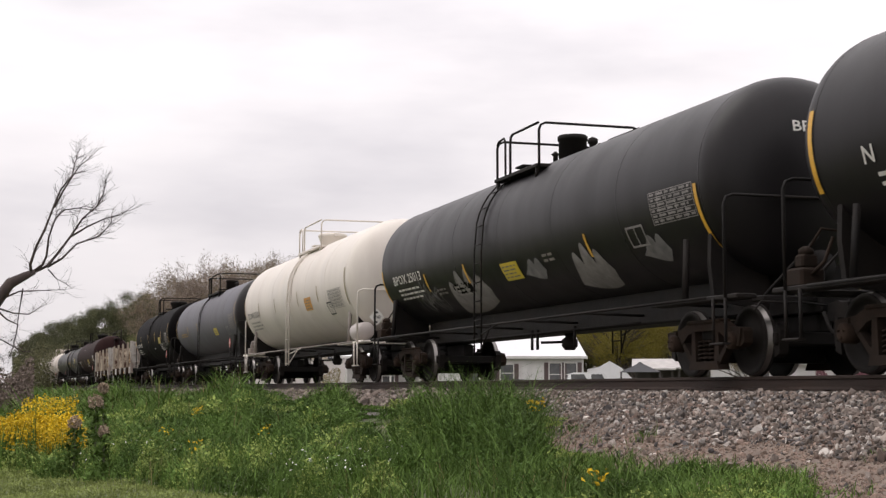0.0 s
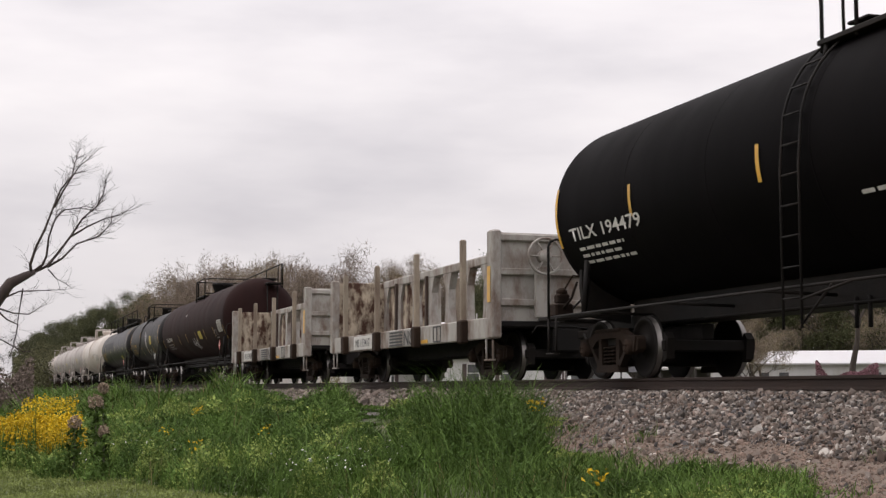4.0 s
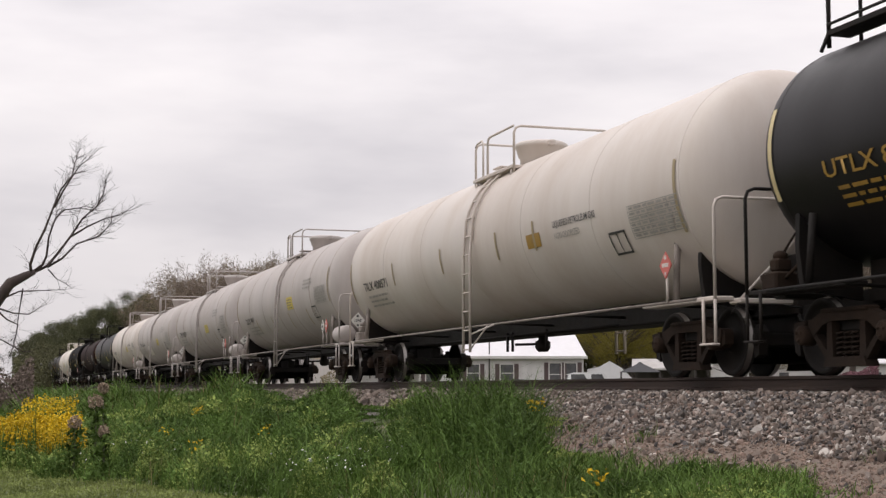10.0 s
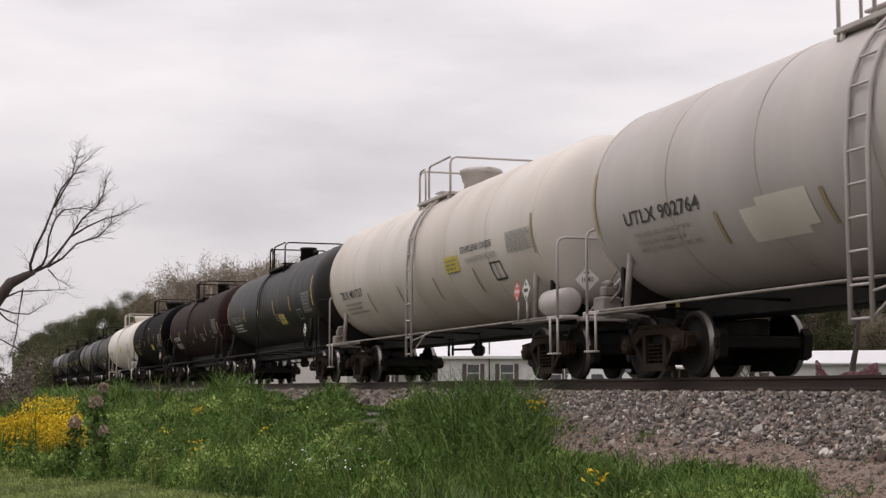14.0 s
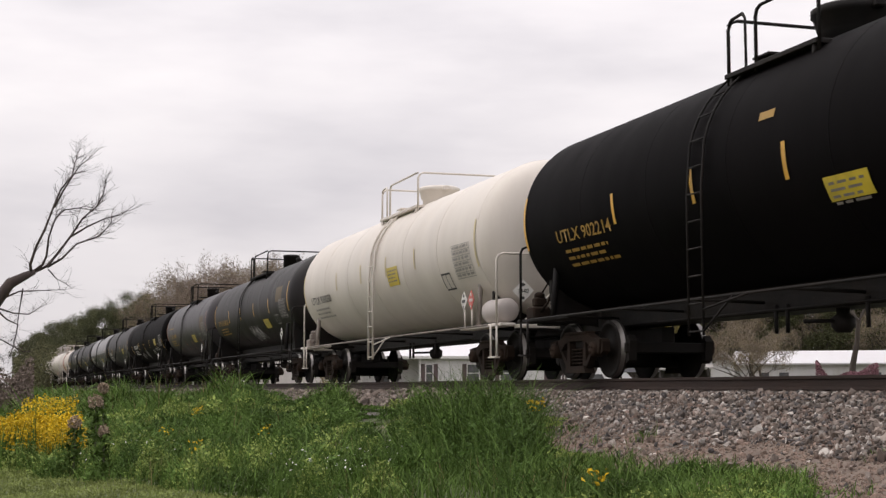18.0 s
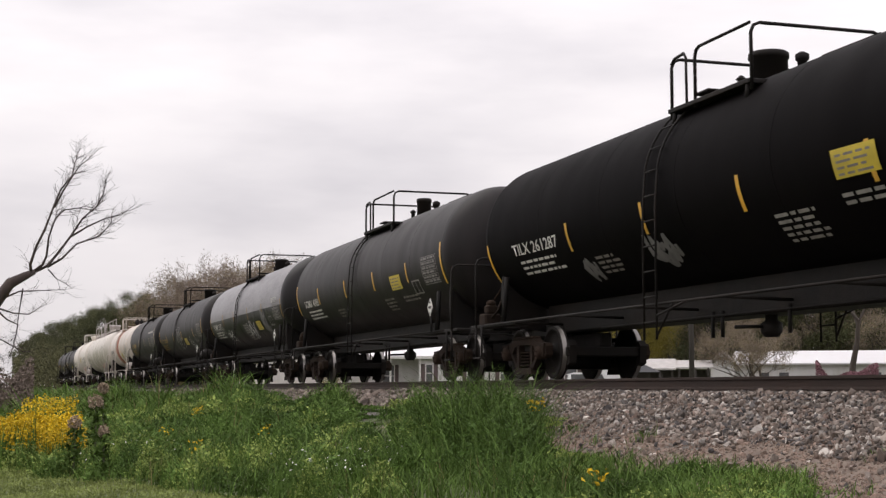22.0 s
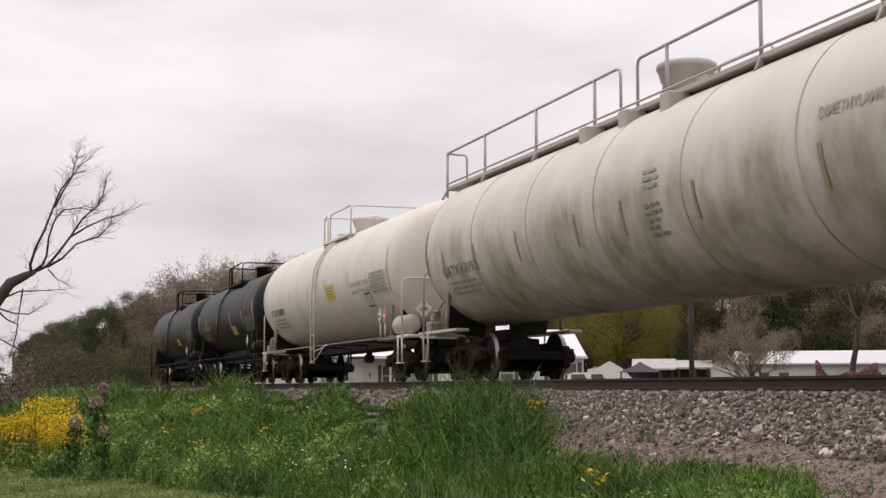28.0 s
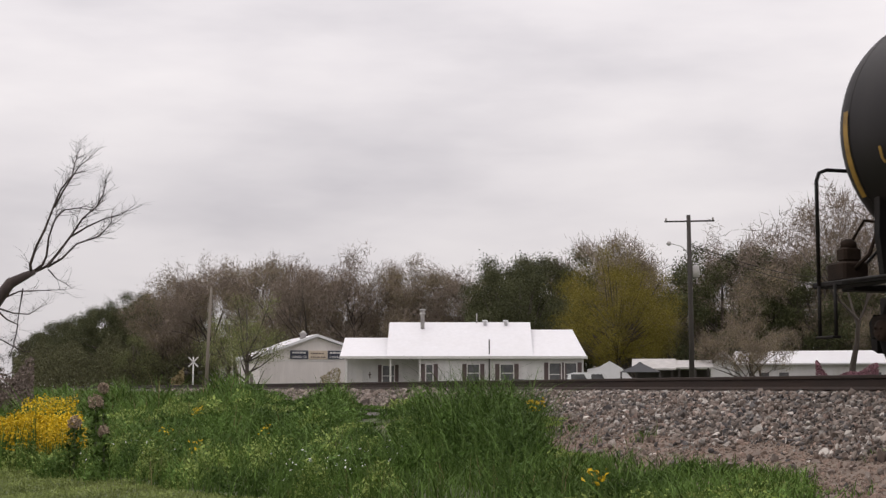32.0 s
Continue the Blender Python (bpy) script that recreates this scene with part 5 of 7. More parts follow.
def facing(bearing, distance, z=0.0, turn=0.0):
    """A pose at that bearing and distance whose own y axis points away from the eye."""
    p = polar(bearing, distance, z)
    return pose(p.x, p.y, p.z, 0, 0, 90 - bearing + turn)


def gable(x0, x1, y0, y1, eave, ridge, over=0.4, thick=0.12, hip=0.0):
    """Two roof slopes with the ridge along x; hip pulls in the ridge at the far end of x."""
    g, ym = Geo(), (y0 + y1) / 2
    a, b = x0 - over, x1 + over
    for s in (-1, 1):
        ye = y0 - over if s < 0 else y1 + over
        top = [(a + (0 if hip >= 0 else -hip), ym, ridge), (b - max(hip, 0), ym, ridge)]
        vs = [(a, ye, eave), (b, ye, eave), top[1], top[0]]
        vs += [(x, y, z - thick) for x, y, z in vs]
        g.add(vs, [(0, 1, 2, 3), (7, 6, 5, 4), (0, 4, 5, 1), (1, 5, 6, 2), (2, 6, 7, 3), (3, 7, 4, 0)])
    return g


def wall_box(g, x0, x1, y0, y1, z0, z1, t=0.15):
    g.box(x0, x1, y0, y0 + t, z0, z1)
    g.box(x0, x1, y1 - t, y1, z0, z1)
    g.box(x0, x0 + t, y0 + t, y1 - t, z0, z1)
    g.box(x1 - t, x1, y0 + t, y1 - t, z0, z1)
    return g


def window(house, x0, x1, z0, z1, y, shutters=0.35):
    w = part("window", Geo().box(x0, x1, y - 0.02, y + 0.01, z0, z1), GLASS, house)
    f = Geo()
    b = 0.07
    f.box(x0 - b, x1 + b, y - 0.06, y, z1, z1 + b).box(x0 - b, x1 + b, y - 0.06, y, z0 - b, z0)
    f.box(x0 - b, x0, y - 0.06, y, z0, z1).box(x1, x1 + b, y - 0.06, y, z0, z1).box(x0, x1, y - 0.05, y - 0.02, (z0 + z1) / 2 - 0.03, (z0 + z1) / 2 + 0.03)
    part("frame", f, TRIM, w)
    if shutters:
        for a, c in ((x0 - b - shutters, x0 - b - 0.02), (x1 + b + 0.02, x1 + b + shutters)):
            s = part("shutter", Geo().box(a, c, y - 0.05, y, z0 - b, z1 + b, 0.01), SHUTTER, w)
    return w


def ranch_house():
    """Long low white house with a metal roof in three heights and a porch."""
    h = thing("house", None, None, "long white ranch house with bright white metal roof", "house", at=facing(18.62, 112, 0.7))
    k = 1 / 22.7
    def X(px_):
        return (px_ - 824) * k
    ev = 3.17
    g = wall_box(Geo(), X(748), X(1036), 0, 9, 0, ev)
    part("wall", g, SIDING, h)
    part("wall", wall_box(Geo(), X(614), X(748), 1.8, 9, 0, ev), SIDING, h)
    part("roof", gable(X(698), X(938), 0, 9, ev + 0.05, 6.05), ROOF, h, "white standing-seam metal roof")
    part("roof", gable(X(940), X(1032), 0.05, 8.9, ev + 0.02, 5.45, hip=0.75), ROOF, h)
    part("roof", gable(X(616), X(690), 0.1, 8.9, ev + 0.02, 4.8), ROOF, h)
    part("fascia", Geo().box(X(606), X(1042), -0.46, -0.42, ev - 0.16, ev + 0.04), TRIM, h)
    for a, b_ in ((759, 770), (832, 852), (890, 912)):
        window(h, X(a), X(b_), 1.25, 2.55, 0)
    window(h, X(976), X(996), 0.95, 2.65, 0)
    window(h, X(1003), X(1023), 0.95, 2.65, 0)
    window(h, X(680), X(700), 0.9, 2.5, 1.8, 0.3)
    part("door", Geo().box(X(632), X(644), 1.74, 1.8, 0.1, 2.2, 0.01), TRIM, h, "white glazed porch door")
    for c in (618, 696, 748):
        part("porch_post", Geo().box(X(c) - 0.07, X(c) + 0.07, -0.2, -0.06, 0, ev - 0.1, 0.01), TRIM, h)
    g = Geo().box(X(657) - 0.12, X(657) + 0.12, 1.77, 1.8, 1.75, 1.83).box(X(657) - 0.04, X(657) + 0.04, 1.76, 1.79, 1.5, 2.0)
    part("wall_ornament", g, SHUTTER, h)
    part("porch_floor", Geo().box(X(608), X(748), -0.3, 1.8, 0.0, 0.12, 0.02), TIE, h)
    part("chimney_pipe", Geo().lathe([(4.6, 0.16), (6.6, 0.16), (6.62, 0.24), (6.72, 0.24), (6.74, 0.17), (6.95, 0.17), (6.97, 0.26), (7.05, 0.2)], "z", 14, (X(750), 3.6, 0)), GREYROOF, h, "tall galvanised flue pipe")
    part("vent_pipe", Geo().tube([(X(849), 4.4, 5.8), (X(849), 4.4, 6.75)], 0.05), GREYROOF, h)
    for c in (864, 902):
        part("roof_vent", Geo().lathe([(5.6, 0.14), (6.05, 0.14), (6.07, 0.24), (6.2, 0.2)], "z", 12, (X(c), 4.1, 0)), ROOF, h)
    part("service_mast", Geo().tube([(X(870), -0.1, 1.2), (X(870), -0.1, 4.5)], 0.05), POLE, h)
    part("foundation", Geo().box(X(616), X(1036), 0.02, 8.9, -0.7, 0.0), CINDER, h)
    return h


def store_shed():
    """Gabled metal store with three sign boards on its front."""
    s = thing("store_shed", None, None, "cream gabled metal store with dark sign boards", "shed", at=facing(12.32, 128, 0.1, 10))
    k = 1 / 19.9
    def X(px_):
        return (px_ - 527) * k
    w0, w1, ev, rd = X(449), X(604), 3.9, 5.87
    xm = X(549)
    front = [(w0, 0), (w1, 0), (w1, 4.92), (xm, rd - 0.06), (w0, 4.16)]
    part("wall", Geo().plate(front, 0, 0.15), BEIGE, s)
    part("wall", Geo().plate(front, 13.85, 14.0), BEIGE, s)
    part("wall", Geo().box(w0, w0 + 0.15, 0.15, 13.85, 0, 4.1).box(w1 - 0.15, w1, 0.15, 13.85, 0, 4.86), BEIGE, s)
    for a, za, lab in ((w0 - 0.3, 3.98, ""), (w1 + 0.2, 4.88, "")):
        g = Geo()
        vs = [(a, -0.4, za), (xm, -0.4, rd), (xm, 14.3, rd), (a, 14.3, za)]
        vs += [(x, y, z + 0.24) for x, y, z in vs]
        g.add(vs, [(0, 1, 2, 3), (7, 6, 5, 4), (0, 4, 5, 1), (1, 5, 6, 2), (2, 6, 7, 3), (3, 7, 4, 0)])
        part("roof", g, ROOF, s)
    part("roof_vent", Geo().lathe([(5.2, 0.28), (6.1, 0.28), (6.12, 0.42), (6.45, 0.05)], "z", 14, (X(529), 1.2, 0)), GREYROOF, s)
    part("trim_board", Geo().box(w0, w1, -0.04, 0.0, 3.70, 3.78), TRIM, s)
    for a, b_, m_, lab in ((502, 534, SIGNK, "dark sign board with two pale lines"), (535, 568, SIGNT, "tan sign board with dark script"), (569, 599, SIGNK, "dark sign board with two pale lines")):
        b = part("sign_board", Geo().box(X(a), X(b_), -0.1, -0.02, 3.9, 4.65, 0.01), m_, s, lab)
        rnd, g = random.Random(a), Geo()
        if m_ is SIGNK:
            part("lettering", text_mesh("LUMBER CO", 0.26, TRIM, X(b_) - X(a) - 0.3), None, b, at=pose(X(a) + 0.15, -0.108, 4.0, 90))
        for z in (4.38,) if m_ is SIGNK else (4.34, 4.02):
            x = X(a) + 0.18
            while x < X(b_) - 0.3:
                w = rnd.uniform(0.1, 0.28)
                g.box(x, x + w, -0.115, -0.1, z, z + (0.16 if m_ is SIGNK else 0.1))
                x += w + 0.06
        part("painted_bars", g, TRIM if m_ is SIGNK else SHUTTER, b)
    # a flat dark panel paints in the shade inside the open doorway
    part("doorway_panel", Geo().box(w0 - 0.03, w0, 4.0, 6.2, 0, 2.6), SHUTTER, s, "dark panel standing for the shaded open side doorway")
    return s


def low_house():
    """Low white house with a pale roof and a small gable at its end."""
    h = thing("bungalow", None, None, "low white bungalow with pale metal roof", "house", at=facing(32.1, 120, 0.6))
    k = 1 / 21.2
    def X(px_):
        return (px_ - 1430) * k
    part("wall", wall_box(Geo(), X(1300), X(1640), 0, 8, 0, 2.75), SIDING, h)
    part("roof", gable(X(1310), X(1650), 0, 8, 2.85, 3.95, 0.5), ROOF, h)
    part("wall", Geo().plate([(X(1265), 0), (X(1305), 0), (X(1305), 2.7), (X(1284), 3.55), (X(1265), 2.6)], -2.2, -2.05), SIDING, h)
    part("wall", Geo().box(X(1266), X(1268), -2.05, 0.5, 0, 2.6).box(X(1303), X(1305), -2.05, 0.0, 0, 2.6), SIDING, h)
    for a, za in ((X(1256), 2.35), (X(1314), 2.45)):
        g = Geo()
        vs = [(a, -2.6, za), (X(1284), -2.6, 3.75), (X(1284), 3.2, 3.75), (a, 3.2, za)]
        vs += [(x, y, z + 0.1) for x, y, z in vs]
        g.add(vs, [(0, 1, 2, 3), (7, 6, 5, 4), (0, 4, 5, 1), (1, 5, 6, 2), (2, 6, 7, 3), (3, 7, 4, 0)])
        part("roof", g, GREYROOF, h)
    part("door", Geo().box(X(1289), X(1294), -2.24, -2.2, 0.5, 1.75), GLASS, h)
    for a in (1345, 1378, 1490, 1530):
        window(h, X(a), X(a + 16), 1.0, 2.1, 0, 0)
    return h


def open_shed():
    """Row of low roofs on posts beside a pavilion."""
    s = thing("open_shed", None, None, "weathered grey open shed with low roofs", "shed", at=facing(26.3, 105, 0.5))
    k = 1 / 24.2
    def X(px_):
        return (px_ - 1166) * k
    part("roof", gable(X(1125), X(1192), 0, 5, 2.35, 3.1, 0.2), GREYROOF, s)
    part("roof", gable(X(1198), X(1256), 0.4, 6, 2.45, 3.0, 0.2), GREYROOF, s)
    for c in (1128, 1150, 1172, 1190, 1202, 1230, 1252):
        part("post", Geo().box(X(c) - 0.07, X(c) + 0.07, 0.2, 0.34, -0.5, 2.4), POLE, s)
    part("back_wall", Geo().box(X(1125), X(1256), 4.6, 4.75, -0.5, 2.3), POLE, s)
    return s


def pavilion():
    s = thing("pavilion", None, None, "small canopy with a dark peaked cloth roof", "canopy", at=facing(25.6, 98, 0.75))
    s.scale = (0.8, 0.8, 0.9)
    part("roof", Geo().add([(-1.7, -1.5, 1.95), (1.7, -1.5, 1.95), (1.7, 1.5, 1.95), (-1.7, 1.5, 1.95), (-0.3, -0.2, 2.55), (0.3, -0.2, 2.55), (0.3, 0.2, 2.55), (-0.3, 0.2, 2.55), (0, 0, 2.75)],
                           [(0, 1, 5, 4), (1, 2, 6, 5), (2, 3, 7, 6), (3, 0, 4, 7), (4, 5, 8), (5, 6, 8), (6, 7, 8), (7, 4, 8), (3, 2, 1, 0)]), CANVAS, s)
    for x in (-1.6, 1.6):
        for y in (-1.4, 1.4):
            part("post", Geo().tube([(x, y, -0.5), (x, y, 1.95)], 0.05), POLE, s)
    part("rail", Geo().box(-2.8, 1.7, -1.45, -1.4, 1.25, 1.35), POLE, s)
    return s


def white_tent():
    s = thing("white_shelter", None, None, "white sheeted shelter beside the house", "shelter", at=facing(24.34, 116, 0.3))
    s.scale = (1.2, 1.2, 1.2)
    g = Geo().plate([(-1.4, -0.5), (1.6, -0.5), (1.6, 1.6), (0.9, 2.3), (0.1, 2.75), (-0.6, 2.35), (-1.4, 2.2)], 0, 3.5)
    part("cover", g, TENT, s)
    part("pole", Geo().tube([(-1.42, -0.05, -0.5), (-1.42, -0.05, 2.2)], 0.04), POLE, s)
    return s


def parked_vehicle(name, label, bearing, d, z, paint, length=5.0, roof=1.75, turn=4):
    c = thing(name, None, None, label, "vehicle", at=facing(bearing, d, z, turn))
    h = length / 2
    part("body", Geo().plate([(-h, 0.45), (h, 0.45), (h, 0.95), (h * 0.75, 1.08), (h * 0.34, 1.12), (-h, 1.12)], -0.9, 0.9), paint, c)
    part("cab", Geo().plate([(-h * 0.72, 1.1), (h * 0.36, 1.1), (h * 0.16, roof - 0.08), (h * 0.08, roof), (-h * 0.55, roof), (-h * 0.66, roof - 0.1)], -0.78, 0.78), paint, c)
    for a, b_ in ((-h * 0.62, -h * 0.2), (-h * 0.15, h * 0.22)):
        part("window", Geo().plate([(a, 1.16), (b_, 1.16), (b_ - 0.12 * h, roof - 0.12), (a, roof - 0.12)], -0.80, -0.785), GLASS, c)
    for x in (-h * 0.62, h * 0.62):
        for y in (-0.84, 0.84):
            part("wheel", Geo().lathe([(-0.11, 0.2), (-0.1, 0.36), (0.1, 0.36), (0.11, 0.2)], "y", 18, (x, y, 0.36)), IRON, c)
    return c


HOUSES = [ranch_house(), store_shed(), low_house(), open_shed(), pavilion(), white_tent()]
parked_vehicle("pickup_truck", "white pickup truck parked beside the house", 23.9, 96, 0.62, CARWHITE, 5.6, 1.85)
parked_vehicle("sedan", "dark grey car parked before the house", 20.9, 100, 0.42, CARDARK, 4.8, 1.62)

# utility pole with crossarm, lamp arm and wires
up_ = thing("utility_pole", None, None, "dark wooden utility pole with crossarm and lamp", "utility pole", at=facing(27.6, 88, -0.1))
part("pole", Geo().tube([(0, 0, -0.3), (0, 0, 6), (-0.05, 0, 12.0)], [0.17, 0.15, 0.12], 10), POLE, up_)
part("crossarm", Geo().box(-1.5, 1.5, -0.05, 0.05, 11.58, 11.67, 0.01), POLE, up_)
for x in (-1.4, 1.4):
    part("insulator", Geo().lathe([(11.68, 0.05), (11.78, 0.06), (11.86, 0.03)], "z", 8, (x, 0, 0)), GREYROOF, up_)
part("lamp_arm", Geo().tube([(0, 0, 9.6), (-0.5, 0, 10.1), (-1.2, 0, 10.3)], 0.03).lathe([(10.15, 0.05), (10.25, 0.16), (10.4, 0.1)], "z", 10, (-1.25, 0, 0)), GREYROOF, up_)
part("transformer", Geo().lathe([(8.2, 0.02), (8.22, 0.2), (8.9, 0.2), (8.95, 0.05)], "z", 14, (0.35, 0, 0)), GREYROOF, up_)
for z0, z1 in ((10.2, 9.0), (10.1, 8.2)):
    pts = [(0.1 + 14 * t, 6 * t, z0 + (z1 - z0) * t - 1.2 * math.sin(math.pi * t)) for t in [i / 12 for i in range(13)]]
    part("cable", Geo().tube(pts, 0.02, 4), POLE, up_)
tp = thing("utility_pole", None, None, "slim bare wooden pole behind the crossing", "utility pole", at=facing(8.5, 104, 0.0))
part("pole", Geo().tube([(0, 0, 0), (0.1, 0, 4), (0.28, 0, 8.6)], [0.13, 0.11, 0.08], 8), mat("pale weathered pole", (0.2, 0.17, 0.14), 0.85, streak=6), tp)
# crossing sign
cb = thing("crossing_sign", None, None, "white crossbuck rail crossing sign on a post", "road sign", at=facing(8.0, 96, 0.35, 8))
cb.scale = (0.8, 0.8, 0.8)
part("post", Geo().tube([(0, 0, 0), (0, 0, 3.9)], 0.06), TRIM, cb)
for a in (-45, 45):
    part("blade", Geo().box(-0.55, 0.55, -0.09, -0.06, -0.06, 0.06, 0.01), TRIM, cb, at=pose(0, 0, 3.5, 0, a, 0))
part("signal_arm", Geo().tube([(-0.75, 0, 3.3), (0.75, 0, 3.3)], 0.04), POLE, cb)
for x in (-0.6, 0.6):
    part("signal_lamp", Geo().lathe([(-0.12, 0.05), (-0.1, 0.17), (0.05, 0.17), (0.1, 0.05)], "y", 12, (x, 0, 2.6)), POLE, cb)


# ---- vegetation and stones ----
def fast_mesh(name, verts, faces, material, smooth=False):
    """A mesh from arrays: verts (n, 3), faces (m, 3) or (m, 4)."""
    me = bpy.data.meshes.new(name)
    n, (m, k) = len(verts), faces.shape
    me.vertices.add(n)
    me.vertices.foreach_set("co", np.ascontiguousarray(verts, dtype=np.float32).ravel())
    me.loops.add(m * k)
    me.loops.foreach_set("vertex_index", np.ascontiguousarray(faces, dtype=np.int32).ravel())
    me.polygons.add(m)
    me.polygons.foreach_set("loop_start", np.arange(0, m * k, k, dtype=np.int32))
    me.polygons.foreach_set("loop_total", np.full(m, k, dtype=np.int32))
    me.polygons.foreach_set("use_smooth", np.full(m, smooth, dtype=bool))
    me.materials.append(material)
    me.update(calc_edges=True)
    return me


def ground_at(p):
    return np.array([ground_z(x, y) for x, y in p])


def blades(rng, p, z, height, width, lean=0.35):
    """Tapered bent grass blades at the places p: arrays of vertices and triangles."""
    n = len(p)
    a = rng.uniform(0, 2 * np.pi, n)
    h = height * rng.uniform(0.55, 1.25, n)
    w = width * rng.uniform(0.6, 1.3, n)
    bend = h * lean * rng.uniform(0.2, 1.6, n)
    d = np.stack([np.cos(a), np.sin(a), np.zeros(n)], 1)
    f = rng.uniform(0, 2 * np.pi, n)
    s = np.stack([np.cos(f), np.sin(f), np.zeros(n)], 1)
    base = np.stack([p[:, 0], p[:, 1], z], 1)
    out_ = []
    for t, k in ((0, 1.0), (0.45, 0.85), (0.8, 0.5)):
        c = base + d * (bend * t * t)[:, None] + np.array([0, 0, 1.0]) * (h * t)[:, None]
        out_ += [c - s * (w * k / 2)[:, None], c + s * (w * k / 2)[:, None]]
    out_.append(base + d * bend[:, None] + np.array([0, 0, 1.0]) * (h * (1 - 0.12 * lean))[:, None])
    v = np.stack(out_, 1).reshape(-1, 3)
    t = np.array([[0, 1, 3], [0, 3, 2], [2, 3, 5], [2, 5, 4], [4, 5, 6]])
    return v, (t[None] + 7 * np.arange(n)[:, None, None]).reshape(-1, 3)


def flakes(rng, c, size, flat=0.0):
    """Small leaves or petals: one bent pair of triangles at each of the places c."""
    n = len(c)
    u = rng.normal(size=(n, 3))
    u[:, 2] *= 1 - flat
    u /= np.linalg.norm(u, axis=1)[:, None]
    w = rng.normal(size=(n, 3))
    w[:, 2] *= 1 - flat
    w -= u * (u * w).sum(1)[:, None]
    w /= np.linalg.norm(w, axis=1)[:, None] + 1e-6
    s = (size * rng.uniform(0.6, 1.4, n))[:, None]
    q = np.cross(u, w) * s * 0.25
    v = np.stack([c - u * s, c - w * s * 0.55 + q, c + u * s, c + w * s * 0.55 + q], 1).reshape(-1, 3)
    t = np.array([[0, 1, 2], [0, 2, 3]])
    return v, (t[None] + 4 * np.arange(n)[:, None, None]).reshape(-1, 3)


def join(*sets):
    vs, fs, k = [], [], 0
    for v, f in sets:
        vs.append(v)
        fs.append(f + k)
        k += len(v)
    return np.concatenate(vs), np.concatenate(fs)


RNG = np.random.default_rng(7)
GRASS = leaf_mat("lush green grass", (0.096, 0.158, 0.035), 0.45)
GRASSD = leaf_mat("dark green weeds", (0.066, 0.108, 0.024), 0.4)
GRASSL = leaf_mat("pale green lawn", (0.2, 0.24, 0.075), 0.15)
STRAW = leaf_mat("dry straw stems", (0.2, 0.16, 0.08))
PETAL = leaf_mat("yellow petals", (0.55, 0.38, 0.018), 0.25)
PETALW = leaf_mat("white petals", (0.72, 0.72, 0.7), 0.15)
HEAD = leaf_mat("faded brown thistle down", (0.34, 0.265, 0.2), 0.3)


def patches(n, x0, x1, y0, y1, keep):
    """Places thrown over a rectangle, kept by a test, thicker in some spots than in others."""
    p = np.stack([RNG.uniform(x0, x1, n), RNG.uniform(y0, y1, n)], 1)
    k = np.array([keep(x, y) for x, y in p])
    return p[k > RNG.uniform(0, 1, n)]


def clump(x, y, s=0.55, o=0.0):
    return noise.noise(Vector((x * s + o, y * s, 3.1)))


def front(x, y):
    """Near edge of the tall growth: positive on its far side."""
    return -x - (np.interp(y, (-1, 0.4, 1.3, 2.1, 2.9, 3.2), (34, 28, 23.2, 21.6, 18.9, 18.3)) if y < 3.2 else 18.3 - 3.2 * (y - 3.2)) + 0.8 * clump(x, y, 0.9, 9)


def tall(x, y):
    f = front(x, y)
    if f < 0 or y > 9.0:
        return 0
    if y > 8.75 + 0.3 * clump(x, y, 1.3, 4) or y > -0.408 * x + 0.45 * clump(x, y, 1.3, 4) + 0.1:
        return 0
    return 0.55 + 0.6 * clump(x, y)


def growth(p, base, spread):
    return np.array([base * (1 + spread * clump(x, y, 0.45, 20)) for x, y in p])


sets_g, sets_d, sets_s = [], [], []
for (n, x0, x1, w, h) in ((42000, -30, -11.5, 0.013, 0.27), (24000, -46, -30, 0.018, 0.36), (34000, -80, -46, 0.034, 0.7), (16000, -190, -80, 0.12, 0.7)):
    p = patches(n, x0, x1, 0.2, 9.0, tall)
    z = ground_at(p)
    dark = np.array([clump(x, y, 0.8, 40) for x, y in p]) + RNG.normal(0, 0.25, len(p)) > 0.3
    hh = growth(p, h, 0.9) * np.clip(1 + 1.1 * np.array([clump(x, y, 1.7, 90) for x, y in p]), 0.3, 1.8)
    # high tufts here and there along the top of the bank, low growth between them
    bear = np.degrees(np.arctan2(p[:, 1], -p[:, 0]))
    tuft = np.zeros(len(p))
    for c, w_ in ((9.7, 1.2), (13.4, 0.7), (16.9, 0.4), (18.9, 1.0), (20.9, 0.5)):
        tuft = np.maximum(tuft, np.exp(-((bear - c) / w_) ** 2))
    hh *= np.where(p[:, 1] > 6.3, 0.3 + 0.85 * tuft, 1.0) * np.where((p[:, 1] > 6.9) & (np.abs(bear - 15.1) < 0.75), 0.25, 1.0)
    sets_g.append(blades(RNG, p[~dark], z[~dark], hh[~dark], w, 0.75))
    sets_d.append(blades(RNG, p[dark], z[dark], hh[dark] * 0.85, w * 1.5, 0.85))
    few = RNG.uniform(0, 1, len(p)) < 0.03
    sets_s.append(blades(RNG, p[few], z[few], hh[few] * 1.25, w * 0.7, 0.2))
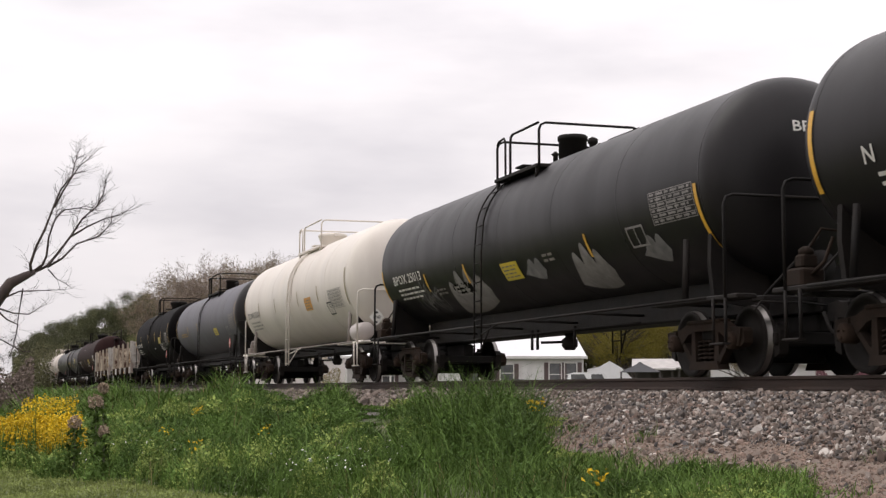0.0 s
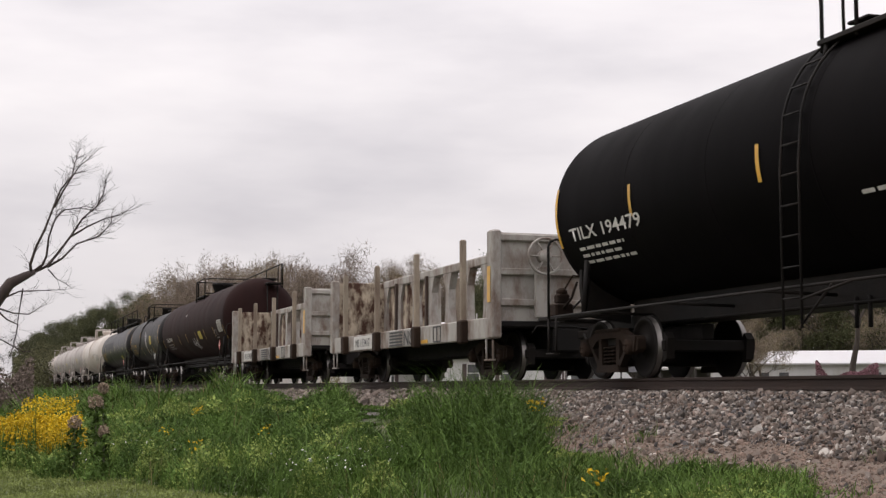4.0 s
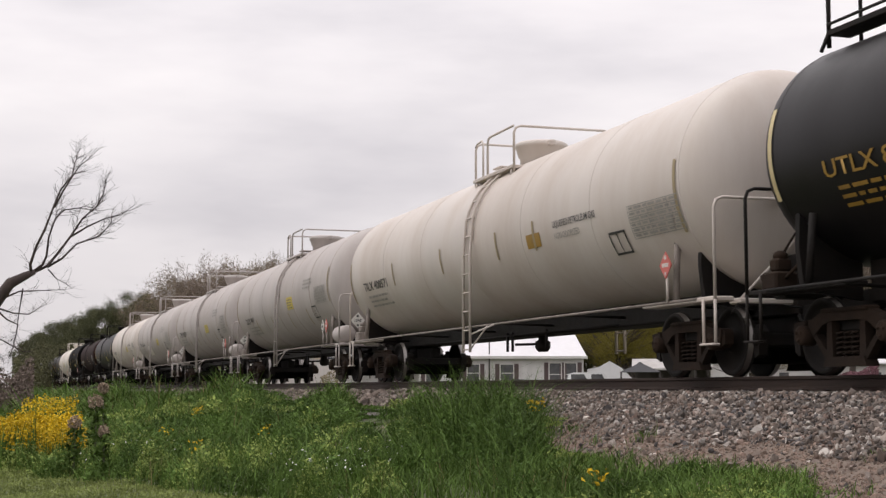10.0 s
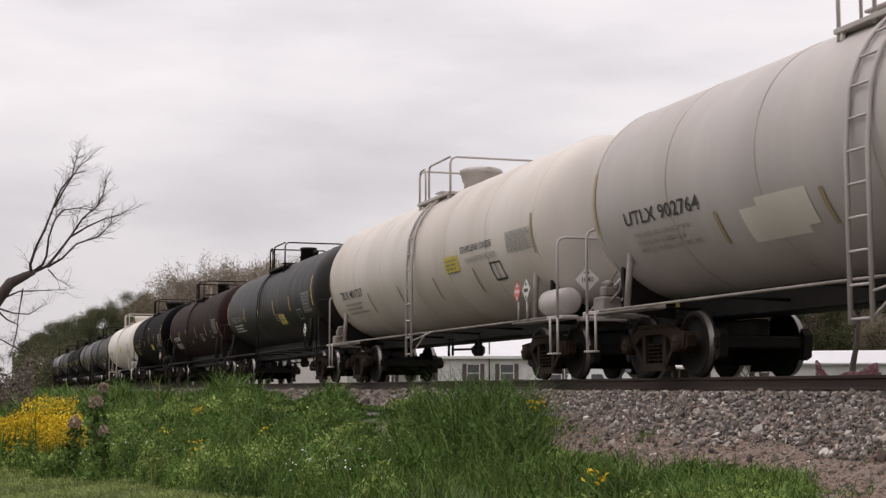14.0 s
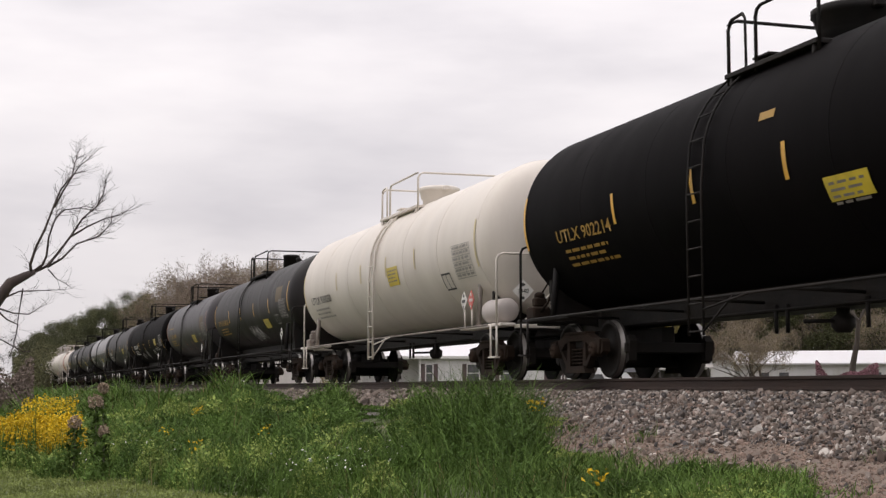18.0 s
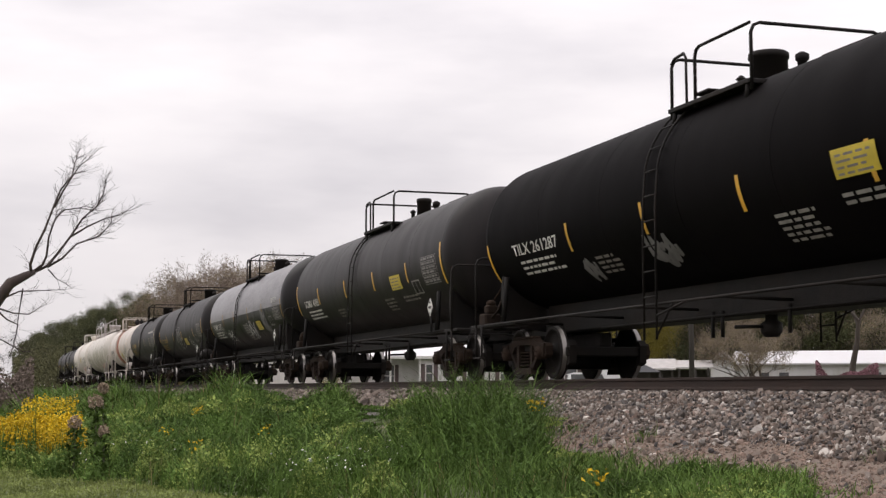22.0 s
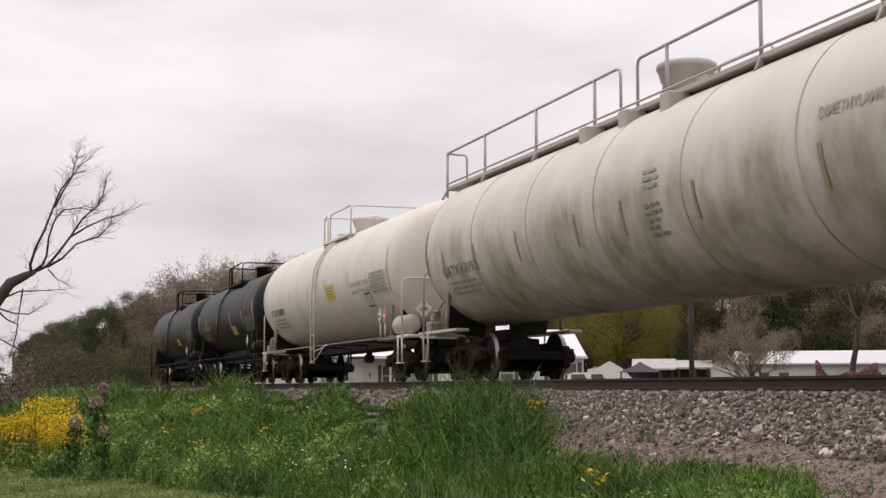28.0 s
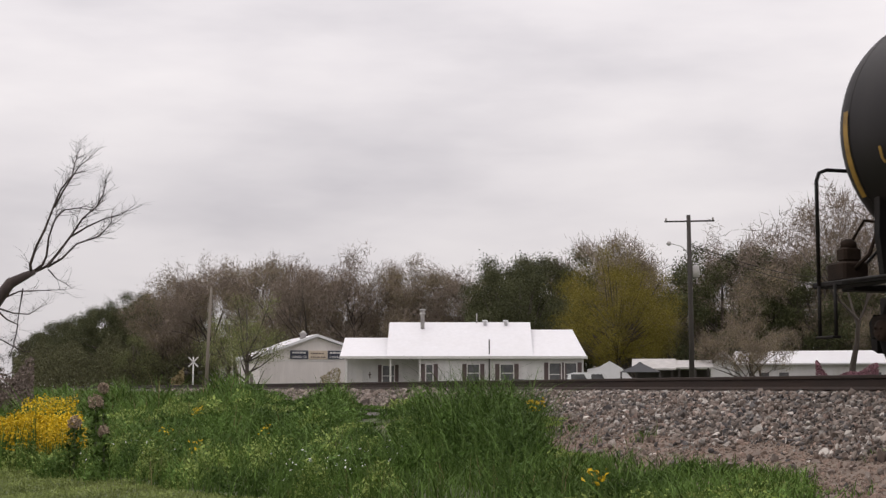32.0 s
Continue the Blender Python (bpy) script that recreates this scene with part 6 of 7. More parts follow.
# low growth beside the stones
def verge(x, y):
    e = np.interp(x, (-19, -17.9, -15.5, -14.4, -14.0, -13.3, -12.5, -11.5, -10.8, -10.2, -9.3), (7.35, 7.25, 6.95, 7.0, 7.5, 7.45, 7.3, 7.1, 6.75, 6.3, 5.8)) + 0.3 * clump(x, y, 1.1, 60)
    return 0.62 + 0.8 * clump(x, y, 1.5, 33) if 4.0 < y < e and y > -0.408 * x - 0.4 else 0
p = patches(26000, -19, -6.5, 3.8, 7.7, verge)
sets_g.append(blades(RNG, p, ground_at(p), growth(p, 0.18, 1.1), 0.012, 0.8))
def tufts(x, y):
    c = clump(x, y, 1.6, 77)
    return 0.9 if 6.2 < y < 8.2 and x > -20 and c > 0.38 else 0
p = patches(9000, -20, -7, 6.2, 8.2, tufts)
sets_g.append(blades(RNG, p, ground_at(p), np.full(len(p), 0.12), 0.012, 0.6))
def lawn(x, y):
    return 1.0 if front(x, y) < 0.5 else 0
p = patches(75000, -30, -15.5, -0.3, 4.5, lawn)
tagged(new("lawn", fast_mesh("lawn", *blades(RNG, p, ground_at(p), np.full(len(p), 0.04), 0.012, 0.9), GRASSL)), "short mown grass by the lane", "grass", kind="stuff")
tagged(new("tall_grass", fast_mesh("tall_grass", *join(*sets_g), GRASS)), "lush tall green grass on the bank", "grass", kind="stuff")
tagged(new("weeds", fast_mesh("weeds", *join(*sets_d), GRASSD)), "dark leafy weeds among the grass", "weeds", kind="stuff")
tagged(new("dry_stems", fast_mesh("dry_stems", *join(*sets_s), STRAW)), "thin dry straw-coloured stems in the grass", "grass stems", kind="stuff")
# bushy mounds of feathery weeds with blades standing out of them
def mounds(count, rng):
    p = np.concatenate([patches(count, -46, -11.5, 0.6, 8.4, tall), patches(420, -19, -7, 4.4, 7.6, verge)])
    far_ = np.clip(-p[:, 0] / 20, 0.7, 2.3)
    bear = np.degrees(np.arctan2(p[:, 1], -p[:, 0]))
    tuft = np.zeros(len(p))
    for c, w_ in ((9.7, 1.2), (13.4, 0.7), (16.9, 0.45), (18.9, 1.1), (20.9, 0.6)):
        tuft = np.maximum(tuft, np.exp(-((bear - c) / w_) ** 2))
    h = rng.uniform(0.28, 0.62, len(p)) * np.where(p[:, 1] > -0.408 * p[:, 0] - 0.3, 0.42, 1.0) * np.where(p[:, 1] > 6.2, 0.38 + 0.75 * tuft, 1.0) * np.where((p[:, 1] > 6.9) & (np.abs(bear - 15.1) < 0.75), 0.2, 1.0)
    r = rng.uniform(0.22, 0.5, len(p)) * np.sqrt(far_)
    tone = np.array([clump(x, y, 0.35, 300) for x, y in p]) + np.clip((9 - bear) / 12, 0, 0.5) + rng.normal(0, 0.2, len(p)) - 0.1 * tuft - 0.5 * np.exp(-((bear - 19.6) / 1.7) ** 2) * (p[:, 1] > 4.5) + np.where(p[:, 1] > -0.408 * p[:, 0] - 0.3, 0.3, 0)
    # a dark tall stand at the top of the bank, beside the bare stones
    b2, y2 = np.radians(rng.uniform(16.9, 21.6, 60)), rng.uniform(6.0, 8.0, 60)
    q2 = np.stack([-y2 / np.tan(b2), y2], 1)
    low_ = np.interp(np.degrees(b2), (16.9, 18.2, 18.9, 20.6, 21.6), (0.45, 0.9, 1.0, 0.8, 0.5))
    p, r, h = np.concatenate([p, q2]), np.concatenate([r, rng.uniform(0.3, 0.5, 60)]), np.concatenate([h, rng.uniform(0.7, 1.0, 60) * low_])
    return p, r, h, np.concatenate([far_, np.full(60, 1.1)]), np.concatenate([tone, rng.uniform(-0.6, 0.05, 60)])


MP, MR, MH, MF, MT = mounds(1000, RNG)
for lo_, hi_, leaf, blade, lab in ((-9, -0.16, leaf_mat("deep green weed leaves", (0.06, 0.105, 0.024), 0.4), GRASSD, "deep green bushy weeds on the bank"), (-0.16, 0.16, leaf_mat("feathery mid green leaves", (0.094, 0.155, 0.037), 0.4), GRASS, "feathery mid green weeds on the bank"),
                                   (0.16, 9, leaf_mat("light green weed leaves", (0.23, 0.29, 0.08), 0.35), GRASS, "light green leafy weeds on the bank")):
    k = np.nonzero((MT >= lo_) & (MT < hi_))[0]
    j = np.repeat(k, 420)
    u = RNG.normal(size=(len(j), 3))
    u /= np.linalg.norm(u, axis=1)[:, None]
    u[:, 2] = np.abs(u[:, 2])
    u *= RNG.uniform(0.55, 1.08, (len(j), 1))
    g_ = ground_at(MP[k])[np.repeat(np.arange(len(k)), 420)]
    c_ = np.stack([MP[j, 0] + u[:, 0] * MR[j], MP[j, 1] + u[:, 1] * MR[j] * 0.8, g_ + u[:, 2] * MH[j]], 1)
    leaves_ = flakes(RNG, c_, RNG.choice((0.014, 0.022, 0.034), len(j), p=(0.45, 0.4, 0.15)) * MF[j])
    j = np.repeat(k, 26)
    g_ = ground_at(MP[k])[np.repeat(np.arange(len(k)), 26)]
    q_ = MP[j] + RNG.normal(0, 0.45, (len(j), 2)) * MR[j][:, None]
    tagged(new("weeds", fast_mesh("weeds", *leaves_, leaf)), lab, "weeds", kind="stuff")
    tagged(new("grass_tufts", fast_mesh("grass_tufts", *blades(RNG, q_, g_, MH[j] * 1.3, 0.012, 0.7), blade)), "thin grass blades among the bushy weeds", "grass", kind="stuff")


def flower_bed(name, label, cx, cy, rx, ry, z0, z1, n, size, petal, stems=400):
    """A stand of flowers: stems with many small petals near their tops."""
    a, r = RNG.uniform(0, 2 * np.pi, n), np.sqrt(RNG.uniform(0, 1, n))
    p = np.stack([cx + rx * r * np.cos(a), cy + ry * r * np.sin(a)], 1)
    g = ground_at(p)
    lump = np.array([clump(x, y, 1.1, 5) for x, y in p])
    z = g + z0 + (z1 - z0) * np.clip(RNG.beta(2.2, 1.3, n) * (0.8 + 0.5 * lump), 0, 1.1)
    root = thing(name, None, None, label, "flowers", kind="stuff")
    part("petals", fast_mesh("petals", *flakes(RNG, np.stack([p[:, 0], p[:, 1], z], 1), size, 0.4), petal), None, root)
    k = RNG.integers(0, n, stems)
    part("stems", fast_mesh("stems", *blades(RNG, p[k], g[k], z[k] - g[k], 0.022 if n > 100 else 0.007, 0.15), GRASS), None, root)


q = polar(2.15, 29.5)
flower_bed("yellow_flowers", "dense stand of bright yellow flowers", q.x, q.y, 3.2, 0.85, 0.28, 1.12, 7500, 0.032, PETAL, 1500)
q = polar(3.1, 26.5)
flower_bed("yellow_flowers", "small stand of bright yellow flowers", q.x, q.y, 1.4, 0.42, 0.2, 0.82, 1700, 0.03, PETAL, 300)
q = polar(2.6, 46)
flower_bed("yellow_flowers", "far stand of ochre yellow flowers", q.x, q.y, 5.0, 0.8, 0.6, 1.2, 900, 0.04, PETAL, 300)
for b_, d_, n_ in ((8.2, 34, 60), (21.45, 20.4, 46), (23.9, 13.2, 22), (8.1, 21, 14), (7.0, 26, 18), (10.8, 24, 12)):
    q = polar(b_, d_)
    flower_bed("yellow_flowers", "small tuft of yellow flowers in the grass", q.x, q.y, 0.16, 0.14, 0.42 if d_ > 14 else 0.18, 0.72 if d_ > 14 else 0.36, n_, 0.026, PETAL, 8)
for b_, d_, n_ in ((13.2, 17.4, 9), (13.6, 17.2, 12), (13.95, 17.0, 16), (14.3, 16.9, 8), (12.8, 18.5, 5), (5.5, 21, 12), (6.2, 22, 9)):
    q = polar(b_, d_)
    flower_bed("white_flowers", "small tuft of white flowers in the grass", q.x, q.y, 0.5, 0.7, 0.3, 0.75, n_, 0.016, PETALW, 10)


def thistle(bearing, d, height, head):
    q = polar(bearing, d)
    g0 = ground_z(q.x, q.y)
    t = thing("thistle", None, None, "tall spiny thistle with faded pinkish heads", "thistle", "thistles in the grass", at=pose(q.x, q.y, g0))
    part("stem", Geo().tube([(0, 0, 0), (0.02, 0.01, height * 0.5), (0, 0, height)], [0.022, 0.018, 0.012], 6), mat("thistle stem", (0.09, 0.1, 0.05), 0.8), t)
    n = 150
    c = np.stack([RNG.normal(0, 0.055, n), RNG.normal(0, 0.055, n), RNG.uniform(0.1, height * 0.92, n)], 1)
    part("leaves", fast_mesh("leaves", *flakes(RNG, c, 0.05), GRASSD), None, t)
    u = RNG.normal(size=(240, 3))
    u /= np.linalg.norm(u, axis=1)[:, None]
    part("flower_head", fast_mesh("flower_head", *flakes(RNG, u * head * RNG.uniform(0.5, 1.0, 240)[:, None] + np.array([0, 0, height]), 0.026), HEAD), None, t)


for row in ((4.6, 25.5, 1.36, 0.10), (4.32, 24.0, 1.16, 0.13), (3.55, 23.5, 0.86, 0.12), (4.65, 22.5, 0.74, 0.09)):
    thistle(*row)

# stones of the ballast shoulder
phi = (1 + 5 ** 0.5) / 2
ICO = np.array([(-1, phi, 0), (1, phi, 0), (-1, -phi, 0), (1, -phi, 0), (0, -1, phi), (0, 1, phi), (0, -1, -phi), (0, 1, -phi), (phi, 0, -1), (phi, 0, 1), (-phi, 0, -1), (-phi, 0, 1)]) / 1.9
ICF = np.array([(0, 11, 5), (0, 5, 1), (0, 1, 7), (0, 7, 10), (0, 10, 11), (1, 5, 9), (5, 11, 4), (11, 10, 2), (10, 7, 6), (7, 1, 8), (3, 9, 4), (3, 4, 2), (3, 2, 6), (3, 6, 8), (3, 8, 9), (4, 9, 5), (2, 4, 11), (6, 2, 10), (8, 6, 7), (9, 8, 1)])


def stones(p, z, size):
    n = len(p)
    s = size * RNG.lognormal(0, 0.3, n)
    v = ICO[None] * RNG.uniform(0.55, 1.4, (n, 12, 1)) * (RNG.uniform(0.42, 1.4, (n, 1, 3)) * s[:, None, None])
    a, b = RNG.uniform(0, 2 * np.pi, n), RNG.uniform(-0.7, 0.7, n)
    ca, sa, cb, sb = np.cos(a)[:, None], np.sin(a)[:, None], np.cos(b)[:, None], np.sin(b)[:, None]
    x, y, w = v[:, :, 0], v[:, :, 1], v[:, :, 2]
    x, w = x * cb + w * sb, -x * sb + w * cb
    x, y = x * ca - y * sa, x * sa + y * ca
    v = np.stack([x + p[:, :1], y + p[:, 1:2], w + z[:, None]], 2)
    return v.reshape(-1, 3), (ICF[None] + 12 * np.arange(n)[:, None, None]).reshape(-1, 3)


STONE = mat("crushed grey and tan stone", (0.2, 0.168, 0.146), 0.9, vary=0.2, scale=18, per_island=0.7, bump=0.3, bump_scale=60, grime=(0.15, 0.1, 0.07), grime_amount=0.5, grime_scale=1.2)
n = 30000
p = np.stack([RNG.uniform(-27, -8, n), RNG.uniform(7.05, 9.75, n)], 1)
edge = np.interp(p[:, 0], (-19, -14, -11.4, -9), (8.1, 7.9, 7.68, 7.45)) + 0.1 * np.sin(p[:, 0] * 0.9) + 0.1 * np.sin(p[:, 0] * 2.3 + 1)
p = p[(p[:, 1] > edge) | (RNG.uniform(0, 1, n) < 0.06)]
tone = RNG.uniform(0, 1, len(p))
for lo_, hi_, m_, lab in ((0, 0.55, STONE, "loose crushed grey and tan ballast stones"), (0.55, 0.72, mat("dark basalt stone", (0.09, 0.082, 0.08), 0.9, per_island=0.5, bump=0.3, bump_scale=60), "dark ballast stones among the grey"),
                         (0.72, 0.88, mat("reddish ballast stone", (0.19, 0.14, 0.115), 0.9, per_island=0.5, bump=0.3, bump_scale=60), "reddish ballast stones among the grey"), (0.88, 1.0, mat("pale ballast stone", (0.42, 0.385, 0.35), 0.9, per_island=0.4, bump=0.3, bump_scale=60), "pale ballast stones among the grey")):
    s_ = p[(tone >= lo_) & (tone < hi_)]
    tagged(new("ballast_stones", fast_mesh("ballast_stones", *stones(s_, ground_at(s_) + RNG.uniform(-0.01, 0.04, len(s_)), 0.0255), m_)), lab, "ballast", kind="stuff")
n = 9000
p = np.stack([RNG.uniform(-75, -27, n), RNG.uniform(8.0, 9.75, n)], 1)
tagged(new("ballast_stones", fast_mesh("ballast_stones", *stones(p, ground_at(p), 0.045), STONE)), "distant crushed grey ballast stones", "ballast", kind="stuff")
n = 20000
p = np.stack([RNG.uniform(-20, -6.5, n), RNG.uniform(6.2, 8.3, n)], 1)
tagged(new("grit", fast_mesh("grit", *stones(p, ground_at(p), 0.014), mat("brown grit", (0.2, 0.145, 0.115), 0.9, per_island=0.6, bump=0))), "fine brown gravel below the ballast", "gravel", kind="stuff")
ch = thing("driftwood", None, None, "dark broken timber lying on the gravel", "timber", at=pose(-9.35, 6.35, ground_z(-9.35, 6.35), 0, 0, 24))
part("board", Geo().box(-0.4, 0.4, -0.06, 0.05, 0.0, 0.05, 0.01), TIE, ch)
part("board", Geo().box(-0.3, 0.25, 0.05, 0.14, 0.0, 0.04, 0.01), RUSTY, ch)
lane = Geo().add([(-26, -9, 0.012), (-12, -9, 0.012), (-12.5, -0.1, 0.012), (-19.0, 0.18, 0.012), (-26, 0.1, 0.012)], [(0, 1, 2, 3, 4)])
thing("lane", lane, ASPHALT, "worn pinkish asphalt lane edge", "road", kind="structure")


# ---- trees ----
BARK = mat("grey-brown bark", (0.07, 0.056, 0.047), 0.9, vary=0.3, scale=5, streak=5, bump=0.5)
BARKD = mat("dark weathered dead wood", (0.05, 0.036, 0.032), 0.9, vary=0.5, scale=7, streak=3, bump=0.9, bump_scale=14)
# twig, oak and bud colours are raised to paint in the distance haze
TWIGM = mat("fine grey-brown twigs, lightened for haze", (0.21, 0.165, 0.132), 0.9, vary=0.25, bump=0)
OAK = leaf_mat("dark evergreen leaves, lightened for haze", (0.085, 0.09, 0.045), 0.35)
BUD = leaf_mat("brown-olive spring buds, lightened for haze", (0.235, 0.195, 0.12), 0.35)
FRESH = leaf_mat("fresh spring leaves", (0.2, 0.215, 0.09), 0.35)
WILLOW = leaf_mat("yellow-green willow leaves", (0.2, 0.168, 0.036), 0.3)


def grow(rnd, geo, tips, p, d, length, r, depth, spread=0.6, sides=5, up=0.12):
    """One limb with its side limbs; the ends are noted in tips."""
    pts, rs = [p], [r]
    n = 4 if depth > 1 else 3
    for i in range(n):
        d = (d + Vector((rnd.gauss(0, 0.16), rnd.gauss(0, 0.16), rnd.gauss(0, 0.12) + up * 0.5))).normalized()
        p = p + d * (length / n)
        pts.append(p)
        rs.append(r * (1 - 0.55 * (i + 1) / n))
    geo.tube(pts, rs, sides if depth > 1 else 3, cap=False)
    if depth <= 0:
        tips.append(p)
        return
    for k in range(rnd.choice((3, 3, 4))):
        t = 0.35 + 0.65 * rnd.random() if k else 1.0
        i = min(int(t * n), n - 1)
        q = pts[i].lerp(pts[i + 1], t * n - i) if t < 1 else pts[-1]
        a = rnd.uniform(0, 2 * math.pi)
        side = Vector((math.cos(a), math.sin(a), rnd.uniform(-0.1, 0.4)))
        e = (d * (1 - spread * 0.5) + side * spread).normalized()
        grow(rnd, geo, tips, q, e, length * rnd.uniform(0.55, 0.8), rs[i] * 0.62, depth - 1, spread, sides, up)


def make_tree(name, label, seed, height, kind, at, group=""):
    rnd = random.Random(seed)
    rng = np.random.default_rng(seed)
    tree = thing(name, None, None, label, "tree", group, at=at)
    geo, tips = Geo(), []
    if kind in ("bare", "bud"):
        grow(rnd, geo, tips, Vector((0, 0, -0.2)), Vector((rnd.gauss(0, 0.05), rnd.gauss(0, 0.05), 1)), height * 0.40, height * 0.02, 4, 0.6)
        k = height / max(t.z for t in tips)
        mx, my = sum(t.x for t in tips) / len(tips), sum(t.y for t in tips) / len(tips)
        geo.v = [((x - mx * min(1, z / height)) * k, (y - my * min(1, z / height)) * k, z * k) for x, y, z in geo.v]
        tips = np.array([((t.x - mx * min(1, t.z / height)) * k, (t.y - my * min(1, t.z / height)) * k, t.z * k) for t in tips])
    else:
        # a crown of clumps inside an uneven envelope, with a limb to each of the larger ones
        wide, low, mid_, n = {"oak": (0.42, 0.12, 0.55, 46), "fresh": (0.34, 0.25, 0.6, 34), "willow": (0.40, 0.2, 0.56, 170)}[kind]
        while len(tips) < n:
            u = rng.normal(size=3)
            u *= rng.uniform(0.55, 0.95) / np.linalg.norm(u)
            z = height * (mid_ + (1 - mid_) * u[2] * (1.0 if u[2] > 0 else (mid_ - low) / (1 - mid_)))
            tips.append((u[0] * wide * height, u[1] * wide * height, z))
        tips = np.array(tips)
        geo.tube([(0, 0, -0.2), (0.02 * height, 0, height * 0.2), (0, 0.01 * height, height * 0.45), (0, 0, height * 0.8)], [height * 0.022, height * 0.017, height * 0.012, height * 0.004], 7)
        for t in tips[: n // 2]:
            f = rnd.uniform(0.2, 0.5) * min(1, t[2] / (height * 0.6))
            geo.tube([(0, 0, height * f), (t[0] * 0.45, t[1] * 0.45, height * f + (t[2] - height * f) * 0.35), tuple(t)], [height * 0.009, height * 0.005, height * 0.002], 4, cap=False)
    part("trunk", geo, BARK, tree, "forked grey-brown trunk and limbs")
    if kind in ("bare", "bud"):
        n = 5000 if kind == "bare" else 4500
        c = tips[rng.integers(0, len(tips), n)] + rng.normal(0, height * 0.03, (n, 3))
        a = rng.normal(size=(n, 3)) + np.array([0, 0, 0.8])
        a /= np.linalg.norm(a, axis=1)[:, None]
        s = np.cross(a, rng.normal(size=(n, 3)))
        s /= np.linalg.norm(s, axis=1)[:, None]
        l_, w_ = (rng.uniform(0.4, 1.0, n) * height * 0.07)[:, None], height * 0.0017
        v = np.stack([c - s * w_, c + s * w_, c + a * l_], 1).reshape(-1, 3)
        part("twig_crown", fast_mesh("twig_crown", v, np.arange(3 * n).reshape(-1, 3), TWIGM), None, tree)["kind"] = "stuff"
    if kind != "bare":
        n = {"bud": 11000, "oak": 42000, "fresh": 7000, "willow": 90000}[kind]
        sp = {"bud": 0.03, "oak": 0.04, "fresh": 0.045, "willow": 0.04}[kind] * height
        c = tips[rng.integers(0, len(tips), n)] + rng.normal(0, sp, (n, 3)) * np.array([1, 1, 0.8])
        size = {"bud": 0.0045, "oak": 0.0058, "fresh": 0.006, "willow": 0.0038}[kind] * height
        part("crown", fast_mesh("crown", *flakes(rng, c, size), {"bud": BUD, "oak": OAK, "fresh": FRESH, "willow": WILLOW}[kind]), None, tree)
    return tree


PROTO = {}
for kind, seeds in (("bare", (11, 12, 13)), ("bud", (21, 22, 23)), ("oak", (31, 32, 33)), ("fresh", (41,))):
    PROTO[kind] = seeds
LAB = {"bare": "bare grey-brown tree with fine twigs in the wood", "bud": "budding brown tree in the wood edge", "oak": "dark evergreen oak with a dense uneven crown", "fresh": "tree with fresh light green spring leaves"}
MADE = {}


def plant(kind, seed, bearing, d, height):
    q = polar(bearing, d)
    m_ = pose(q.x, q.y, ground_z(q.x, q.y) - 0.1, 0, 0, (bearing * 97 + d * 13) % 360)
    if (kind, seed) not in MADE:
        t = make_tree("tree", LAB[kind], seed, height, kind, m_, "trees of the wood")
        MADE[kind, seed] = (t, height)
        return t
    t, h0 = MADE[kind, seed]
    o = copy_thing(t, m_)
    o.scale = (height / h0,) * 3
    return o


wood = random.Random(5)
# heights along the wood edge by bearing: (bearing, distance, top of the crowns)
SKY_LINE = ((1.9, 400, 17.0, "oak"), (3.2, 340, 19, "oak"), (4.2, 300, 19.5, "oak"), (5.3, 260, 20.5, "oak"), (6.2, 240, 18.0, "oak"), (7.3, 215, 18.5, "bud"), (8.6, 200, 19.5, "bare"), (9.8, 190, 18.5, "bare"),
            (11.2, 180, 17, "bud"), (12.4, 172, 18.0, "bare"), (13.6, 170, 17, "bud"), (15, 168, 18, "bare"), (16.4, 166, 17, "bud"), (17.8, 164, 16.5, "bud"), (19.2, 162, 16.5, "bare"), (20.6, 160, 16.5, "oak"),
            (22, 158, 17.5, "oak"), (23.4, 158, 18, "bare"), (24.8, 157, 18.5, "bud"), (26.2, 156, 18, "bud"), (27.6, 155, 15.5, "bud"), (29, 152, 17, "oak"), (30.4, 150, 18, "bare"), (31.8, 148, 15.5, "bud"), (33.2, 146, 16.5, "oak"), (34.8, 146, 16, "bud"))
for i, (b, d, h, kind) in enumerate(SKY_LINE):
    for k in range(3):
        kd = kind if k != 1 or kind == "oak" else wood.choice(("bare", "bud", "bud"))
        if k == 2 and wood.random() < 0.25:
            kd = "oak"
        seeds = PROTO[kd]
        plant(kd, seeds[(i + k) % len(seeds)], b + wood.uniform(-0.7, 0.7), d + k * 9 + wood.uniform(-5, 5), h * (wood.uniform(0.86, 1.0) if k < 2 else wood.uniform(0.62, 0.8)))
for b, d, h in ((9.4, 165, 11), (10.6, 170, 9.5), (14.9, 150, 6.5), (5.7, 205, 9.5)):
    plant("fresh", 41, b, d, h)
plant("oak", 33, 4.75, 252, 16.0)
plant("oak", 31, 5.6, 246, 16.5)
plant("oak", 32, 6.7, 232, 15.5)
plant("fresh", 41, 10.05, 120, 10.0)
plant("oak", 32, 20.9, 140, 14.3)
plant("bare", 12, 33.6, 118, 17.5)
plant("bud", 22, 29.9, 108, 9.0)
q = polar(24.7, 126)
make_tree("willow_tree", "broad yellow-green willow behind the house", 51, 13.6, "willow", pose(q.x, q.y, ground_z(q.x, q.y)))
q = polar(30.0, 92)
make_tree("small_tree", "small pale-leaved tree before the bungalow", 61, 5.2, "bud", pose(q.x, q.y, 0.0))


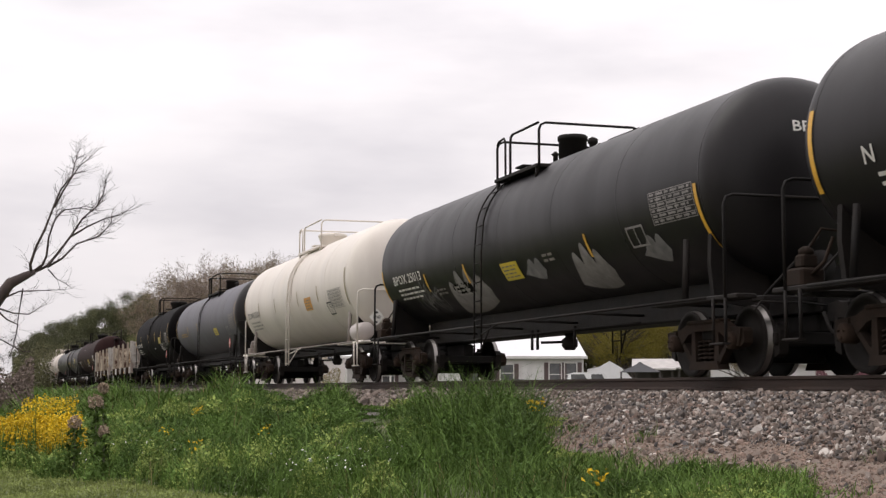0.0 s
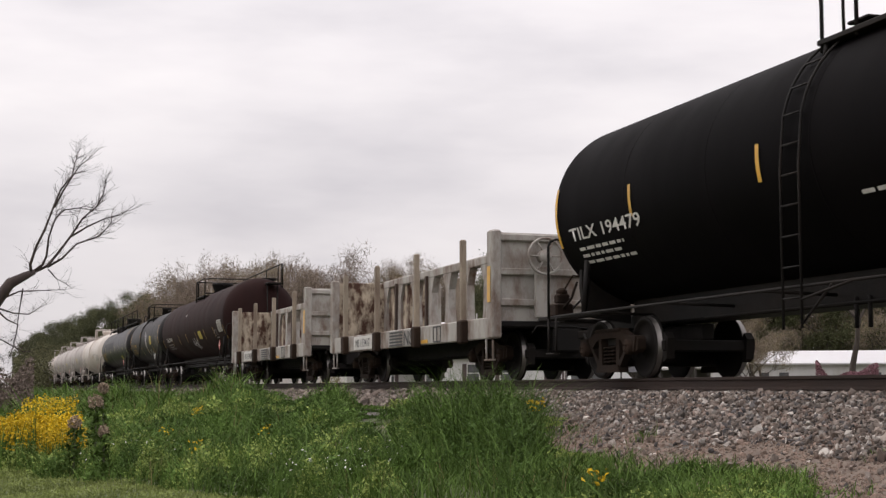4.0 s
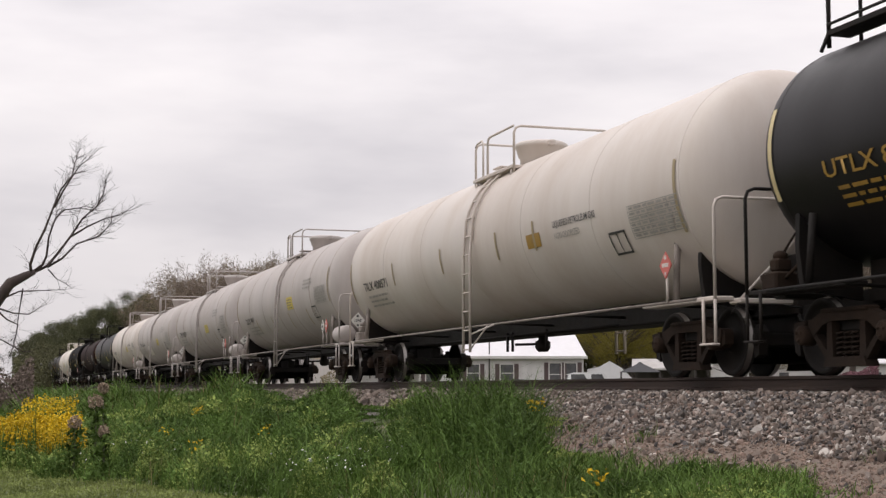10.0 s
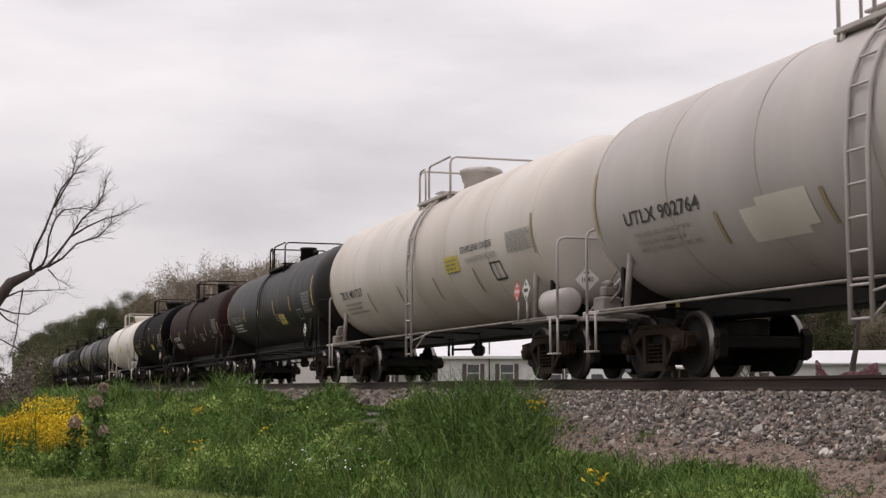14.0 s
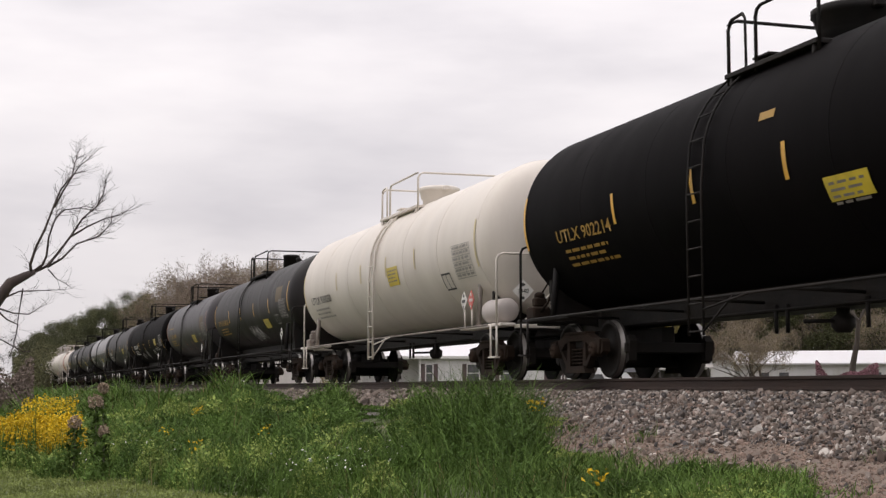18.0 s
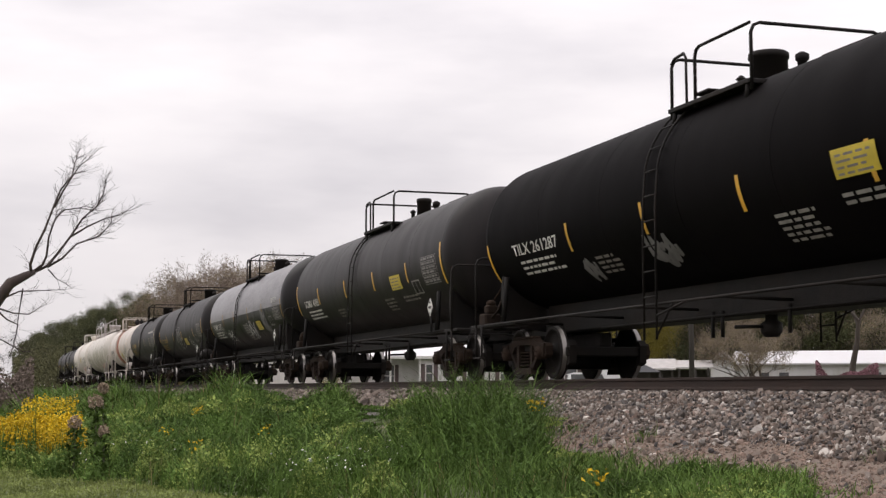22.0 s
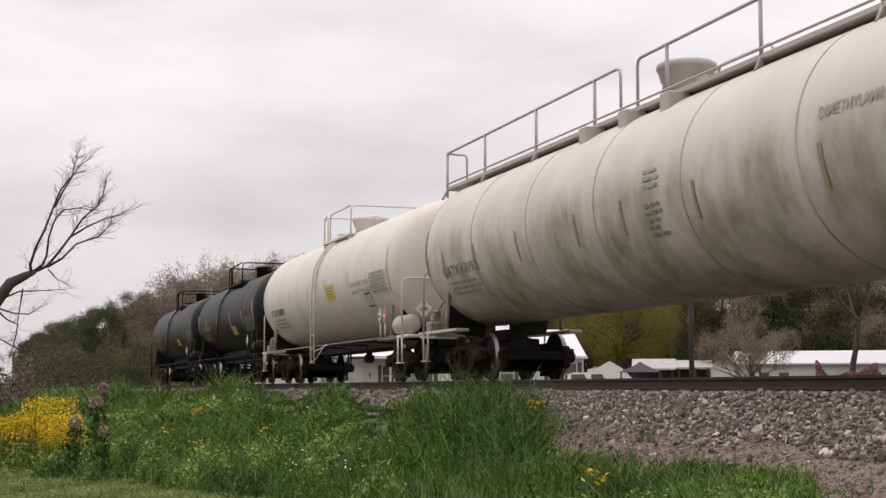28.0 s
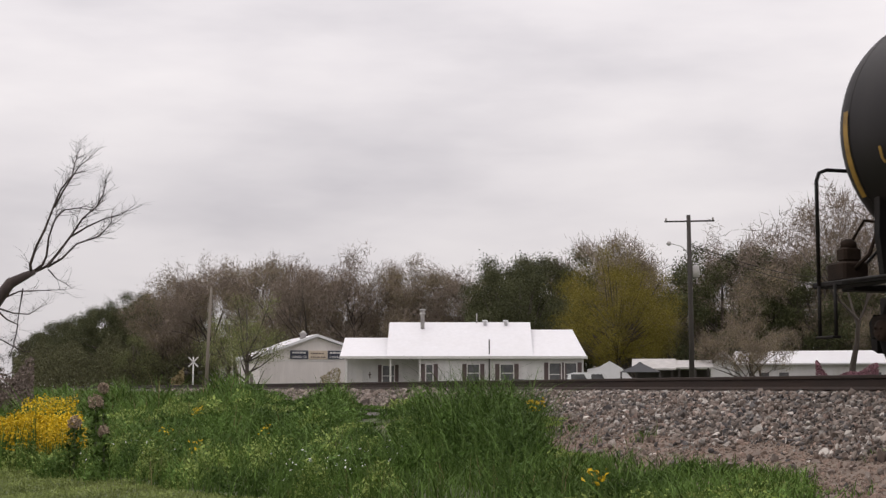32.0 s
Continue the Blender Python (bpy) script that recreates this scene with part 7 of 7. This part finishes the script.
def thicket(name, label, n, b0, b1, d0, d1, z0, z1, size, material):
    b, d = RNG.uniform(b0, b1, n), RNG.uniform(d0, d1, n)
    s = np.interp(b, [1.9, 4, 9, 13, 20, 35], [2.4, 2.0, 1.25, 1.1, 1.0, 0.95]) if b0 < 3 and b1 > 20 else np.ones(n)
    d = d * s
    lump = np.array([0.75 + 0.5 * noise.noise(Vector((x * 1.1, y * 0.05, 2))) for x, y in zip(b, d)])
    c = np.stack([-d * np.cos(np.radians(b)), d * np.sin(np.radians(b)), z0 + (z1 - z0) * RNG.uniform(0, 1, n) * lump], 1)
    tagged(new(name, fast_mesh(name, *flakes(RNG, c, size), material)), label, "undergrowth", kind="stuff")


# both brush colours carry the pale haze of distance
BRUSHM = leaf_mat("brown leafless brush, lightened for haze", (0.26, 0.205, 0.155), 0.3)
mat_brush_green = leaf_mat("dull green brush, lightened for haze", (0.1, 0.1, 0.052), 0.35)
thicket("wood_brush", "dense brown brush filling the wood", 210000, 1.9, 36, 164, 192, 0, 11.0, 0.11, BRUSHM)
thicket("wood_brush", "dark green brush at the foot of the wood", 70000, 2.0, 36, 160, 172, 0, 5.5, 0.12, mat_brush_green)
thicket("wood_brush", "low dark brush at the far end of the line", 70000, 1.2, 8.5, 200, 235, -0.5, 9.0, 0.12, mat_brush_green)
thicket("near_brush", "reddish brown twiggy brush beyond the flowers", 5000, 0.2, 2.0, 58, 75, 0.2, 2.9, 0.07, mat("reddish twigs", (0.12, 0.09, 0.075), 0.9, bump=0, per_island=0.4))
thicket("azalea", "low pink flowering bushes before the bungalow", 9000, 32.3, 34.6, 112, 114.5, 0.5, 3.8, 0.09, mat("muted pink blossom", (0.19, 0.085, 0.105), 0.8, bump=0, per_island=0.4))
thicket("shrub", "pale twiggy shrub beside the store", 1600, 12.95, 13.75, 108, 110, 0.2, 3.4, 0.07, BUD)
thicket("shrub", "dry tan pampas tuft by the crossing", 900, 7.15, 7.65, 92, 93, 0.4, 2.6, 0.07, STRAW)


def dead_tree():
    """The leaning dead tree at the edge of the lane: a thick broken limb with long bare shoots."""
    t = thing("dead_tree", None, None, "leaning dead tree with bare dark shoots", "tree", at=facing(2.35, 30.0, -0.12))
    def P(*px_):
        return [((x - 96) / 91.5, 0.4 * math.sin(x * 0.05 + y * 0.031), 1.45 + (687 - y) / 89.5) for x, y in px_]
    part("trunk", Geo().tube(P((-95, 815), (-90, 720), (-70, 640), (-35, 585)), [0.3, 0.26, 0.2, 0.16], 10).tube(P((-36, 588), (0, 542), (18, 515), (34, 492), (58, 479), (74, 470)), [0.15, 0.125, 0.115, 0.11, 0.085, 0.06], 9), BARKD, t, "thick broken trunk with rough bark")
    part("knot", Geo().tube(P((30, 500), (33, 482)), [0.07, 0.03], 7), BARKD, t)
    shoots = [(0.042, ((70, 472), (68, 458), (78, 425), (92, 394), (106, 352), (118, 318), (138, 292), (143, 265), (148, 250))),
              (0.036, ((72, 470), (90, 455), (96, 440), (99, 408), (110, 374), (126, 358), (150, 352), (190, 349))),
              (0.042, ((74, 470), (98, 456), (118, 430), (140, 398), (160, 366), (185, 342), (197, 318), (199, 300))),
              (0.034, ((98, 458), (124, 440), (150, 412), (190, 400), (206, 382), (212, 372))),
              (0.028, ((140, 400), (168, 380), (200, 365), (225, 362), (238, 357))),
              (0.03, ((108, 352), (124, 318), (150, 275), (172, 258))), (0.022, ((118, 318), (140, 290), (165, 285))),
              (0.026, ((24, 518), (50, 505), (85, 500), (130, 499))), (0.026, ((10, 535), (40, 543), (68, 543), (88, 528))),
              (0.024, ((12, 540), (30, 555), (48, 562), (44, 590), (36, 620))), (0.022, ((-5, 580), (20, 590), (60, 612), (72, 610))),
              (0.02, ((100, 462), (116, 478), (134, 488))), (0.02, ((2, 596), (14, 615), (22, 622))), (0.02, ((56, 500), (50, 540), (46, 575), (40, 600)))]
    rnd = random.Random(3)
    for r, path in shoots:
        pts = P(*path)
        n = len(pts)
        b = part("branch", Geo().tube(pts, [0.82 * r * (1 - 0.78 * i / (n - 1)) for i in range(n)], 5), BARKD, t)
        tw = Geo()
        for i in range(1, n):
            for _ in range(2 if i < n * 0.45 else 7):
                f = rnd.random()
                p0 = Vector(pts[i - 1]).lerp(Vector(pts[i]), f)
                d = (Vector(pts[i]) - Vector(pts[i - 1])).normalized()
                tips = []
                e = (d + Vector((rnd.gauss(0.15, 0.55), rnd.gauss(0, 0.5), rnd.gauss(0.1, 0.5)))).normalized()
                grow(rnd, tw, tips, p0, e, rnd.uniform(0.14, 0.42), r * 0.17, 1, 0.75, 3, 0.05)
        part("twig_crown", tw, BARKD, b)["kind"] = "stuff"
    return t


dead_tree()


# ---- what moves: the train rolls past, its wheels turn ----
def motions():
    for car, u in CARS:
        walk(car, [(t, pose(u + SPEED * t, TRACK_Y, RAIL_Z)) for t in (0, 8, 16, 24, 32)])
    for wheel, x, u in ROLLING:
        t0, t1 = max((-48 - u) / SPEED, 0), min((6 - u) / SPEED, 32)
        rows = []
        if t1 > t0:
            f0, f1 = math.floor(t0 * FPS), math.ceil(t1 * FPS)
            if f0 > 0:
                rows.append((0, pose(x, 0, 0.5)))
            for f in range(f0, f1 + 1):
                rows.append((f / FPS, pose(x, 0, 0.5, 0, math.degrees((f - f0) / FPS * SPEED / 0.5), 0)))
            if f1 < 32 * FPS:
                rows.append((32, rows[-1][1]))
        if rows:
            walk(wheel, rows)


motions()
